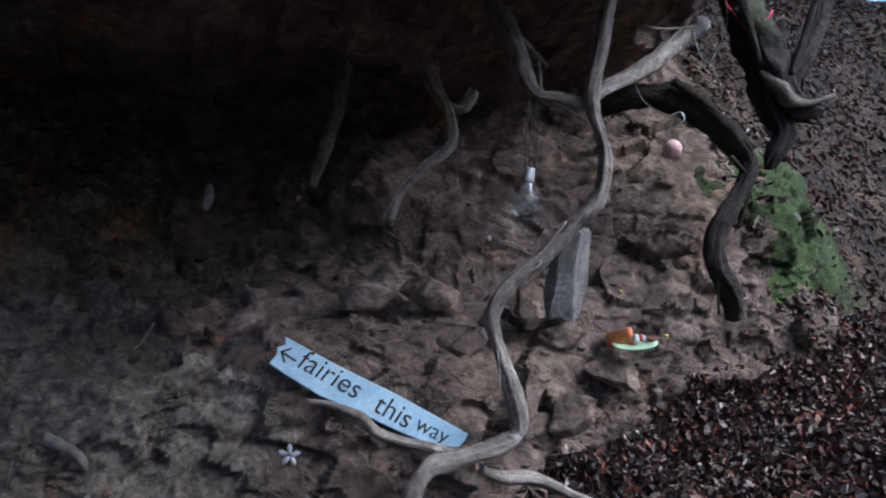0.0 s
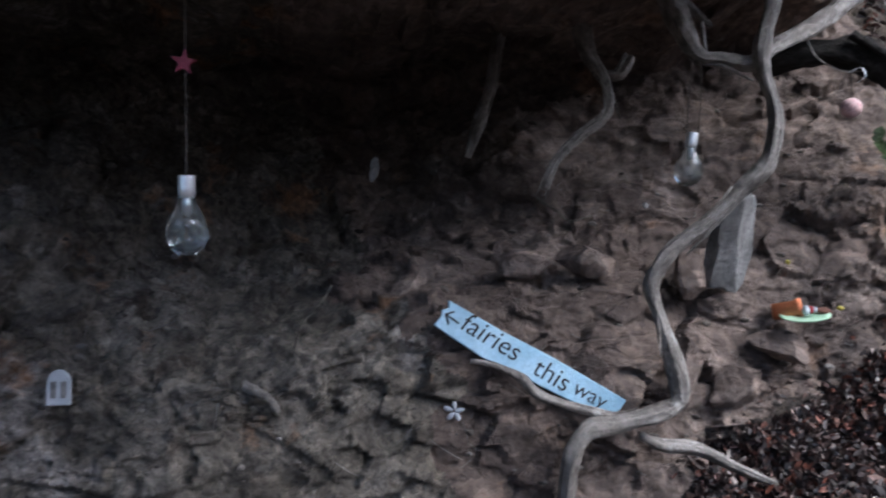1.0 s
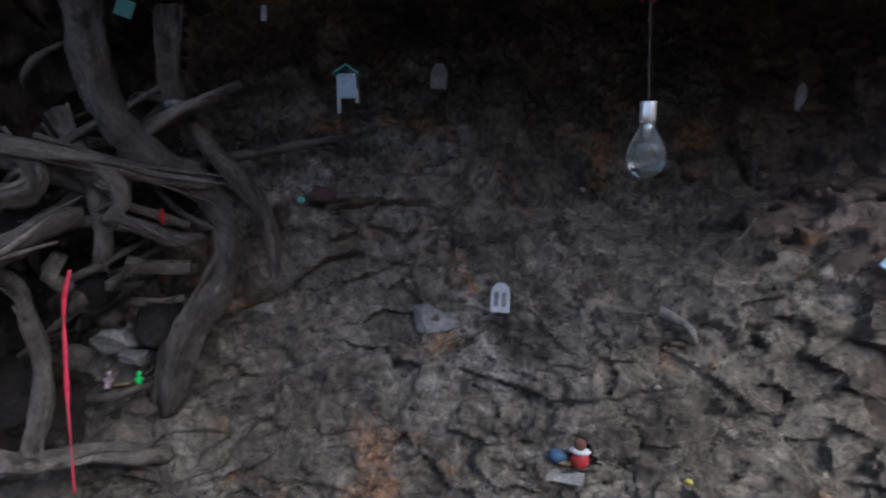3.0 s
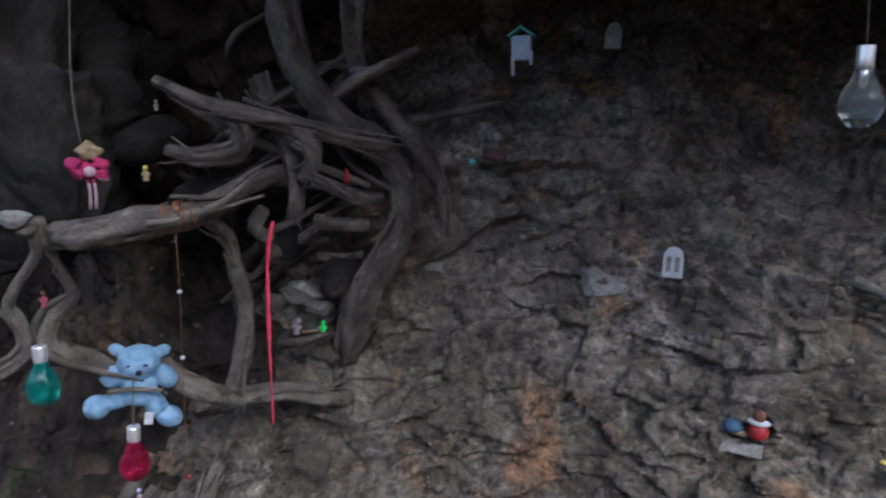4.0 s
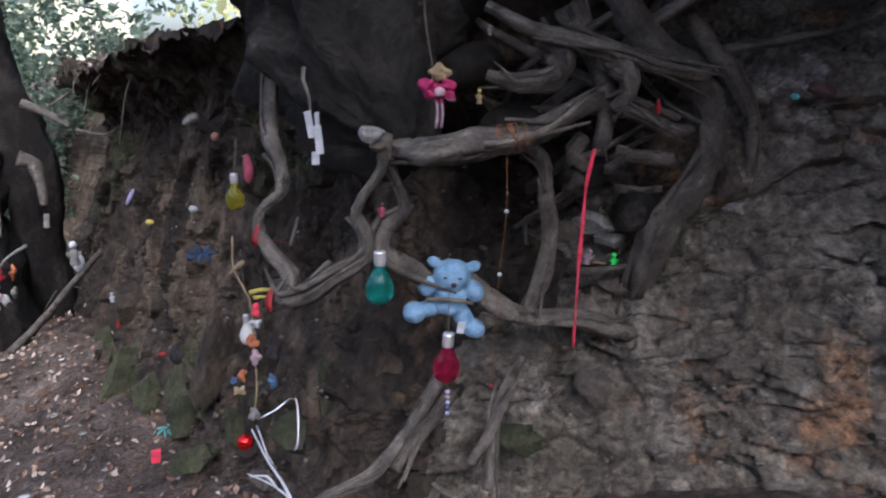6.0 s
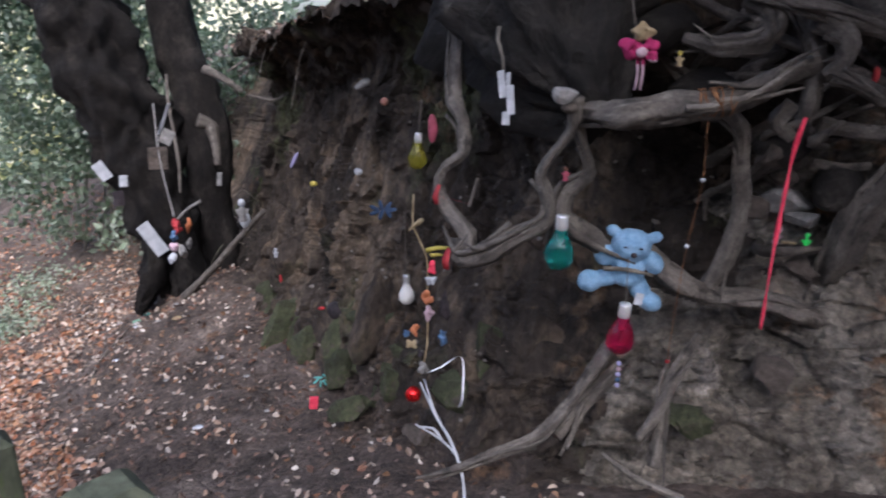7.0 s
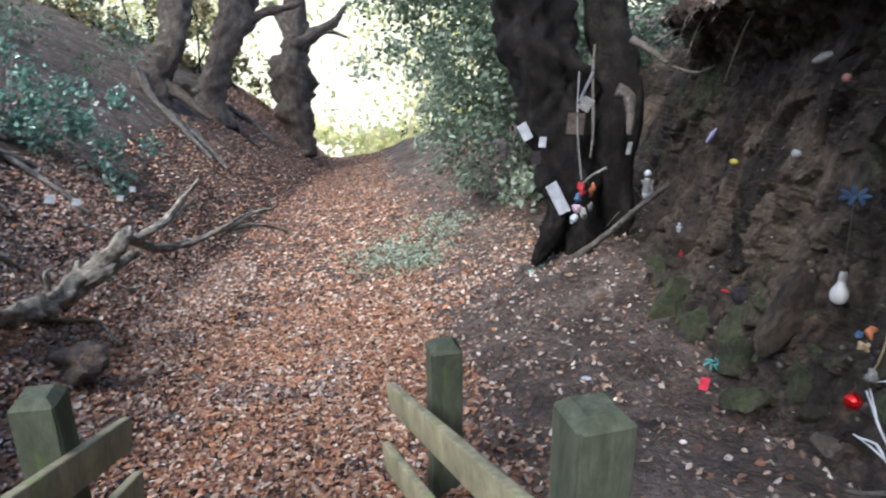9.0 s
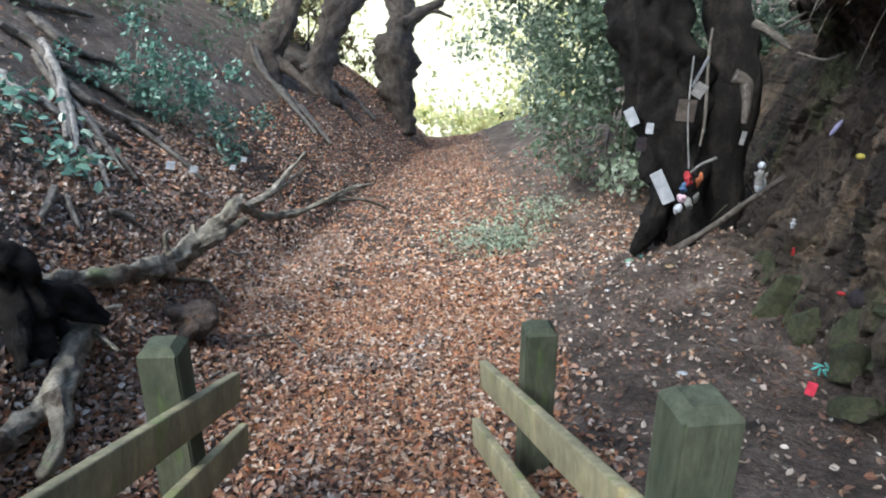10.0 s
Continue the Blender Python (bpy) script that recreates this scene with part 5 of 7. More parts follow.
YELLOW = material("yellow_plastic", [(0.30, 0.25, 0.05), (0.52, 0.44, 0.09)], 40, 0.55, 0.2, 150, vary=0.3)
LIME = plain("lime_plastic", (0.05, 0.65, 0.12), 0.35)
BLUE = material("blue_plastic", [(0.035, 0.065, 0.12), (0.07, 0.14, 0.25)], 40, 0.6, 0.2, 150, vary=0.3)
TEAL = plain("teal_plastic", (0.10, 0.36, 0.33), 0.5)
PURPLE = plain("purple_plastic", (0.30, 0.28, 0.45), 0.5)
TERRACOTTA = material("terracotta", [(0.10, 0.045, 0.03), (0.17, 0.08, 0.055)], 20, 0.8, 0.3, 90)
DARKCLOTH = material("dark_cloth", [(0.015, 0.013, 0.015), (0.05, 0.04, 0.045)], 30, 0.85, 0.4, 150)
STRAW = material("straw", [(0.18, 0.13, 0.07), (0.34, 0.27, 0.16)], 30, 0.9, 0.4, 150)
PALESTONE = material("pale_stone", [(0.14, 0.135, 0.13), (0.22, 0.215, 0.205), (0.32, 0.31, 0.30)], 9, 0.9, 0.6, 60, vary=0.3, blotch=[((0.14, 0.11, 0.09), 7, 0.6)])
BROWNSTONE = material("brown_sandstone", [(0.05, 0.042, 0.036), (0.09, 0.074, 0.062), (0.14, 0.115, 0.095)], 6, 0.92, 0.8, 50, vary=0.35, blotch=[((0.06, 0.05, 0.045), 5, 0.6)])
MOSSSTONE = material("mossy_stone", [(0.035, 0.035, 0.024), (0.06, 0.068, 0.035), (0.095, 0.10, 0.055)], 7, 0.95, 1.0, 50, vary=0.4, blotch=[((0.07, 0.11, 0.025), 4.5, 0.56), ((0.07, 0.058, 0.048), 5, 0.55)])
PLUSH = material("blue_plush", [(0.12, 0.24, 0.38), (0.20, 0.35, 0.51), (0.27, 0.42, 0.58)], 30, 0.95, 0.9, 220, vary=0.2)
RUSTWIRE = material("rusty_wire", [(0.12, 0.055, 0.025), (0.25, 0.12, 0.05)], 40, 0.8, 0.4, 120)
SILVER = plain("silver_tinsel", (0.7, 0.72, 0.75), 0.3, 0.9)
PAPER = material("white_paper", [(0.30, 0.32, 0.345), (0.52, 0.54, 0.57)], 14, 0.8, 0.2, 60, vary=0.1)


def light_bulb(top, hang, glass, label, tilt=0.0, scale=1.0, strands=1, cord_mat=None, group="hanging glass bulbs"):
    """A hanging glass bulb lamp: cap, glass, cord. top is the upper end of its cap."""
    th = empty("hanging_bulb", top, label, "light bulb", group)
    k = scale
    prof = [(0.0135, -0.030), (0.0155, -0.042), (0.019, -0.056), (0.027, -0.072), (0.0355, -0.090), (0.039, -0.108), (0.037, -0.126), (0.030, -0.140), (0.018, -0.150), (0.003, -0.154)]
    m = pose(0, 0, 0, 0, tilt, 30)
    bulb = part("glass", lathe(bmesh.new(), [(r * k, z * k) for r, z in prof], 28, 0, m), glass, th)
    capp = [(0.004, 0.0), (0.0155, -0.001), (0.0165, -0.004), (0.0158, -0.010), (0.0166, -0.013), (0.0158, -0.020), (0.0166, -0.023), (0.0160, -0.036), (0.0145, -0.044), (0.005, -0.045)]
    part("cap", lathe(bmesh.new(), [(r * k, z * k) for r, z in capp], 24, 0, m), CHROME, th, "chrome cap")
    bm = lathe(bmesh.new(), [(0.002 * k, -0.042 * k), (0.007 * k, -0.05 * k), (0.006 * k, -0.075 * k), (0.002 * k, -0.082 * k)], 10, 0, m)
    part("lamp_insert", bm, SILVER, bulb)
    for i in range(strands):
        off = Vector((0.014 * (2 * i - 1), 0, 0)) if strands > 1 else Vector((0, 0, 0))
        mid = (Vector(top) + Vector(hang)) / 2
        cord([Vector(top) + off, mid + off * 1.2, Vector(hang) + off * 0.7], 0.0016, cord_mat or CORD, th)
    return th


def tag(name, place, w, h, mat, label, category="tag", roll=0.0, thick=0.004, arch=False, lean=0.0, group=""):
    """A small flat plate, square or with an arched top, facing the lane."""
    bm = bmesh.new()
    out = [(-w / 2, 0), (w / 2, 0)]
    if arch:
        out += [(w / 2 * math.cos(a), h * 0.62 + h * 0.38 * math.sin(a)) for a in np.linspace(0, math.pi, 9)]
    else:
        out += [(w / 2, h), (-w / 2, h * 0.97)]
    f = bm.faces.new([bm.verts.new((x, 0, z - h / 2)) for x, z in out])
    ext = bmesh.ops.extrude_face_region(bm, geom=[f])["geom"]
    bmesh.ops.translate(bm, verts=[v for v in ext if isinstance(v, bmesh.types.BMVert)], vec=(0, thick, 0))
    bmesh.ops.recalc_face_normals(bm, faces=bm.faces)
    bmesh.ops.bevel(bm, geom=[e for e in bm.edges], offset=min(0.0012, thick * 0.3), segments=1, affect="EDGES")
    return thing(name, bm, mat, facing(place, roll=roll, lean=lean), label, category, group, False)


def ball(name, place, r, mat, label, category="ornament", squash=(1, 1, 1), rough=0.0, group=""):
    bm = blob(bmesh.new(), (0, 0, 0), (r * squash[0], r * squash[1], r * squash[2]), (0, 0, 0), rough, 0.7 / r, 3)
    return thing(name, bm, mat, facing(place), label, category, group)


def figurine(place, h, mats, label, turn=0.0, group="tiny figurines"):
    """A tiny standing toy, one plain mesh: body, head, foot."""
    bm = bmesh.new()
    lathe(bm, [(h * 0.17, 0), (h * 0.19, h * 0.05), (h * 0.14, h * 0.3), (h * 0.16, h * 0.5), (h * 0.08, h * 0.64)], 14, 0)
    blob(bm, (0, 0, h * 0.78), (h * 0.15, h * 0.15, h * 0.17), (0, 0, 0), 0, 1, 2, 1 if len(mats) > 1 else 0)
    for sgn in (-1, 1):
        blob(bm, (sgn * h * 0.19, -h * 0.03, h * 0.42), (h * 0.06, h * 0.06, h * 0.15), (0, sgn * 25, 0), 0, 1, 1)
    return thing("figurine", bm, mats, facing(place, roll=turn), label, "figurine", group)


def rock(place, size, mat, label, turn=(0, 0, 0), rough=0.35, lump=None, sub=4, name="stone", cut=True):
    """An angular stone: a ball cut by flat planes, then roughened."""
    bm = bmesh.new()
    bmesh.ops.create_icosphere(bm, subdivisions=sub, radius=1.0)
    rg = random.Random(int(abs(place[0] * 977 + place[1] * 331 + place[2] * 77) * 10))
    planes = [(Vector((rg.gauss(0, 1), rg.gauss(0, 1), rg.gauss(0, 1))).normalized(), rg.uniform(0.45, 0.72)) for _ in range(12)] if cut else []
    for v in bm.verts:
        for n, d in planes:
            over = v.co.dot(n) - d
            if over > 0:
                v.co -= n * over
        v.co *= 1 + 0.12 * noise.fractal(v.co * 2.2 + Vector(place), 0.8, 2.0, 6) * rough / 0.35
        v.co = Vector((v.co.x * size[0], v.co.y * size[1], v.co.z * size[2]))
    ob = thing(name, bm, mat, facing(place) @ pose(0, 0, 0, *turn), label, "stone")
    ob.data.set_sharp_from_angle(angle=radians(28))
    return ob


def ribbon(pts, wide, mat, name, label, category="ribbon", thick=0.0015):
    path = spline([(*p,) for p in pts], 0.02)
    bm = bmesh.new()
    side = -LANE
    rows = []
    for i, q in enumerate(path):
        w = wide * (0.75 + 0.35 * math.sin(i * 0.9) * math.sin(i * 0.37))
        tw = side * math.cos(0.5 * math.sin(i * 0.23)) + SIDE * math.sin(0.5 * math.sin(i * 0.23))
        c = Vector(q)
        rows.append([bm.verts.new(c + tw * w / 2), bm.verts.new(c + tw * w / 2 + SIDE * thick), bm.verts.new(c - tw * w / 2 + SIDE * thick), bm.verts.new(c - tw * w / 2)])
    for a, b in zip(rows, rows[1:]):
        for k in range(4):
            bm.faces.new((a[k], a[(k + 1) % 4], b[(k + 1) % 4], b[k]))
    bm.faces.new(rows[0])
    bm.faces.new(rows[-1][::-1])
    bmesh.ops.recalc_face_normals(bm, faces=bm.faces)
    return tagged(mesh_object(name, bm, mat), label, category)


def twig(pts, r, mat, label, name="twig"):
    bm = tube(bmesh.new(), [(*p, r * (1 - 0.6 * i / len(pts))) for i, p in enumerate(pts)], 7, 0.02, 0.2, 30)
    return tagged(mesh_object(name, bm, mat), label, "twig")


# ---- the painted sign ----
tl, tr, bl = Vector((-0.569, 1.929, 1.259)), Vector((-0.072, 2.084, 0.977)), Vector((-0.581, 1.904, 1.186))
ex = (tr - tl).normalized()
ey = ((tl - bl) - ex * (tl - bl).dot(ex)).normalized()
ez = ex.cross(ey)
sign_pose = Matrix((ex, ey, ez)).transposed().to_4x4()
sign_pose.translation = tl
sign = tagged(new("wooden_sign"), "pale blue painted board with black hand lettering and arrow", "sign")
sign.matrix_world = sign_pose
long = (tr - tl).length
outline = [(0, 0), (0.012, -0.02), (-0.004, -0.034), (0.004, -0.05), (-0.002, -0.082), (0.05, -0.088), (0.16, -0.096), (0.3, -0.087), (0.42, -0.083), (long - 0.02, -0.068), (long, -0.03), (long + 0.004, 0.0), (long * 0.6, 0.004), (long * 0.3, -0.002)]
bm = bmesh.new()
f = bm.faces.new([bm.verts.new((x, y, 0)) for x, y in outline][::-1])
ext = bmesh.ops.extrude_face_region(bm, geom=[f])["geom"]
bmesh.ops.translate(bm, verts=[v for v in ext if isinstance(v, bmesh.types.BMVert)], vec=(0, 0, 0.014))
bmesh.ops.recalc_face_normals(bm, faces=bm.faces)
bmesh.ops.bevel(bm, geom=list(bm.edges), offset=0.002, segments=1, affect="EDGES")
board = part("board", bm, SIGNBLUE, sign, smooth=False)


def lettering(body, x, y, size, turn, shear=0.0):
    cu = bpy.data.curves.new("lettering", "FONT")
    cu.body, cu.size, cu.extrude, cu.shear, cu.offset = body, size, 0.0006, shear, -0.0002
    tmp = bpy.data.objects.new("lettering", cu)
    scene.collection.objects.link(tmp)
    me = bpy.data.meshes.new_from_object(tmp)
    bpy.data.objects.remove(tmp)
    me.materials.clear()
    me.materials.append(INK)
    ob = new("lettering", me)
    ob.parent = board
    ob.matrix_local = pose(x, y, 0.0152, 0, 0, turn)


lettering("fairies", 0.062, -0.056, 0.080, -1.5, 0.15)
lettering("this", 0.306, -0.066, 0.080, -1, 0.1)
lettering("way", 0.438, -0.058, 0.066, 0, 0.1)
bm = bmesh.new()
for a, b in (((0.012, -0.04), (0.056, -0.044)), ((0.012, -0.04), (0.03, -0.022)), ((0.012, -0.04), (0.032, -0.060))):
    d = Vector((b[0] - a[0], b[1] - a[1], 0))
    box(bm, (d.length + 0.004, 0.0048, 0.0012), Matrix.Translation(((a[0] + b[0]) / 2, (a[1] + b[1]) / 2, 0.0152)) @ Matrix.Rotation(math.atan2(d.y, d.x), 4, "Z"))
part("arrow", bm, INK, board, smooth=False)

# ---- things on the brown bank ----
light_bulb((0.080, 2.132, 1.753), (0.082, 2.157, 1.961), CLEARGLASS, "clear glass bulb hanging by two threads from a root", 4, 1.0, 2)
place = (0.558, 2.444, 1.855)
ball("hanging_bauble", place, 0.031, material("pink_patterned_ball", [(0.35, 0.2, 0.19), (0.6, 0.42, 0.40), (0.5, 0.25, 0.25)], 60, 0.5, 0.3, 150), "small pinkish patterned ball hanging from a twig")
cord([Vector(place) + Vector((0, 0, 0.03)), (0.553, 2.449, 1.965)], 0.0012, CORD, None, "thread", "thin thread holding a small ball", "cord")
ribbon([(0.548, 2.444, 1.964), (0.579, 2.447, 1.978), (0.593, 2.447, 1.953), (0.572, 2.444, 1.933)], 0.014, PAPER, "ribbon_bow", "crumpled white ribbon tied to a twig")
twig([(0.449, 2.568, 2.087), (0.471, 2.506, 2.018), (0.527, 2.458, 1.971), (0.590, 2.452, 1.968)], 0.003, ROOT, "thin curved rootlet with a ball hung on it")
twig([(0.650, 2.633, 2.293), (0.672, 2.590, 2.194), (0.704, 2.591, 2.172), (0.769, 2.643, 2.307), (0.771, 2.668, 2.414)], 0.004, ROOT, "thin looping rootlet on the earth bank")
twig([(0.480, 2.620, 2.300), (0.560, 2.626, 2.295), (0.669, 2.655, 2.313)], 0.006, ROOT, "short bare rootlet under the bank")
ribbon([(0.763, 2.646, 2.397), (0.794, 2.626, 2.346), (0.820, 2.616, 2.305), (0.849, 2.617, 2.267), (0.883, 2.611, 2.301), (0.915, 2.616, 2.365)], 0.009, REDCLOTH, "wool_strand", "bright pink-red wool strand caught on a root", "yarn")
splint = [(0.872, 2.582, 2.143), (0.923, 2.574, 2.100), (0.965, 2.565, 2.050), (1.029, 2.559, 2.035), (1.114, 2.557, 2.068)]
bm = tube(bmesh.new(), [(*p, r) for p, r in zip(splint, (0.012, 0.03, 0.026, 0.012, 0.006))], 9, 0.02, 0.5, 30)
tagged(mesh_object("broken_branch", bm, DEADWOOD), "pale splintered end of a broken branch", "branch")
pot = (0.421, 2.434, 1.218)
tip = facing(pot) @ pose(0, 0, 0, 0, 78, 8)
bm = lathe(bmesh.new(), [(0.026, -0.045), (0.030, 0.02), (0.034, 0.022), (0.035, 0.040), (0.031, 0.041), (0.028, 0.02), (0.024, -0.035)], 26)
thing("flower_pot", bm, material("orange_clay", [(0.55, 0.17, 0.07), (0.70, 0.25, 0.11)], 20, 0.7, 0.3, 90), tip, "small orange flower pot lying on its side", "flower pot")
bm = lathe(bmesh.new(), [(0.03, 0.0), (0.055, 0.004), (0.072, 0.011), (0.073, 0.014), (0.055, 0.007), (0.01, 0.004)], 30)
thing("saucer", bm, [plain("pale_green_glaze", (0.35, 0.52, 0.36), 0.3)], facing((0.460, 2.386, 1.202)) @ pose(0, 0, 0, 8, -6, 0), "pale green saucer on an earth ledge", "saucer")
for x_, mat_, r_ in ((-0.004, PAPER, 0.012), (0.010, RED, 0.009), (0.020, PAPER, 0.008), (0.002, BLUE, 0.006)):
    ball("pot_trinket", Vector((0.466, 2.388, 1.228)) + Vector((x_, 0, 0.004 * (x_ > 0))), r_, mat_, "tiny coloured trinket spilling from a flower pot", "trinket", (1, 1, 1.4), 0.2, "pot trinkets")
ball("yellow_flower", (0.567, 2.426, 1.237), 0.010, YELLOW, "small yellow toy flower on the earth", "toy flower", (1, 1, 0.7))
ball("brown_leaf_clump", (0.515, 2.412, 1.227), 0.018, TERRACOTTA, "clump of brown dried petals", "petals", (1.5, 1, 0.6), 0.5)
figurine((0.383, 2.547, 1.324), 0.046, [PALEPINK, TERRACOTTA], "tiny pink garden figurine on a rock ledge")
figurine((0.434, 2.550, 1.322), 0.052, [STRAW, YELLOW], "tiny yellow-hatted garden figurine on a rock ledge")
bm = bmesh.new()
for k in range(5):
    a = 2 * math.pi * k / 5 + 0.3
    blob(bm, (0.016 * math.cos(a), 0, 0.016 * math.sin(a)), (0.014, 0.005, 0.007), (0, -math.degrees(a), 0), 0.3, 60, 2)
thing("foil_star", bm, PAPER, facing((-0.518, 1.839, 0.967)), "small crumpled white foil star on the bank", "star")
bm = blob(bmesh.new(), (0, 0, 0), (0.016, 0.004, 0.042), (0, 10, 0), 0.3, 30, 3)
thing("feather", bm, PALESTONE, facing((-0.900, 2.182, 1.634)), "pale feather hanging on a thread in the hollow", "feather")
cord([(-0.900, 2.182, 1.66), (-0.905, 2.19, 1.95), (-0.91, 2.2, 2.5)], 0.001, CORD, None, "thread", "thin dark thread holding a feather", "cord")
rock((0.223, 2.377, 1.403), (0.085, 0.045, 0.19), PALESTONE, "tall grey stone set in the bank", (0, 14, 0))
rock((0.614, 2.636, 1.357), (0.156, 0.080, 0.138), EARTH, "squared brown sandstone block in the bank", (0, -8, 10))
rock((1.046, 2.950, 1.560), (0.17, 0.1, 0.09), MOSSSTONE, "mossy boulder in the bank", (0, 20, 0))
rock((0.114, 2.335, 1.320), (0.062, 0.050, 0.094), EARTH, "weathered sandstone lump in the bank")
rock((-0.213, 2.292, 1.354), (0.138, 0.080, 0.081), EARTH, "weathered sandstone lump in the bank", (0, 10, 0))
rock((-0.421, 2.235, 1.350), (0.112, 0.070, 0.062), EARTH, "weathered sandstone lump in the bank", (0, -6, 0))
rock((0.102, 2.213, 1.082), (0.088, 0.060, 0.112), EARTH, "weathered sandstone lump in the bank", (0, 12, 0))
rock((0.252, 2.290, 0.982), (0.112, 0.070, 0.088), EARTH, "weathered sandstone lump in the bank", (0, -12, 0))
rock((0.403, 2.388, 1.113), (0.125, 0.070, 0.075), EARTH, "weathered sandstone lump in the bank", (0, 20, 0))
rock((-0.032, 2.344, 1.541), (0.014, 0.014, 0.012), PALESTONE, "small white pebble on a ledge", sub=3)
twig([(-0.878, 1.817, 1.297), (-0.910, 1.801, 1.239), (-0.960, 1.786, 1.199)], 0.003, DEADWOOD, "dry twig sticking out of the earth")
twig([(-0.917, 1.801, 1.239), (-0.959, 1.784, 1.170), (-0.972, 1.770, 1.107)], 0.0025, DEADWOOD, "dry twig sticking out of the earth")
twig([(-0.378, 2.319, 1.554), (-0.305, 2.282, 1.513), (-0.267, 2.274, 1.483), (-0.197, 2.290, 1.503)], 0.004, DEADWOOD, "thin dry rootlet on the bank")
twig([(-1.085, 1.697, 1.022), (-1.025, 1.672, 1.016), (-0.977, 1.664, 0.997), (-0.971, 1.683, 0.955)], 0.016, ROOT, "curled root stub coming out of the bank", "root_stub")
twig([(-1.170, 1.847, 1.340), (-1.160, 1.835, 1.297), (-1.173, 1.842, 1.250)], 0.003, DEADWOOD, "dry twig sticking out of the earth")

# ---- things on the grey bank ----
hang = (-0.943, 1.258, 2.206)
light_bulb((-0.887, 1.184, 1.589), hang, CLEARGLASS, "clear iridescent glass bulb on a long dark cord", 0, 1.0, 1)
bm = bmesh.new()
pts = [(0.026 * (1 if k % 2 == 0 else 0.42) * math.sin(math.pi * k / 5), 0.026 * (1 if k % 2 == 0 else 0.42) * math.cos(math.pi * k / 5)) for k in range(10)]
f = bm.faces.new([bm.verts.new((x, 0, z)) for x, z in pts])
ext = bmesh.ops.extrude_face_region(bm, geom=[f])["geom"]
bmesh.ops.translate(bm, verts=[v for v in ext if isinstance(v, bmesh.types.BMVert)], vec=(0, 0.008, 0))
bmesh.ops.recalc_face_normals(bm, faces=bm.faces)
bmesh.ops.bevel(bm, geom=list(bm.edges), offset=0.0015, segments=2, affect="EDGES")
thing("hanging_star", bm, PINK, facing((-0.903, 1.199, 1.800), roll=6), "small glossy pink star threaded on a cord", "star", smooth=False)
door = tag("fairy_door", (-1.495, 1.480, 1.031), 0.058, 0.094, WHITEPAINT, "little white arched fairy door in the rock", "fairy door", 2, 0.01, True)
for x_ in (-0.012, 0.012):
    part("door_panel", box(bmesh.new(), (0.014, 0.003, 0.045), Matrix.Translation((x_, -0.001, -0.005)), 0.001), PALESTONE, door, smooth=False)
rock((-1.683, 1.373, 0.946), (0.10, 0.06, 0.05), PALESTONE, "pale flat stone ledge in the bank", (0, 4, 0))
rock((-2.059, 0.984, 1.070), (0.055, 0.05, 0.06), BROWNSTONE, "rounded stone between roots", (0, 8, 0))
base = (-1.214, 1.405, 0.578)
tag("stone_plaque", base, 0.13, 0.035, PALESTONE, "flat pale stone under toy figures", "stone", 2, 0.04, False, -20)
bm = bmesh.new()
blob(bm, (0, 0, 0.024), (0.026, 0.024, 0.026), (0, 0, 0), 0, 1, 3, 0)
blob(bm, (0, 0, 0.050), (0.030, 0.024, 0.007), (0, 6, 0), 0.2, 40, 2, 1)
blob(bm, (0, 0, 0.068), (0.017, 0.016, 0.018), (0, 0, 0), 0.1, 40, 2, 2)
blob(bm, (-0.045, 0, 0.008), (0.03, 0.008, 0.008), (0, 0, 0), 0, 1, 2, 3)
thing("toy_figure", bm, [RED, PAPER, TERRACOTTA, STRAW], facing((-1.174, 1.440, 0.604)), "small red toy figure with white collar and brown hair", "figurine")
ball("blue_trinket", (-1.238, 1.421, 0.625), 0.026, BLUE, "small dull blue toy beside a red figure", "trinket", (1.1, 0.8, 0.8), 0.2)
lantern = empty("hanging_house", (-1.872, 1.213, 1.666), "small blue-white birdhouse ornament hanging in the dark hollow", "ornament")
lantern.rotation_euler = facing(lantern.location).to_euler()
part("wall", box(bmesh.new(), (0.058, 0.05, 0.07), Matrix.Translation((0, 0, 0)), 0.002), material("pale_blue_wood", [(0.34, 0.44, 0.55), (0.48, 0.58, 0.68)], 20, 0.7, 0.2, 90), lantern, smooth=False)
for sgn in (-1, 1):
    part("roof", box(bmesh.new(), (0.05, 0.07, 0.006), Matrix.Translation((sgn * 0.018, 0, 0.048)) @ Matrix.Rotation(sgn * 0.6, 4, "Y"), 0.001), TEAL, lantern, smooth=False)
part("leg", box(bmesh.new(), (0.010, 0.008, 0.05), Matrix.Translation((-0.024, -0.02, -0.055)), 0.001), PAPER, lantern, smooth=False)
part("leg", box(bmesh.new(), (0.010, 0.008, 0.04), Matrix.Translation((0.03, -0.02, -0.03)), 0.001), PAPER, lantern, smooth=False)
part("cord", tube(bmesh.new(), [(0, 0, 0.05, 0.001), (0, 0, 0.3, 0.001), (0, 0, 0.7, 0.001)], 6, 0.1, 0), CORD, lantern)
tag("arched_plaque", (-1.742, 1.471, 1.703), 0.05, 0.078, PALESTONE, "little grey arched stone plaque standing in the hollow", "plaque", 4, 0.014, True)
tag("small_tag", (-2.026, 1.034, 1.872), 0.016, 0.045, PAPER, "narrow white tag hanging in the dark hollow", "tag", 3)
tag("small_tag", (-2.315, 0.754, 1.887), 0.05, 0.05, TEAL, "small pale green tag hanging among roots", "tag", 20)
bm = blob(bmesh.new(), (0, 0, 0), (0.034, 0.03, 0.03), (0, 0, 0), 0.15, 20, 3, 0)
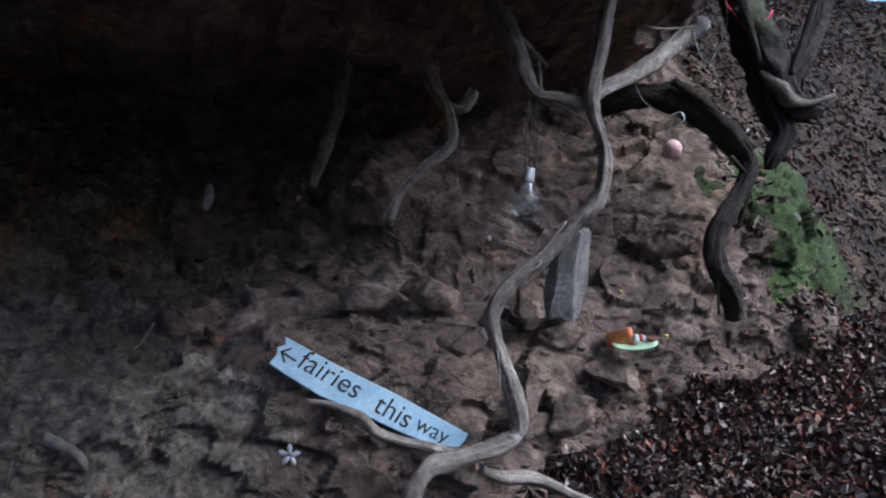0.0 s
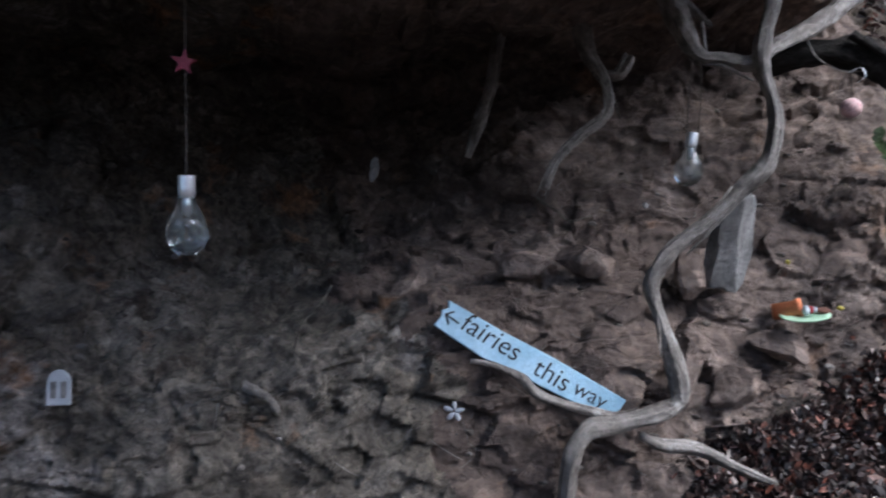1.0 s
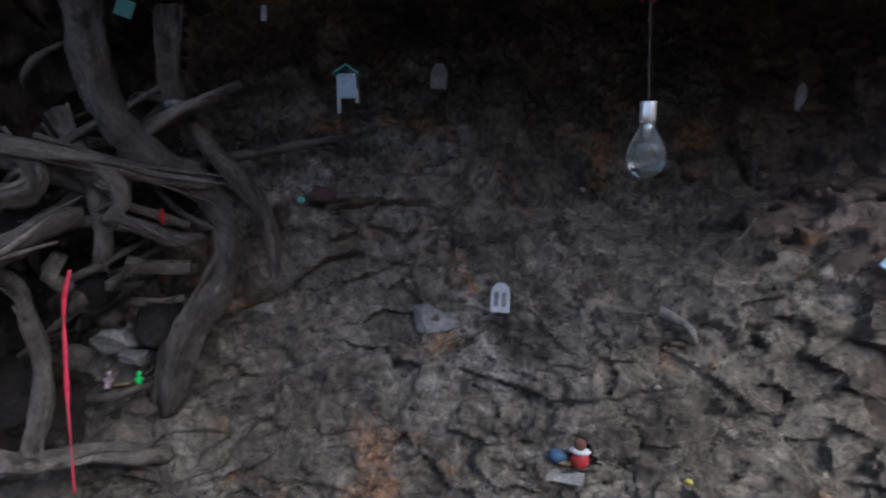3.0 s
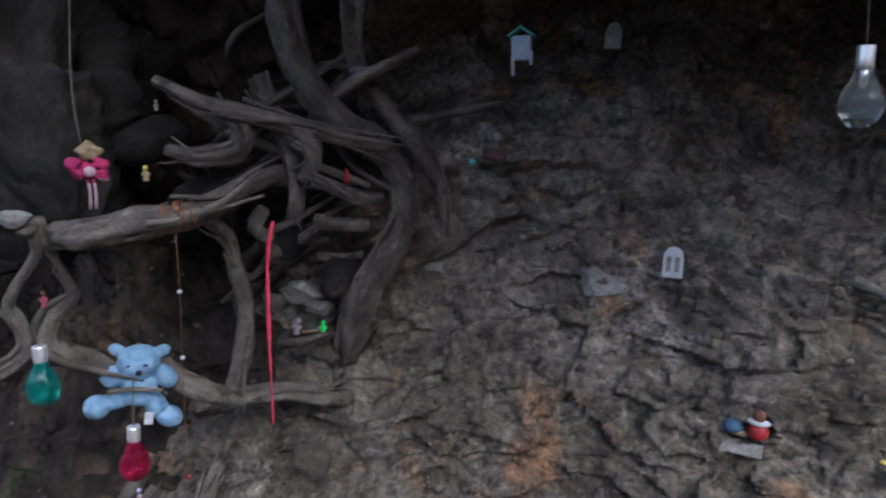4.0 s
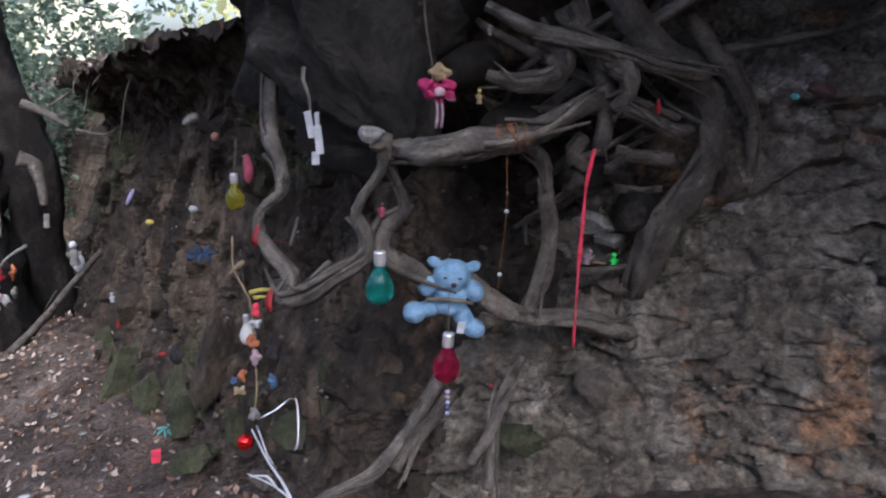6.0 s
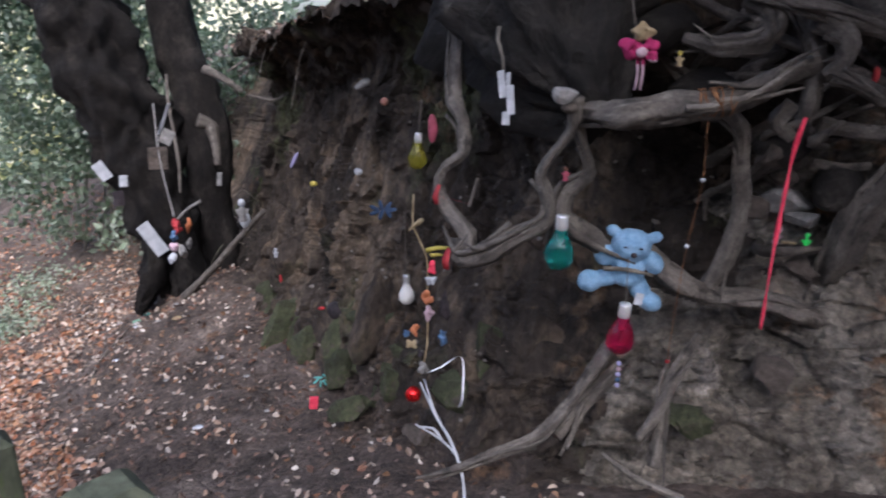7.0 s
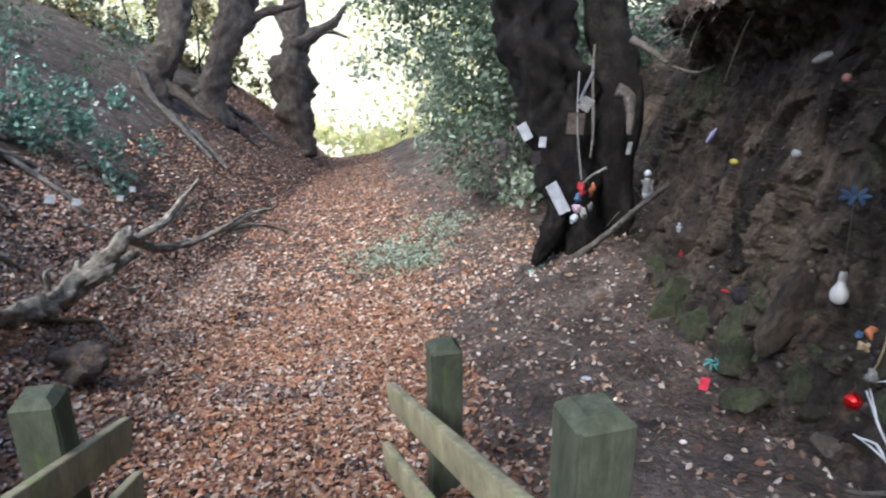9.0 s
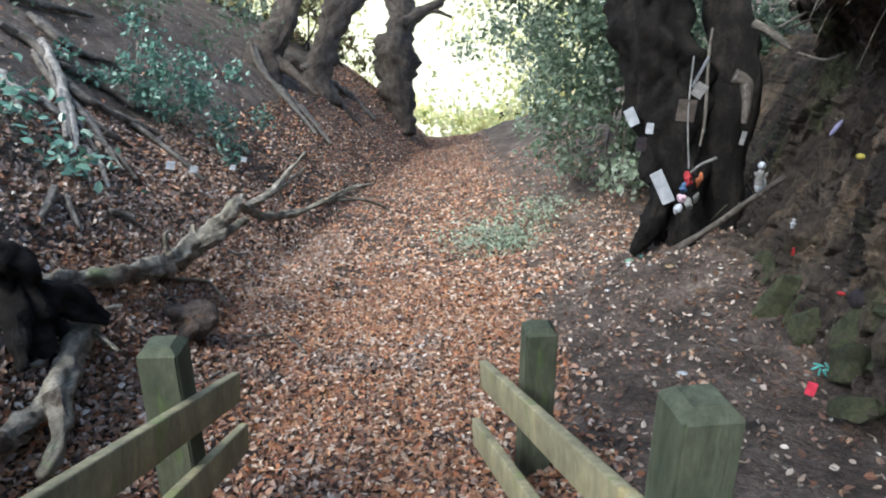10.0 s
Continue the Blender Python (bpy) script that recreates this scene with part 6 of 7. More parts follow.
blob(bm, (0, -0.008, 0.022), (0.03, 0.028, 0.014), (0, 0, 0), 0, 1, 2, 1)
thing("capped_stone", bm, [BROWNSTONE, PALESTONE], facing((-2.151, 0.809, 1.588)), "small stone with a pale cap among roots", "ornament")
rock((-1.959, 1.164, 1.350), (0.055, 0.03, 0.032), material("dull_red_stone", [(0.07, 0.04, 0.04), (0.12, 0.07, 0.065)], 10, 0.9, 0.5, 60), "dull red painted stone on a ledge", (0, 4, 0), sub=3)
ball("teal_chip", (-1.981, 1.105, 1.326), 0.012, TEAL, "teal glass chip beside a stone", "glass chip", (1, 0.6, 0.9), 0.3)
figurine((-2.165, 0.651, 0.803), 0.052, [LIME], "bright green plastic toy figure")
figurine((-2.200, 0.574, 0.812), 0.055, [PALEPINK], "pale pink plastic toy figure", 12)
twig([(-2.202, 0.597, 0.814), (-2.179, 0.629, 0.816)], 0.005, STRAW, "short stick between two toy figures")
ball("yellow_chip", (-0.922, 1.580, 0.600), 0.010, YELLOW, "tiny yellow plastic chip", "trinket", (1.2, 0.6, 0.7), 0.2)
ball("red_trinket", (-2.102, 0.725, 1.299), 0.015, RED, "small red ornament tucked in roots", "trinket", (0.6, 0.6, 1.6), 0.2)
ball("blue_trinket", (-2.156, 0.790, 1.602), 0.018, BLUE, "small blue and gold ornament tucked in roots", "trinket", (1, 0.7, 1.1), 0.2)

# ---- things hanging on the old tree ----
light_bulb((-2.109, -0.114, 0.949), (-2.136, -0.103, 0.983), TEALGLASS, "teal glass bulb hanging from a root", 3, 1.0)
light_bulb((-2.070, 0.065, 0.703), (-2.124, 0.086, 0.815), REDGLASS, "crimson glass bulb hanging below a teddy bear", 5, 1.0)
tag("small_tag", (-2.077, 0.105, 0.710), 0.022, 0.035, PAPER, "small pale tag beside a bulb cap", "tag", 10)
bear = bmesh.new()
u = 0.001 * 1.66
# a soft bear: head, ears, muzzle, body, arms, legs
for (x_, z_), (a_, b_, c_), r_, mi in (((0, 40), (34, 30, 29), 0, 0), ((-32, 62), (13, 7, 10), 25, 0), ((36, 58), (13, 7, 10), -25, 0), ((2, 26), (17, 17, 13), 0, 0), ((0, 4), (28, 22, 22), 0, 0), ((0, -14), (30, 24, 20), 0, 0),
                                       ((-40, 18), (19, 14, 19), 30, 0), ((40, 14), (16, 14, 22), -35, 0), ((-38, -24), (30, 16, 15), -12, 0), ((-62, -28), (20, 20, 20), 0, 0),
                                       ((24, -34), (17, 17, 32), -35, 0), ((44, -56), (22, 21, 17), 18, 0)):
    blob(bear, (x_ * u, -0.012 if c_ == 13 else (-0.02 if abs(x_) > 50 else 0), z_ * u), (a_ * u, b_ * u, c_ * u), (0, r_, 0), 0.10, 60, 3, mi)
teddy = thing("teddy_bear", bear, [PLUSH], facing((-2.170, 0.107, 0.771), roll=4), "soft light blue teddy bear tied to a root", "teddy bear")
rm = teddy.modifiers.new("one_skin", "REMESH")
rm.mode, rm.voxel_size, rm.use_smooth_shade = "VOXEL", 0.0035, True
part("nose", blob(bmesh.new(), (3 * u, -0.047, 31 * u), (5.5 * u, 4 * u, 5 * u), (0, 0, 0), 0, 1, 2), DARKCLOTH, teddy)
for sx in (-12, 13):
    part("eye", blob(bmesh.new(), (sx * u, -0.046, 43 * u), (4 * u, 3 * u, 1.6 * u), (0, 0, 0), 0, 1, 2), DARKCLOTH, teddy)
twig([(-2.150, 0.027, 0.778), (-2.123, 0.083, 0.782), (-2.106, 0.153, 0.767)], 0.008, DEADWOOD, "short stick tied across a toy bear")
ribbon([(-1.954, 0.430, 1.211), (-1.948, 0.414, 1.163), (-1.948, 0.406, 1.111), (-1.948, 0.401, 1.018), (-1.950, 0.396, 0.891), (-1.949, 0.393, 0.760), (-1.946, 0.389, 0.660)], 0.012, REDCLOTH, "long_ribbon", "long bright red ribbon hanging from a root")
beads = empty("bead_string", (-1.982, 0.193, 1.197), "thin string of tiny beads hanging from a root", "beads")
cord([(-1.986, 0.195, 1.214), (-1.960, 0.185, 1.063), (-2.000, 0.185, 0.879), (-2.012, 0.179, 0.705), (-2.016, 0.174, 0.547)], 0.0012, RUSTWIRE, beads)
for p_, m_ in (((-1.960, 0.185, 1.063), PAPER), ((-2.000, 0.186, 0.882), PAPER), ((-2.016, 0.174, 0.547), RED)):
    part("bead", blob(bmesh.new(), Vector(p_) - beads.location, (0.006, 0.006, 0.006), (0, 0, 0), 0, 1, 2), m_, beads)
wire = tagged(new("wire_binding"), "rusty wire bound round a root", "wire")
wire.matrix_world = facing((-1.993, 0.198, 1.245), roll=-8)
rg = random.Random(3)
for k in range(14):
    a = rg.uniform(-0.05, 0.05)
    b0 = rg.uniform(0, 6.28)
    part("wire_loop", tube(bmesh.new(), [(a + 0.008 * rg.uniform(-1, 1) + 0.002 * j, 0.038 * math.cos(b0 + j * 0.8), 0.036 * math.sin(b0 + j * 0.8), 0.0016) for j in range(7)], 5, 0.01, 0), RUSTWIRE, wire)
drop = empty("bead_drop", (-2.075, 0.062, 0.55), "short string of purple beads under a crimson bulb", "beads")
cord([(-2.075, 0.063, 0.552), (-2.075, 0.062, 0.44)], 0.0012, CORD, drop)
for k, m_ in enumerate((PURPLE, PALEPINK, PURPLE, BLUE, PURPLE)):
    part("bead", blob(bmesh.new(), (0, 0, -0.03 - 0.017 * k), (0.007, 0.007, 0.007), (0, 0, 0), 0, 1, 2), m_, drop)
twig([(-2.262, -0.262, 1.42), (-2.240, -0.270, 1.39), (-2.225, -0.260, 1.35), (-2.205, -0.262, 1.312)], 0.006, DEADWOOD, "ochre rootlet with white strips tied to it")
doll = bmesh.new()
blob(doll, (0, 0, 0.028), (0.016, 0.015, 0.018), (0, 0, 0), 0.2, 60, 2, 1)
blob(doll, (0.004, 0.004, 0.034), (0.021, 0.016, 0.019), (0, 20, 0), 0.9, 70, 3, 1)
for x_, z_, a_ in ((-0.028, 0.004, 0.020), (0.026, 0.006, 0.022), (0.0, -0.006, 0.024), (-0.020, -0.018, 0.016), (0.024, -0.02, 0.018)):
    blob(doll, (x_, 0, z_), (a_ * 0.85, 0.012, a_ * 0.75), (0, 20 * x_ / 0.03, 0), 0.8, 70, 3, 0)
blob(doll, (0.004, -0.012, -0.012), (0.014, 0.006, 0.012), (0, 0, 0), 0.2, 50, 2, 2)
for x_ in (-0.004, 0.008):
    tube(doll, [(x_, 0, -0.02, 0.004), (x_ + 0.004, -0.004, -0.06, 0.0035), (x_, 0, -0.1, 0.004)], 7, 0.02, 0)
for f in doll.faces:
    if f.calc_center_median().z < -0.03:
        f.material_index = 2
fairy = thing("fairy_doll", doll, [MAGENTA, STRAW, PALEPINK], facing((-2.031, 0.026, 1.374)), "hanging rag fairy doll in magenta petals with thin legs", "doll")
cord([(-2.044, 0.020, 1.412), (-2.130, 0.027, 1.578), (-2.263, 0.075, 1.898)], 0.0016, CORD, None, "cord", "thin dark cord holding a rag doll", "cord")
figurine((-2.096, 0.163, 1.325), 0.042, [STRAW, YELLOW], "tiny yellow-green figure hanging on a thread", 0)
figurine((-2.163, 0.219, 1.498), 0.03, [PALESTONE], "tiny grey charm hanging on a thread", 0)
rock((-2.106, -0.120, 1.258), (0.038, 0.026, 0.029), PALESTONE, "flat pale stone wedged on a root", (0, 10, 0), 0.2)
rock((-2.127, -0.113, 1.225), (0.03, 0.026, 0.02), BROWNSTONE, "small stone wedged on a root", sub=3)
for (p_, w_, h_, r_) in (((-2.194, -0.267, 1.280), 0.018, 0.07, -7), ((-2.167, -0.250, 1.243), 0.020, 0.075, -4), ((-2.228, -0.242, 1.276), 0.012, 0.065, 0), ((-2.169, -0.260, 1.196), 0.020, 0.035, 2)):
    tag("white_strip", p_, w_, h_, PAPER, "narrow white painted wooden strip hanging on a root", "ornament", r_, 0.004, group="white strips")
light_bulb((-2.458, -0.454, 1.124), (-2.489, -0.439, 1.220), YELLOWGLASS, "small yellow glass bulb hanging from a root", 6, 0.72)
bm = blob(bmesh.new(), (0, 0, 0), (0.014, 0.010, 0.042), (0, 0, 0), 0.2, 30, 3)
thing("pink_trinket", bm, PINK, facing((-2.431, -0.416, 1.139)), "long pink plastic charm hanging on a root", "ornament")
figurine((-2.185, -0.086, 1.024), 0.042, [PINK, TERRACOTTA], "small pink figurine sitting in a root loop")
light_bulb((-3.148, -0.434, 0.432), (-3.242, -0.430, 0.688), FROSTGLASS, "small frosted glass bulb hanging on a thread", 0, 0.86)
twig([(-2.369, -0.443, 0.785), (-2.348, -0.411, 0.798), (-2.325, -0.380, 0.802)], 0.008, YELLOW, "bright yellow plastic stick hanging on a root", "yellow_stick")
ribbon([(-2.373, -0.405, 0.984), (-2.359, -0.418, 0.956), (-2.352, -0.417, 0.930)], 0.02, RED, "red_ribbon", "short red ribbon tied to a root")
ribbon([(-2.355, -0.409, 0.951), (-2.329, -0.375, 0.949), (-2.328, -0.328, 0.935)], 0.005, RED, "red_ribbon", "thin red ribbon stretched between roots")
ribbon([(-2.297, -0.387, 0.812), (-2.284, -0.400, 0.785), (-2.275, -0.399, 0.755)], 0.024, RED, "red_ribbon", "red ribbon bow on a root")
bm = bmesh.new()
for k in range(7):
    a = k * 0.9
    blob(bm, (0.026 * math.cos(a), 0, 0.014 * math.sin(a)), (0.018, 0.004, 0.007), (0, -50 * k, 0), 0.2, 40, 2)
thing("blue_flower", bm, material("dull_blue_cloth", [(0.02, 0.035, 0.07), (0.045, 0.08, 0.15)], 40, 0.8, 0.2, 150), facing((-2.439, -0.567, 0.897)), "blue fabric flower pinned to the earth", "ornament")
# a garland of small charms under the root
garland = empty("charm_garland", (-2.356, -0.443, 0.809), "string of mixed charms hanging from a root", "garland")
cord([(-2.403, -0.477, 0.951), (-2.372, -0.482, 0.856), (-2.346, -0.448, 0.777), (-2.332, -0.447, 0.639), (-2.318, -0.451, 0.498), (-2.328, -0.471, 0.397)], 0.0025, STRAW, garland)
for p_, sz, m_, r_, lab in (((-2.374, -0.477, 0.864), (0.03, 0.012, 0.010), STRAW, 40, "straw knot"), ((-2.345, -0.418, 0.777), (0.034, 0.01, 0.006), YELLOW, 0, "yellow bar"), ((-2.334, -0.432, 0.742), (0.016, 0.012, 0.026), REDCLOTH, 10, "red bow"),
                           ((-2.322, -0.438, 0.704), (0.022, 0.014, 0.02), PAPER, 0, "white tuft"), ((-2.307, -0.452, 0.658), (0.024, 0.016, 0.026), ORANGE, 0, "orange charm"), ((-2.310, -0.445, 0.603), (0.02, 0.014, 0.026), PALEPINK, 10, "pink charm"),
                           ((-2.345, -0.393, 0.616), (0.022, 0.016, 0.048), DARKCLOTH, 8, "dark pouch"), ((-2.315, -0.401, 0.522), (0.018, 0.010, 0.03), BLUE, 12, "blue charm"), ((-2.325, -0.487, 0.550), (0.014, 0.012, 0.028), ORANGE, 0, "orange charm"),
                           ((-2.312, -0.499, 0.508), (0.024, 0.014, 0.02), STRAW, 0, "straw charm"), ((-2.332, -0.514, 0.536), (0.014, 0.012, 0.018), BLUE, 0, "blue charm"), ((-2.312, -0.473, 0.478), (0.012, 0.01, 0.018), DARKCLOTH, 0, "dark charm"), ((-2.315, -0.464, 0.423), (0.02, 0.014, 0.03), PALESTONE, 12, "white charm")):
    part("charm", blob(bmesh.new(), Vector(p_) - garland.location, tuple(0.66 * q for q in sz), (0, r_, -75), 1.3, 85, 3), m_, garland, lab)
ball("red_bauble", (-2.309, -0.497, 0.339), 0.025, plain("red_foil", (0.7, 0.02, 0.02), 0.15, 0.8), "shiny red glass bauble on the earth")
for row in ([(-2.327, -0.457, 0.397), (-2.332, -0.405, 0.414), (-2.339, -0.340, 0.439), (-2.281, -0.348, 0.325), (-2.274, -0.361, 0.302)], [(-2.322, -0.461, 0.380), (-2.260, -0.442, 0.318), (-2.226, -0.420, 0.280)]):
    ribbon(row, 0.008, SILVER, "tinsel", "silvery tinsel strand draped over roots", "tinsel")
stick = empty("white_twig", (-2.086, -0.378, 0.145), "forked white painted twig stuck in the ground", "twig")
for row in ([(-2.051, -0.378, 0.037), (-2.091, -0.376, 0.160), (-2.134, -0.390, 0.225), (-2.178, -0.438, 0.263), (-2.211, -0.502, 0.294)], [(-2.102, -0.378, 0.191), (-2.158, -0.405, 0.266), (-2.216, -0.440, 0.315), (-2.284, -0.477, 0.392)], [(-2.176, -0.427, 0.255), (-2.187, -0.451, 0.289), (-2.190, -0.493, 0.296)]):
    part("prong", tube(bmesh.new(), local([(*p, 0.005 - 0.0008 * i) for i, p in enumerate(row)], stick.location), 7, 0.02, 0.2, 30), PAPER, stick)
tag("red_tag", (-3.332, -0.864, -0.253), 0.038, 0.06, REDCLOTH, "small bright red plastic tag at the foot of the bank", "tag", 8, 0.02)
bm = bmesh.new()
for k in range(6):
    blob(bm, (0.03 * math.cos(k), 0, 0.02 * math.sin(k * 2.1)), (0.025, 0.006, 0.006), (0, 47 * k, 0), 0.3, 40, 2)
thing("green_trinket", bm, TEAL, facing((-3.589, -0.828, -0.269)), "pale green plastic sprig at the foot of the bank", "trinket")
ball("orange_ball", (-3.591, -0.480, 1.114), 0.019, material("faded_orange", [(0.32, 0.14, 0.11), (0.45, 0.22, 0.17)], 30, 0.6, 0.2, 90), "faded orange ball stuck in the bank")
bm = blob(bmesh.new(), (0, 0, 0), (0.045, 0.02, 0.02), (0, -30, 0), 0.25, 25, 3)
thing("shell", bm, PALESTONE, facing((-3.639, -0.573, 1.190)), "pale shell stuck in the earth bank", "shell")
ball("yellow_trinket", (-4.292, -0.850, 0.600), 0.020, YELLOW, "small yellow plastic toy on the bank", "trinket", (1.1, 0.7, 0.8), 0.3)
ball("white_flower", (-3.714, -0.611, 0.772), 0.020, PAPER, "small white flower pinned to the bank", "ornament", (1, 0.6, 0.9), 0.5)
bm = blob(bmesh.new(), (0, 0, 0), (0.013, 0.012, 0.055), (0, 28, 0), 0.1, 25, 3)
thing("purple_trinket", bm, PURPLE, facing((-4.834, -0.983, 0.644)), "pale purple plastic charm on the bank", "ornament")
figurine((-4.361, -1.093, 0.152), 0.06, [PAPER], "tiny white toy on the bank")
figurine((-4.917, -1.345, 0.233), 0.16, [PALESTONE, PAPER], "small white china ornament hanging on roots")
ball("red_berry", (-4.226, -1.062, 0.062), 0.013, RED, "small red trinket on the bank", "trinket", (0.7, 0.7, 2.0), 0.2)
ball("red_berry", (-3.748, -0.821, 0.059), 0.014, RED, "small red trinket on the bank", "trinket", (1.4, 0.7, 0.7), 0.3)
bm = blob(bmesh.new(), (0, 0, 0), (0.05, 0.04, 0.05), (0, 10, 0), 0.3, 14, 3)
thing("dark_glove", bm, DARKCLOTH, facing((-3.696, -0.747, 0.064)), "dark cloth scrap caught on the bank", "cloth")

# ---- mossy stones and earth ribs at the foot of the bank ----
rock((-4.313, -1.122, -0.320), (0.13, 0.09, 0.22), MOSSSTONE, "leaning mossy slab at the bank foot", (0, 22, 0))
rock((-3.964, -0.922, -0.253), (0.10, 0.09, 0.16), MOSSSTONE, "mossy stone at the bank foot", (0, 14, 0))
rock((-3.507, -0.761, -0.194), (0.10, 0.09, 0.14), MOSSSTONE, "mossy stone at the bank foot", (0, 16, 0))
rock((-3.188, -0.670, -0.201), (0.14, 0.09, 0.07), MOSSSTONE, "low mossy stone at the bank foot", (0, -20, 0))
rock((-4.570, -0.997, 0.056), (0.200, 0.100, 0.250), HUMUS, "weathered earth rib in the bank", (0, 20, 0))
rock((-3.298, -0.593, 0.143), (0.10, 0.08, 0.26), HUMUS, "upright weathered rib of the bank", (0, 6, 0))
rock((-2.576, -0.027, 0.374), (0.12, 0.08, 0.2), HUMUS, "upright weathered rib of the bank", (0, 12, 0))
rock((-2.702, -0.167, 0.268), (0.10, 0.08, 0.2), MOSSSTONE, "upright mossy rib of the bank", (0, 8, 0))
rock((-2.482, -0.348, 0.230), (0.08, 0.08, 0.1), MOSSSTONE, "mossy stone between roots", (0, 8, 0))
rock((-2.125, 0.320, 0.295), (0.10, 0.08, 0.05), MOSSSTONE, "flat mossy stone between roots", (0, 8, 0))
rock((-2.098, 0.303, 0.302), (0.06, 0.06, 0.06), MOSSSTONE, "mossy stone between roots", (0, 8, 0))
rock((-2.102, 0.573, 0.445), (0.07, 0.05, 0.08), BROWNSTONE, "grey stone below a root", (0, 18, 0))
rock((-2.287, 0.647, 0.916), (0.09, 0.06, 0.06), PALESTONE, "grey stone between roots", (0, -8, 0))
rock((-2.165, 1.045, 1.075), (0.055, 0.05, 0.065), PALESTONE, "grey stone between roots", (0, -8, 0))
for p_, sz_, tw_ in (((-2.212, 0.668, 0.874), (0.06, 0.05, 0.035), 8), ((-2.229, 0.729, 0.949), (0.055, 0.05, 0.03), -12), ((-2.183, 0.769, 0.841), (0.05, 0.05, 0.04), 5), ((-2.240, 0.518, 0.913), (0.045, 0.05, 0.05), -20), ((-2.195, 0.672, 0.735), (0.07, 0.05, 0.04), 4), ((-2.102, 1.051, 0.972), (0.05, 0.05, 0.06), 10), ((-2.261, 0.631, 1.000), (0.05, 0.05, 0.03), -6)):
    rock(p_, sz_, PALESTONE if tw_ > 5 else BROWNSTONE, "angular grey stone wedged between roots", (0, tw_, 0), sub=3)
rock((-2.207, 0.539, 1.072), (0.06, 0.05, 0.05), BROWNSTONE, "grey stone between roots", (0, -8, 0))

rg = np.random.default_rng(77)
for k in range(24):
    a, up, w_ = rg.uniform(2.4, 4.9), rg.uniform(0.05, 0.55), rg.uniform(0.05, 0.12)
    hit = hills[1].ray_cast(at(a, 0.2, float(lane_z(a)) + up), SIDE)
    if hit[0]:
        rock(hit[0] + SIDE * w_ * 0.35, (w_, w_ * 0.8, w_ * rg.uniform(0.7, 1.5)), MOSSSTONE if k % 3 else BROWNSTONE, "mossy stone bedded in the foot of the bank", (0, rg.uniform(-25, 25), 0), sub=3)

# ---- ornaments on and round the lane tree ----
for p_, w_, h_, r_, m_ in (((-5.229, -2.276, 0.533), 0.075, 0.13, -28, PAPER), ((-5.068, -2.100, 0.494), 0.05, 0.075, 4, PAPER), ((-5.136, -1.985, 0.073), 0.09, 0.25, -28, PAPER), ((-5.130, -1.883, 0.628), 0.12, 0.15, 3, BROWNSTONE), ((-5.104, -2.156, 0.371), 0.07, 0.10, 0, DARKCLOTH), ((-5.280, -1.851, 0.869), 0.02, 0.22, 22, SILVER), ((-5.217, -1.832, 0.756), 0.08, 0.10, 30, PALESTONE), ((-5.105, -1.501, 0.482), 0.03, 0.09, 8, PALESTONE)):
    tag("tree_tag", p_, w_, h_, m_, "small weathered card or plaque hung on the lane tree", "tag", r_, 0.012, group="tree tags")
cord([(-5.268, -1.906, 0.971), (-5.110, -1.867, 0.617), (-5.016, -1.799, 0.255)], 0.005, PALESTONE, None, "pale_cord", "pale cord hanging down the lane tree", "cord")
cluster = empty("charm_cluster", (-5.050, -1.809, 0.066), "cluster of red, white and blue charms on the lane tree", "ornament")
for p_, sz, m_ in (((-5.095, -1.808, 0.165), (0.06, 0.03, 0.05), RED), ((-5.153, -1.742, 0.152), (0.03, 0.02, 0.06), ORANGE), ((-5.028, -1.828, 0.041), (0.05, 0.03, 0.03), PALEPINK), ((-5.022, -1.773, 0.010), (0.06, 0.03, 0.03), PALESTONE), ((-4.974, -1.827, -0.026), (0.04, 0.03, 0.03), PAPER), ((-5.084, -1.738, 0.048), (0.02, 0.02, 0.05), PALESTONE), ((-5.058, -1.823, 0.103), (0.03, 0.03, 0.04), BLUE)):
    part("charm", blob(bmesh.new(), Vector(p_) - cluster.location, tuple(0.8 * q for q in sz), (0, 20, 30), 1.2, 34, 3), m_, cluster)
twig([(-5.239, -1.666, 0.304), (-5.149, -1.748, 0.265), (-5.077, -1.796, 0.222)], 0.012, PALESTONE, "lichen-grey twig on the lane tree")
ball("china_ornament", (-5.038, -1.350, 0.213), 0.045, PAPER, "small white china ornament hanging on the bank", "ornament", (0.8, 0.7, 1.4), 0.1)

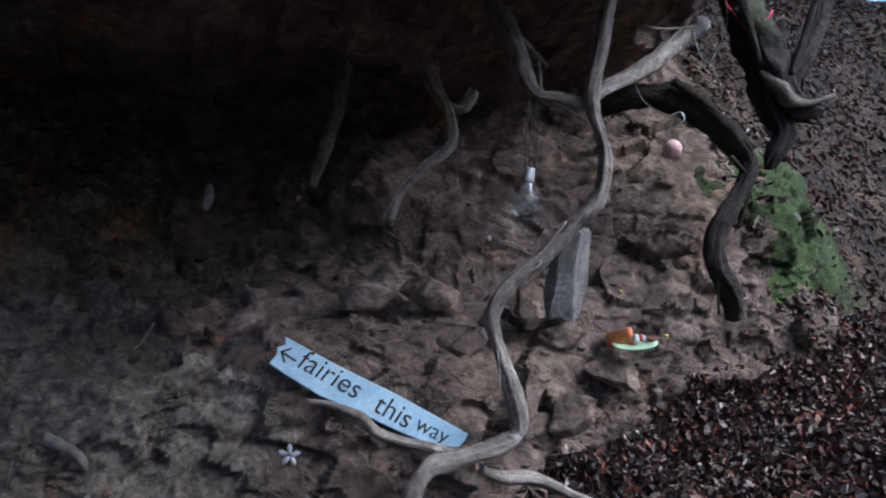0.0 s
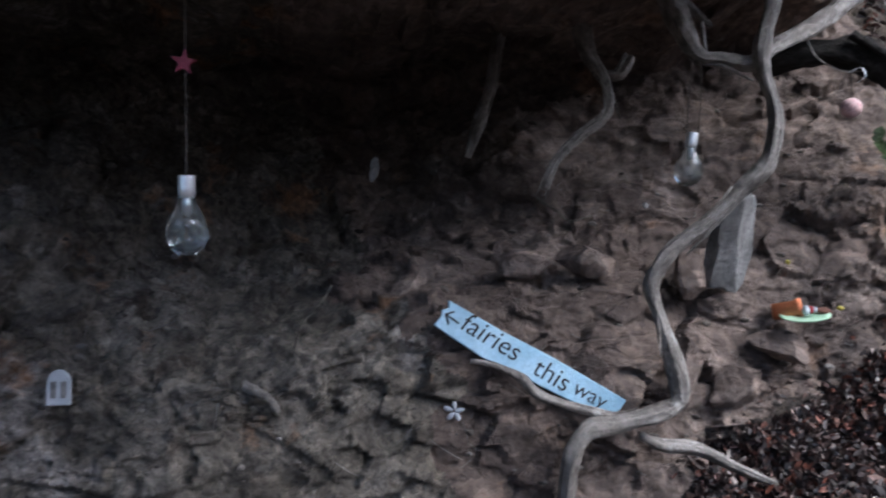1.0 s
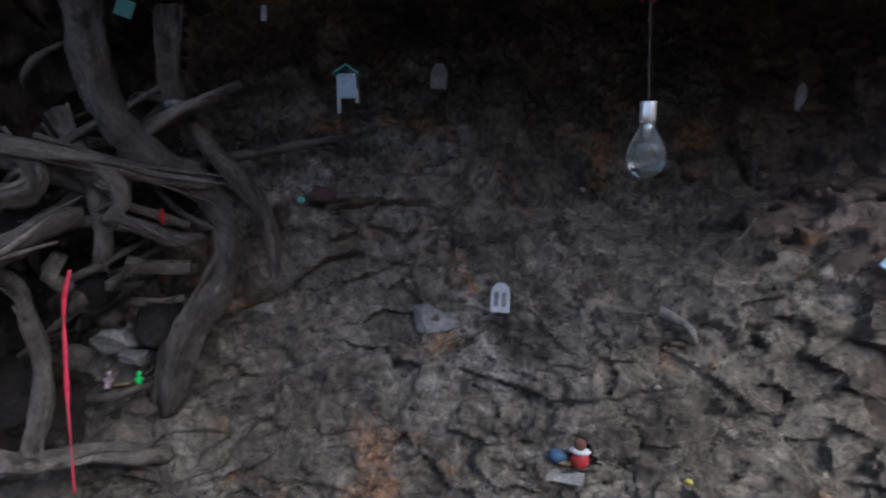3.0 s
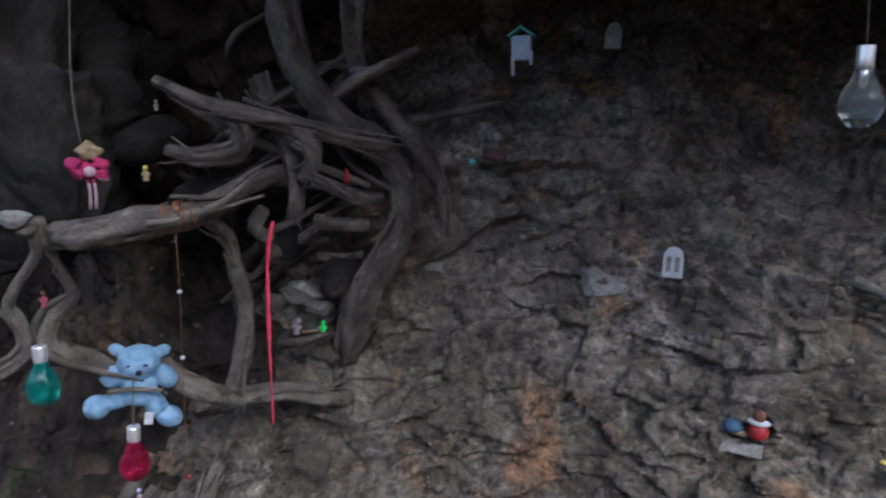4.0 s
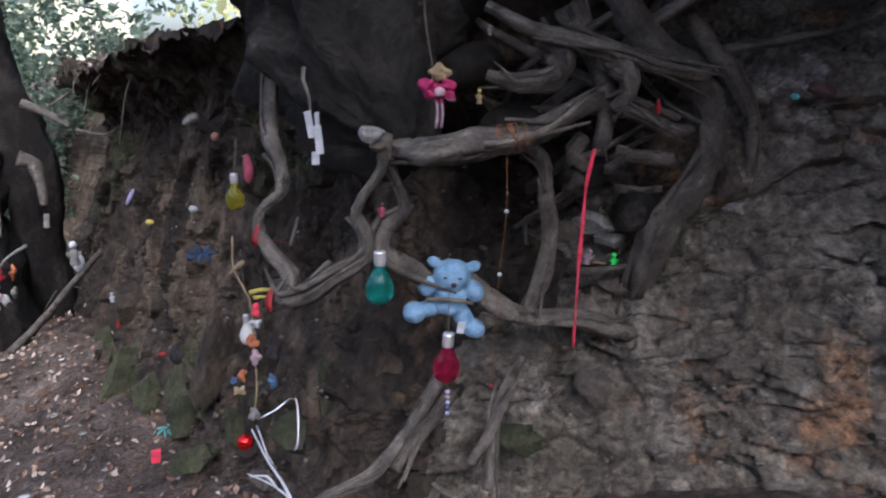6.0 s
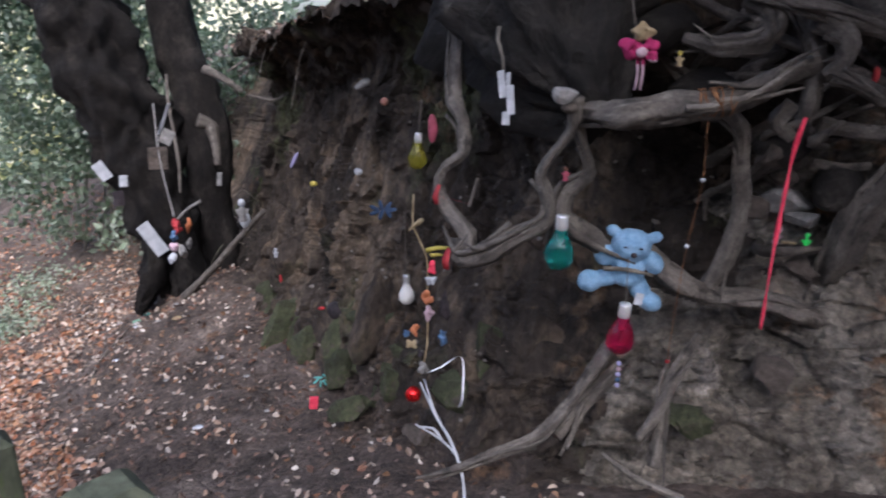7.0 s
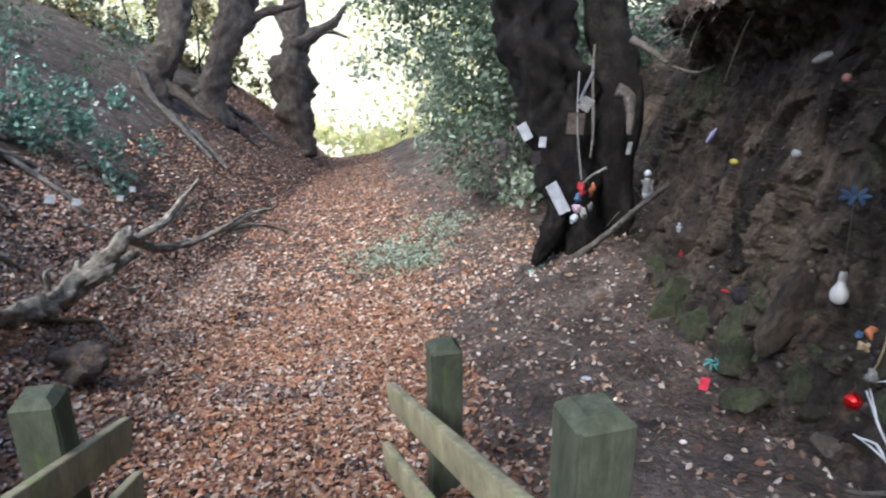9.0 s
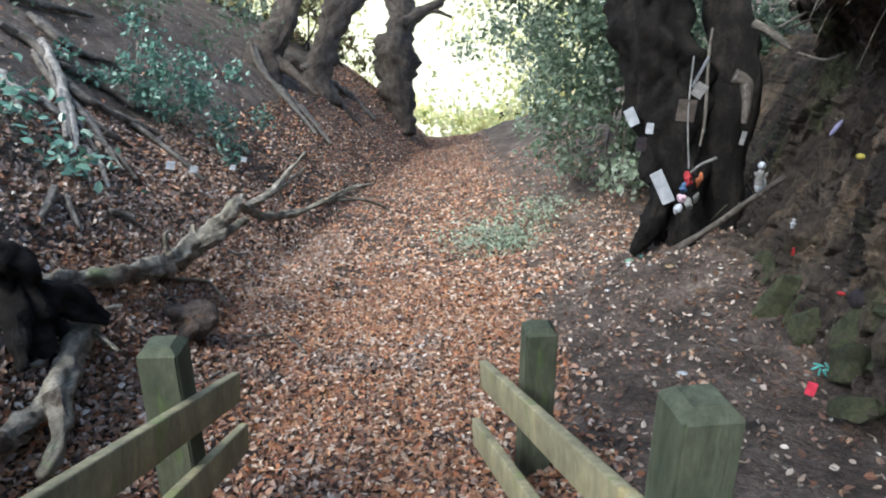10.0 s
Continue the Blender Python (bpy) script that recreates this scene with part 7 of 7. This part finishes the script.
# ---- scattered bits on the trodden soil ----
LIMEGLASS = plain("pale_green_glass", (0.25, 0.42, 0.30), 0.15, 0, 0.3, 1.4)
for s_, c_, w_, m_, lab in (
    (5.50, 0.74, 0.040, LIMEGLASS, "pale green glass bottle end lying on the trodden soil"),
    (5.52, 0.82, 0.030, TEAL, "teal plastic trinket lying on the trodden soil"),
    (5.86, 0.71, 0.026, PAPER, "white card scrap lying on the trodden soil"),
    (5.37, 0.69, 0.024, PAPER, "white card scrap lying on the trodden soil"),
    (5.44, 0.72, 0.022, SILVER, "pale blue foil scrap lying on the trodden soil"),
    (5.58, 0.89, 0.026, PAPER, "white card scrap lying on the trodden soil"),
    (5.02, 0.87, 0.036, STRAW, "pale wood chip lying on the trodden soil"),
    (5.34, 0.96, 0.030, PALESTONE, "pale stone lying on the trodden soil"),
    (5.22, 0.80, 0.020, PALESTONE, "pale pebble lying on the trodden soil"),
    (5.12, 0.49, 0.022, SILVER, "pale blue-white pebble lying on the trodden soil"),
    (3.66, 0.51, 0.026, PAPER, "large white leaf-shaped card lying on the trodden soil"),
    (4.42, 0.91, 0.030, PALESTONE, "pale stone lying on the trodden soil"),
    (3.58, 0.83, 0.020, PALESTONE, "pale pebble lying on the trodden soil"),
    (4.48, 0.61, 0.018, PALESTONE, "pale pebble lying on the trodden soil"),
    (4.02, 0.91, 0.020, PALESTONE, "pale pebble lying on the trodden soil"),
):
    hit = settle(s_, c_)[0]
    ball("soil_scrap", hit + Vector((0, 0, w_ * 0.2)), w_, m_, lab, "scrap", (1.0, 0.7, 0.35), 0.35, "scraps on the soil")
for p_, w_ in (((-3.884, -5.671, 0.042), 0.07), ((-4.168, -5.744, -0.062), 0.06), ((-4.618, -5.760, -0.145), 0.05), ((-4.903, -5.907, -0.146), 0.05)):
    tag("white_card", p_, w_, w_, PAPER, "small white card pinned to the leafy bank", "card", 15, 0.01, group="white cards")
# low pale plants and ivy beside the path
for (s_, c_), n_, lab in (((8.36, 0.12), 800, "low pale-leaved ground plant beside the lane"), ((8.64, -0.13), 420, "low pale-leaved ground plant beside the lane"), ((9.25, 0.65), 520, "low pale-leaved ground plant beside the lane"), ((16.28, 3.38), 260, "small green plant at the bank foot"), ((21.81, 4.22), 260, "small green plant at the bank foot")):
    hit = settle(s_, c_)[0]
    th = empty("ground_plant", hit, lab, "plant", "low ground plants")
    p_ = rng.normal(0, 1, (n_, 3)) * np.array((0.32, 0.32, 0.06)) + np.array((0, 0, 0.12))
    leaf_object("foliage", p_, rng.uniform(0.03, 0.065, n_), 31, PALELEAF, th, 0.5)
for (s_, c_), up in ((((-2.794, -5.265, 0.124))[:2], 0), (((-2.694, -5.684, 0.457))[:2], 0)):
    place = Vector((s_, c_, 0))
    hit = settle(place.dot(LANE), place.dot(SIDE))[0]
    th = empty("bank_fern", hit, "small green plant growing on the leafy bank", "plant", "bank plants")
    p_ = rng.normal(0, 1, (90, 3)) * np.array((0.16, 0.16, 0.1)) + np.array((0, 0, 0.12))
    leaf_object("foliage", p_, rng.uniform(0.05, 0.10, 90), 32, BLUELEAF, th, 0.5)
patch = np.array([(2.54, 1.59), (2.52, 1.44), (2.37, 1.51)])
litter("leaf_litter", "dead brown leaves caught between the roots", 900, patch[:, 0].min() - 0.25, patch[:, 0].max() + 0.2, patch[:, 1].min() - 0.05, patch[:, 1].max() + 0.3, 0.04, GREYLITTER, 30, 0.3, lambda a, b, r: patchy(a, b, r, 0.6))
# broken sticks lying on the leaves
def ground_stick(route, r, mat, label):
    pts = [settle(s_, c_)[0] + Vector((0, 0, r + 0.006 * (i % 2))) for i, (s_, c_) in enumerate(route)]
    return twig(pts, r, mat, label, "stick")


for route, r_, m_ in (((((4.56, -1.98)), ((4.69, -1.85)), ((4.88, -1.74)), ((4.63, -1.56))), 0.016, DARKROOT),
                      ((((6.19, -2.72)), ((6.28, -2.53)), ((6.81, -2.49))), 0.022, DEADWOOD),
                      ((((5.08, -1.57)), ((5.36, -1.45)), ((5.22, -1.22))), 0.007, DARKROOT),
                      ((((3.58, -1.91)), ((4.03, -1.87)), ((4.23, -1.70))), 0.008, DEADWOOD),
                      ((((4.43, -2.39)), ((4.73, -2.29)), ((4.96, -2.20))), 0.014, DARKROOT),
                      ((((6.99, -0.80)), ((7.34, -0.57)), ((7.20, -0.28))), 0.009, DARKROOT),
                      ((((5.12, 0.34)), ((5.29, 0.41)), ((5.38, 0.55)), ((5.45, 0.69))), 0.010, DARKROOT)):
    ground_stick(route, r_, m_, "broken stick lying on fallen leaves")
# the torn root plate and the soil mound by the far handrail
def mound(name, s_, c_, size, mat, label, category, sink=0.3):
    hit = settle(s_, c_)[0]
    bm = blob(bmesh.new(), (0, 0, 0), size, (0, 0, 30), 0.0, 1.0, 5)
    for v in bm.verts:
        v.co *= 1 + 0.55 * noise.noise(v.co * 3.2 + hit) + 0.3 * noise.noise(v.co * 8 + hit) + 0.14 * noise.noise(v.co * 21)
    ob = mesh_object(name, bm, mat)
    ob.location = hit + Vector((0, 0, size[2] * (1 - 2 * sink)))
    return tagged(ob, label, category)


hit = settle(3.26, -2.42)[0]
stump = empty("rotten_stump", hit, "dark rotten stump standing beside a fallen branch", "stump")
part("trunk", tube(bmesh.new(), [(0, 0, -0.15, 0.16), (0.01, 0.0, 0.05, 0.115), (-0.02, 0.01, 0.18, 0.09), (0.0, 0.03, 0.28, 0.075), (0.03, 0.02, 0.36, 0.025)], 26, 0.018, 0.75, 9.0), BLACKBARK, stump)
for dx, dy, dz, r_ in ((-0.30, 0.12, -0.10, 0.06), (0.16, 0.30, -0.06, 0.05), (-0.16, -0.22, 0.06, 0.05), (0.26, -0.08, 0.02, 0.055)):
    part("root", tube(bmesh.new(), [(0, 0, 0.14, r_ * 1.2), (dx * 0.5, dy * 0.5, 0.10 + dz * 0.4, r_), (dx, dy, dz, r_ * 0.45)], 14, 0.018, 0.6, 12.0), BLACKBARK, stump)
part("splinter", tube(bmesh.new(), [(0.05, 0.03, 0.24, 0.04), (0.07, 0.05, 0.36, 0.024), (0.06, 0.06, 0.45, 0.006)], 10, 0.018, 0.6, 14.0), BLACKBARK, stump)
mound("soil_mound", 4.33, -2.19, (0.22, 0.17, 0.12), SOIL, "mound of bare brown soil beside the handrail", "mound")
# loose stones broken from the bank
rg = np.random.default_rng(41)
v_all, f_all, n0 = [], [], 0
for k in range(700):
    a = rg.uniform(-2.2, 4.5)
    b = float(np.interp(a, ST, BANK_C[0])) + rg.uniform(-0.25, 0.35)
    z_top = float(np.interp(a, ST, BANK_Z[0])) + rg.uniform(0.2, 1.6)
    hit = hills[1].ray_cast(at(a, b - 1.2, z_top), SIDE)
    if not hit[0]:
        continue
    r = rg.uniform(0.003, 0.013) * rg.uniform(0.5, 1.4)
    bm = bmesh.new()
    bmesh.ops.create_icosphere(bm, subdivisions=1, radius=r)
    vs_ = [tuple(hit[0] + Vector((v.co.x * 1.4, v.co.y, v.co.z * 0.8)) * rg.uniform(0.7, 1.25)) for v in bm.verts]
    bm.verts.index_update()
    f_all += [[n0 + v.index for v in f.verts] for f in bm.faces]
    v_all += vs_
    n0 += len(vs_)
    bm.free()
tagged(data_object("loose_stones", v_all, f_all, CHIPS), "small loose stone chips on the earth bank", "stones", kind="stuff")
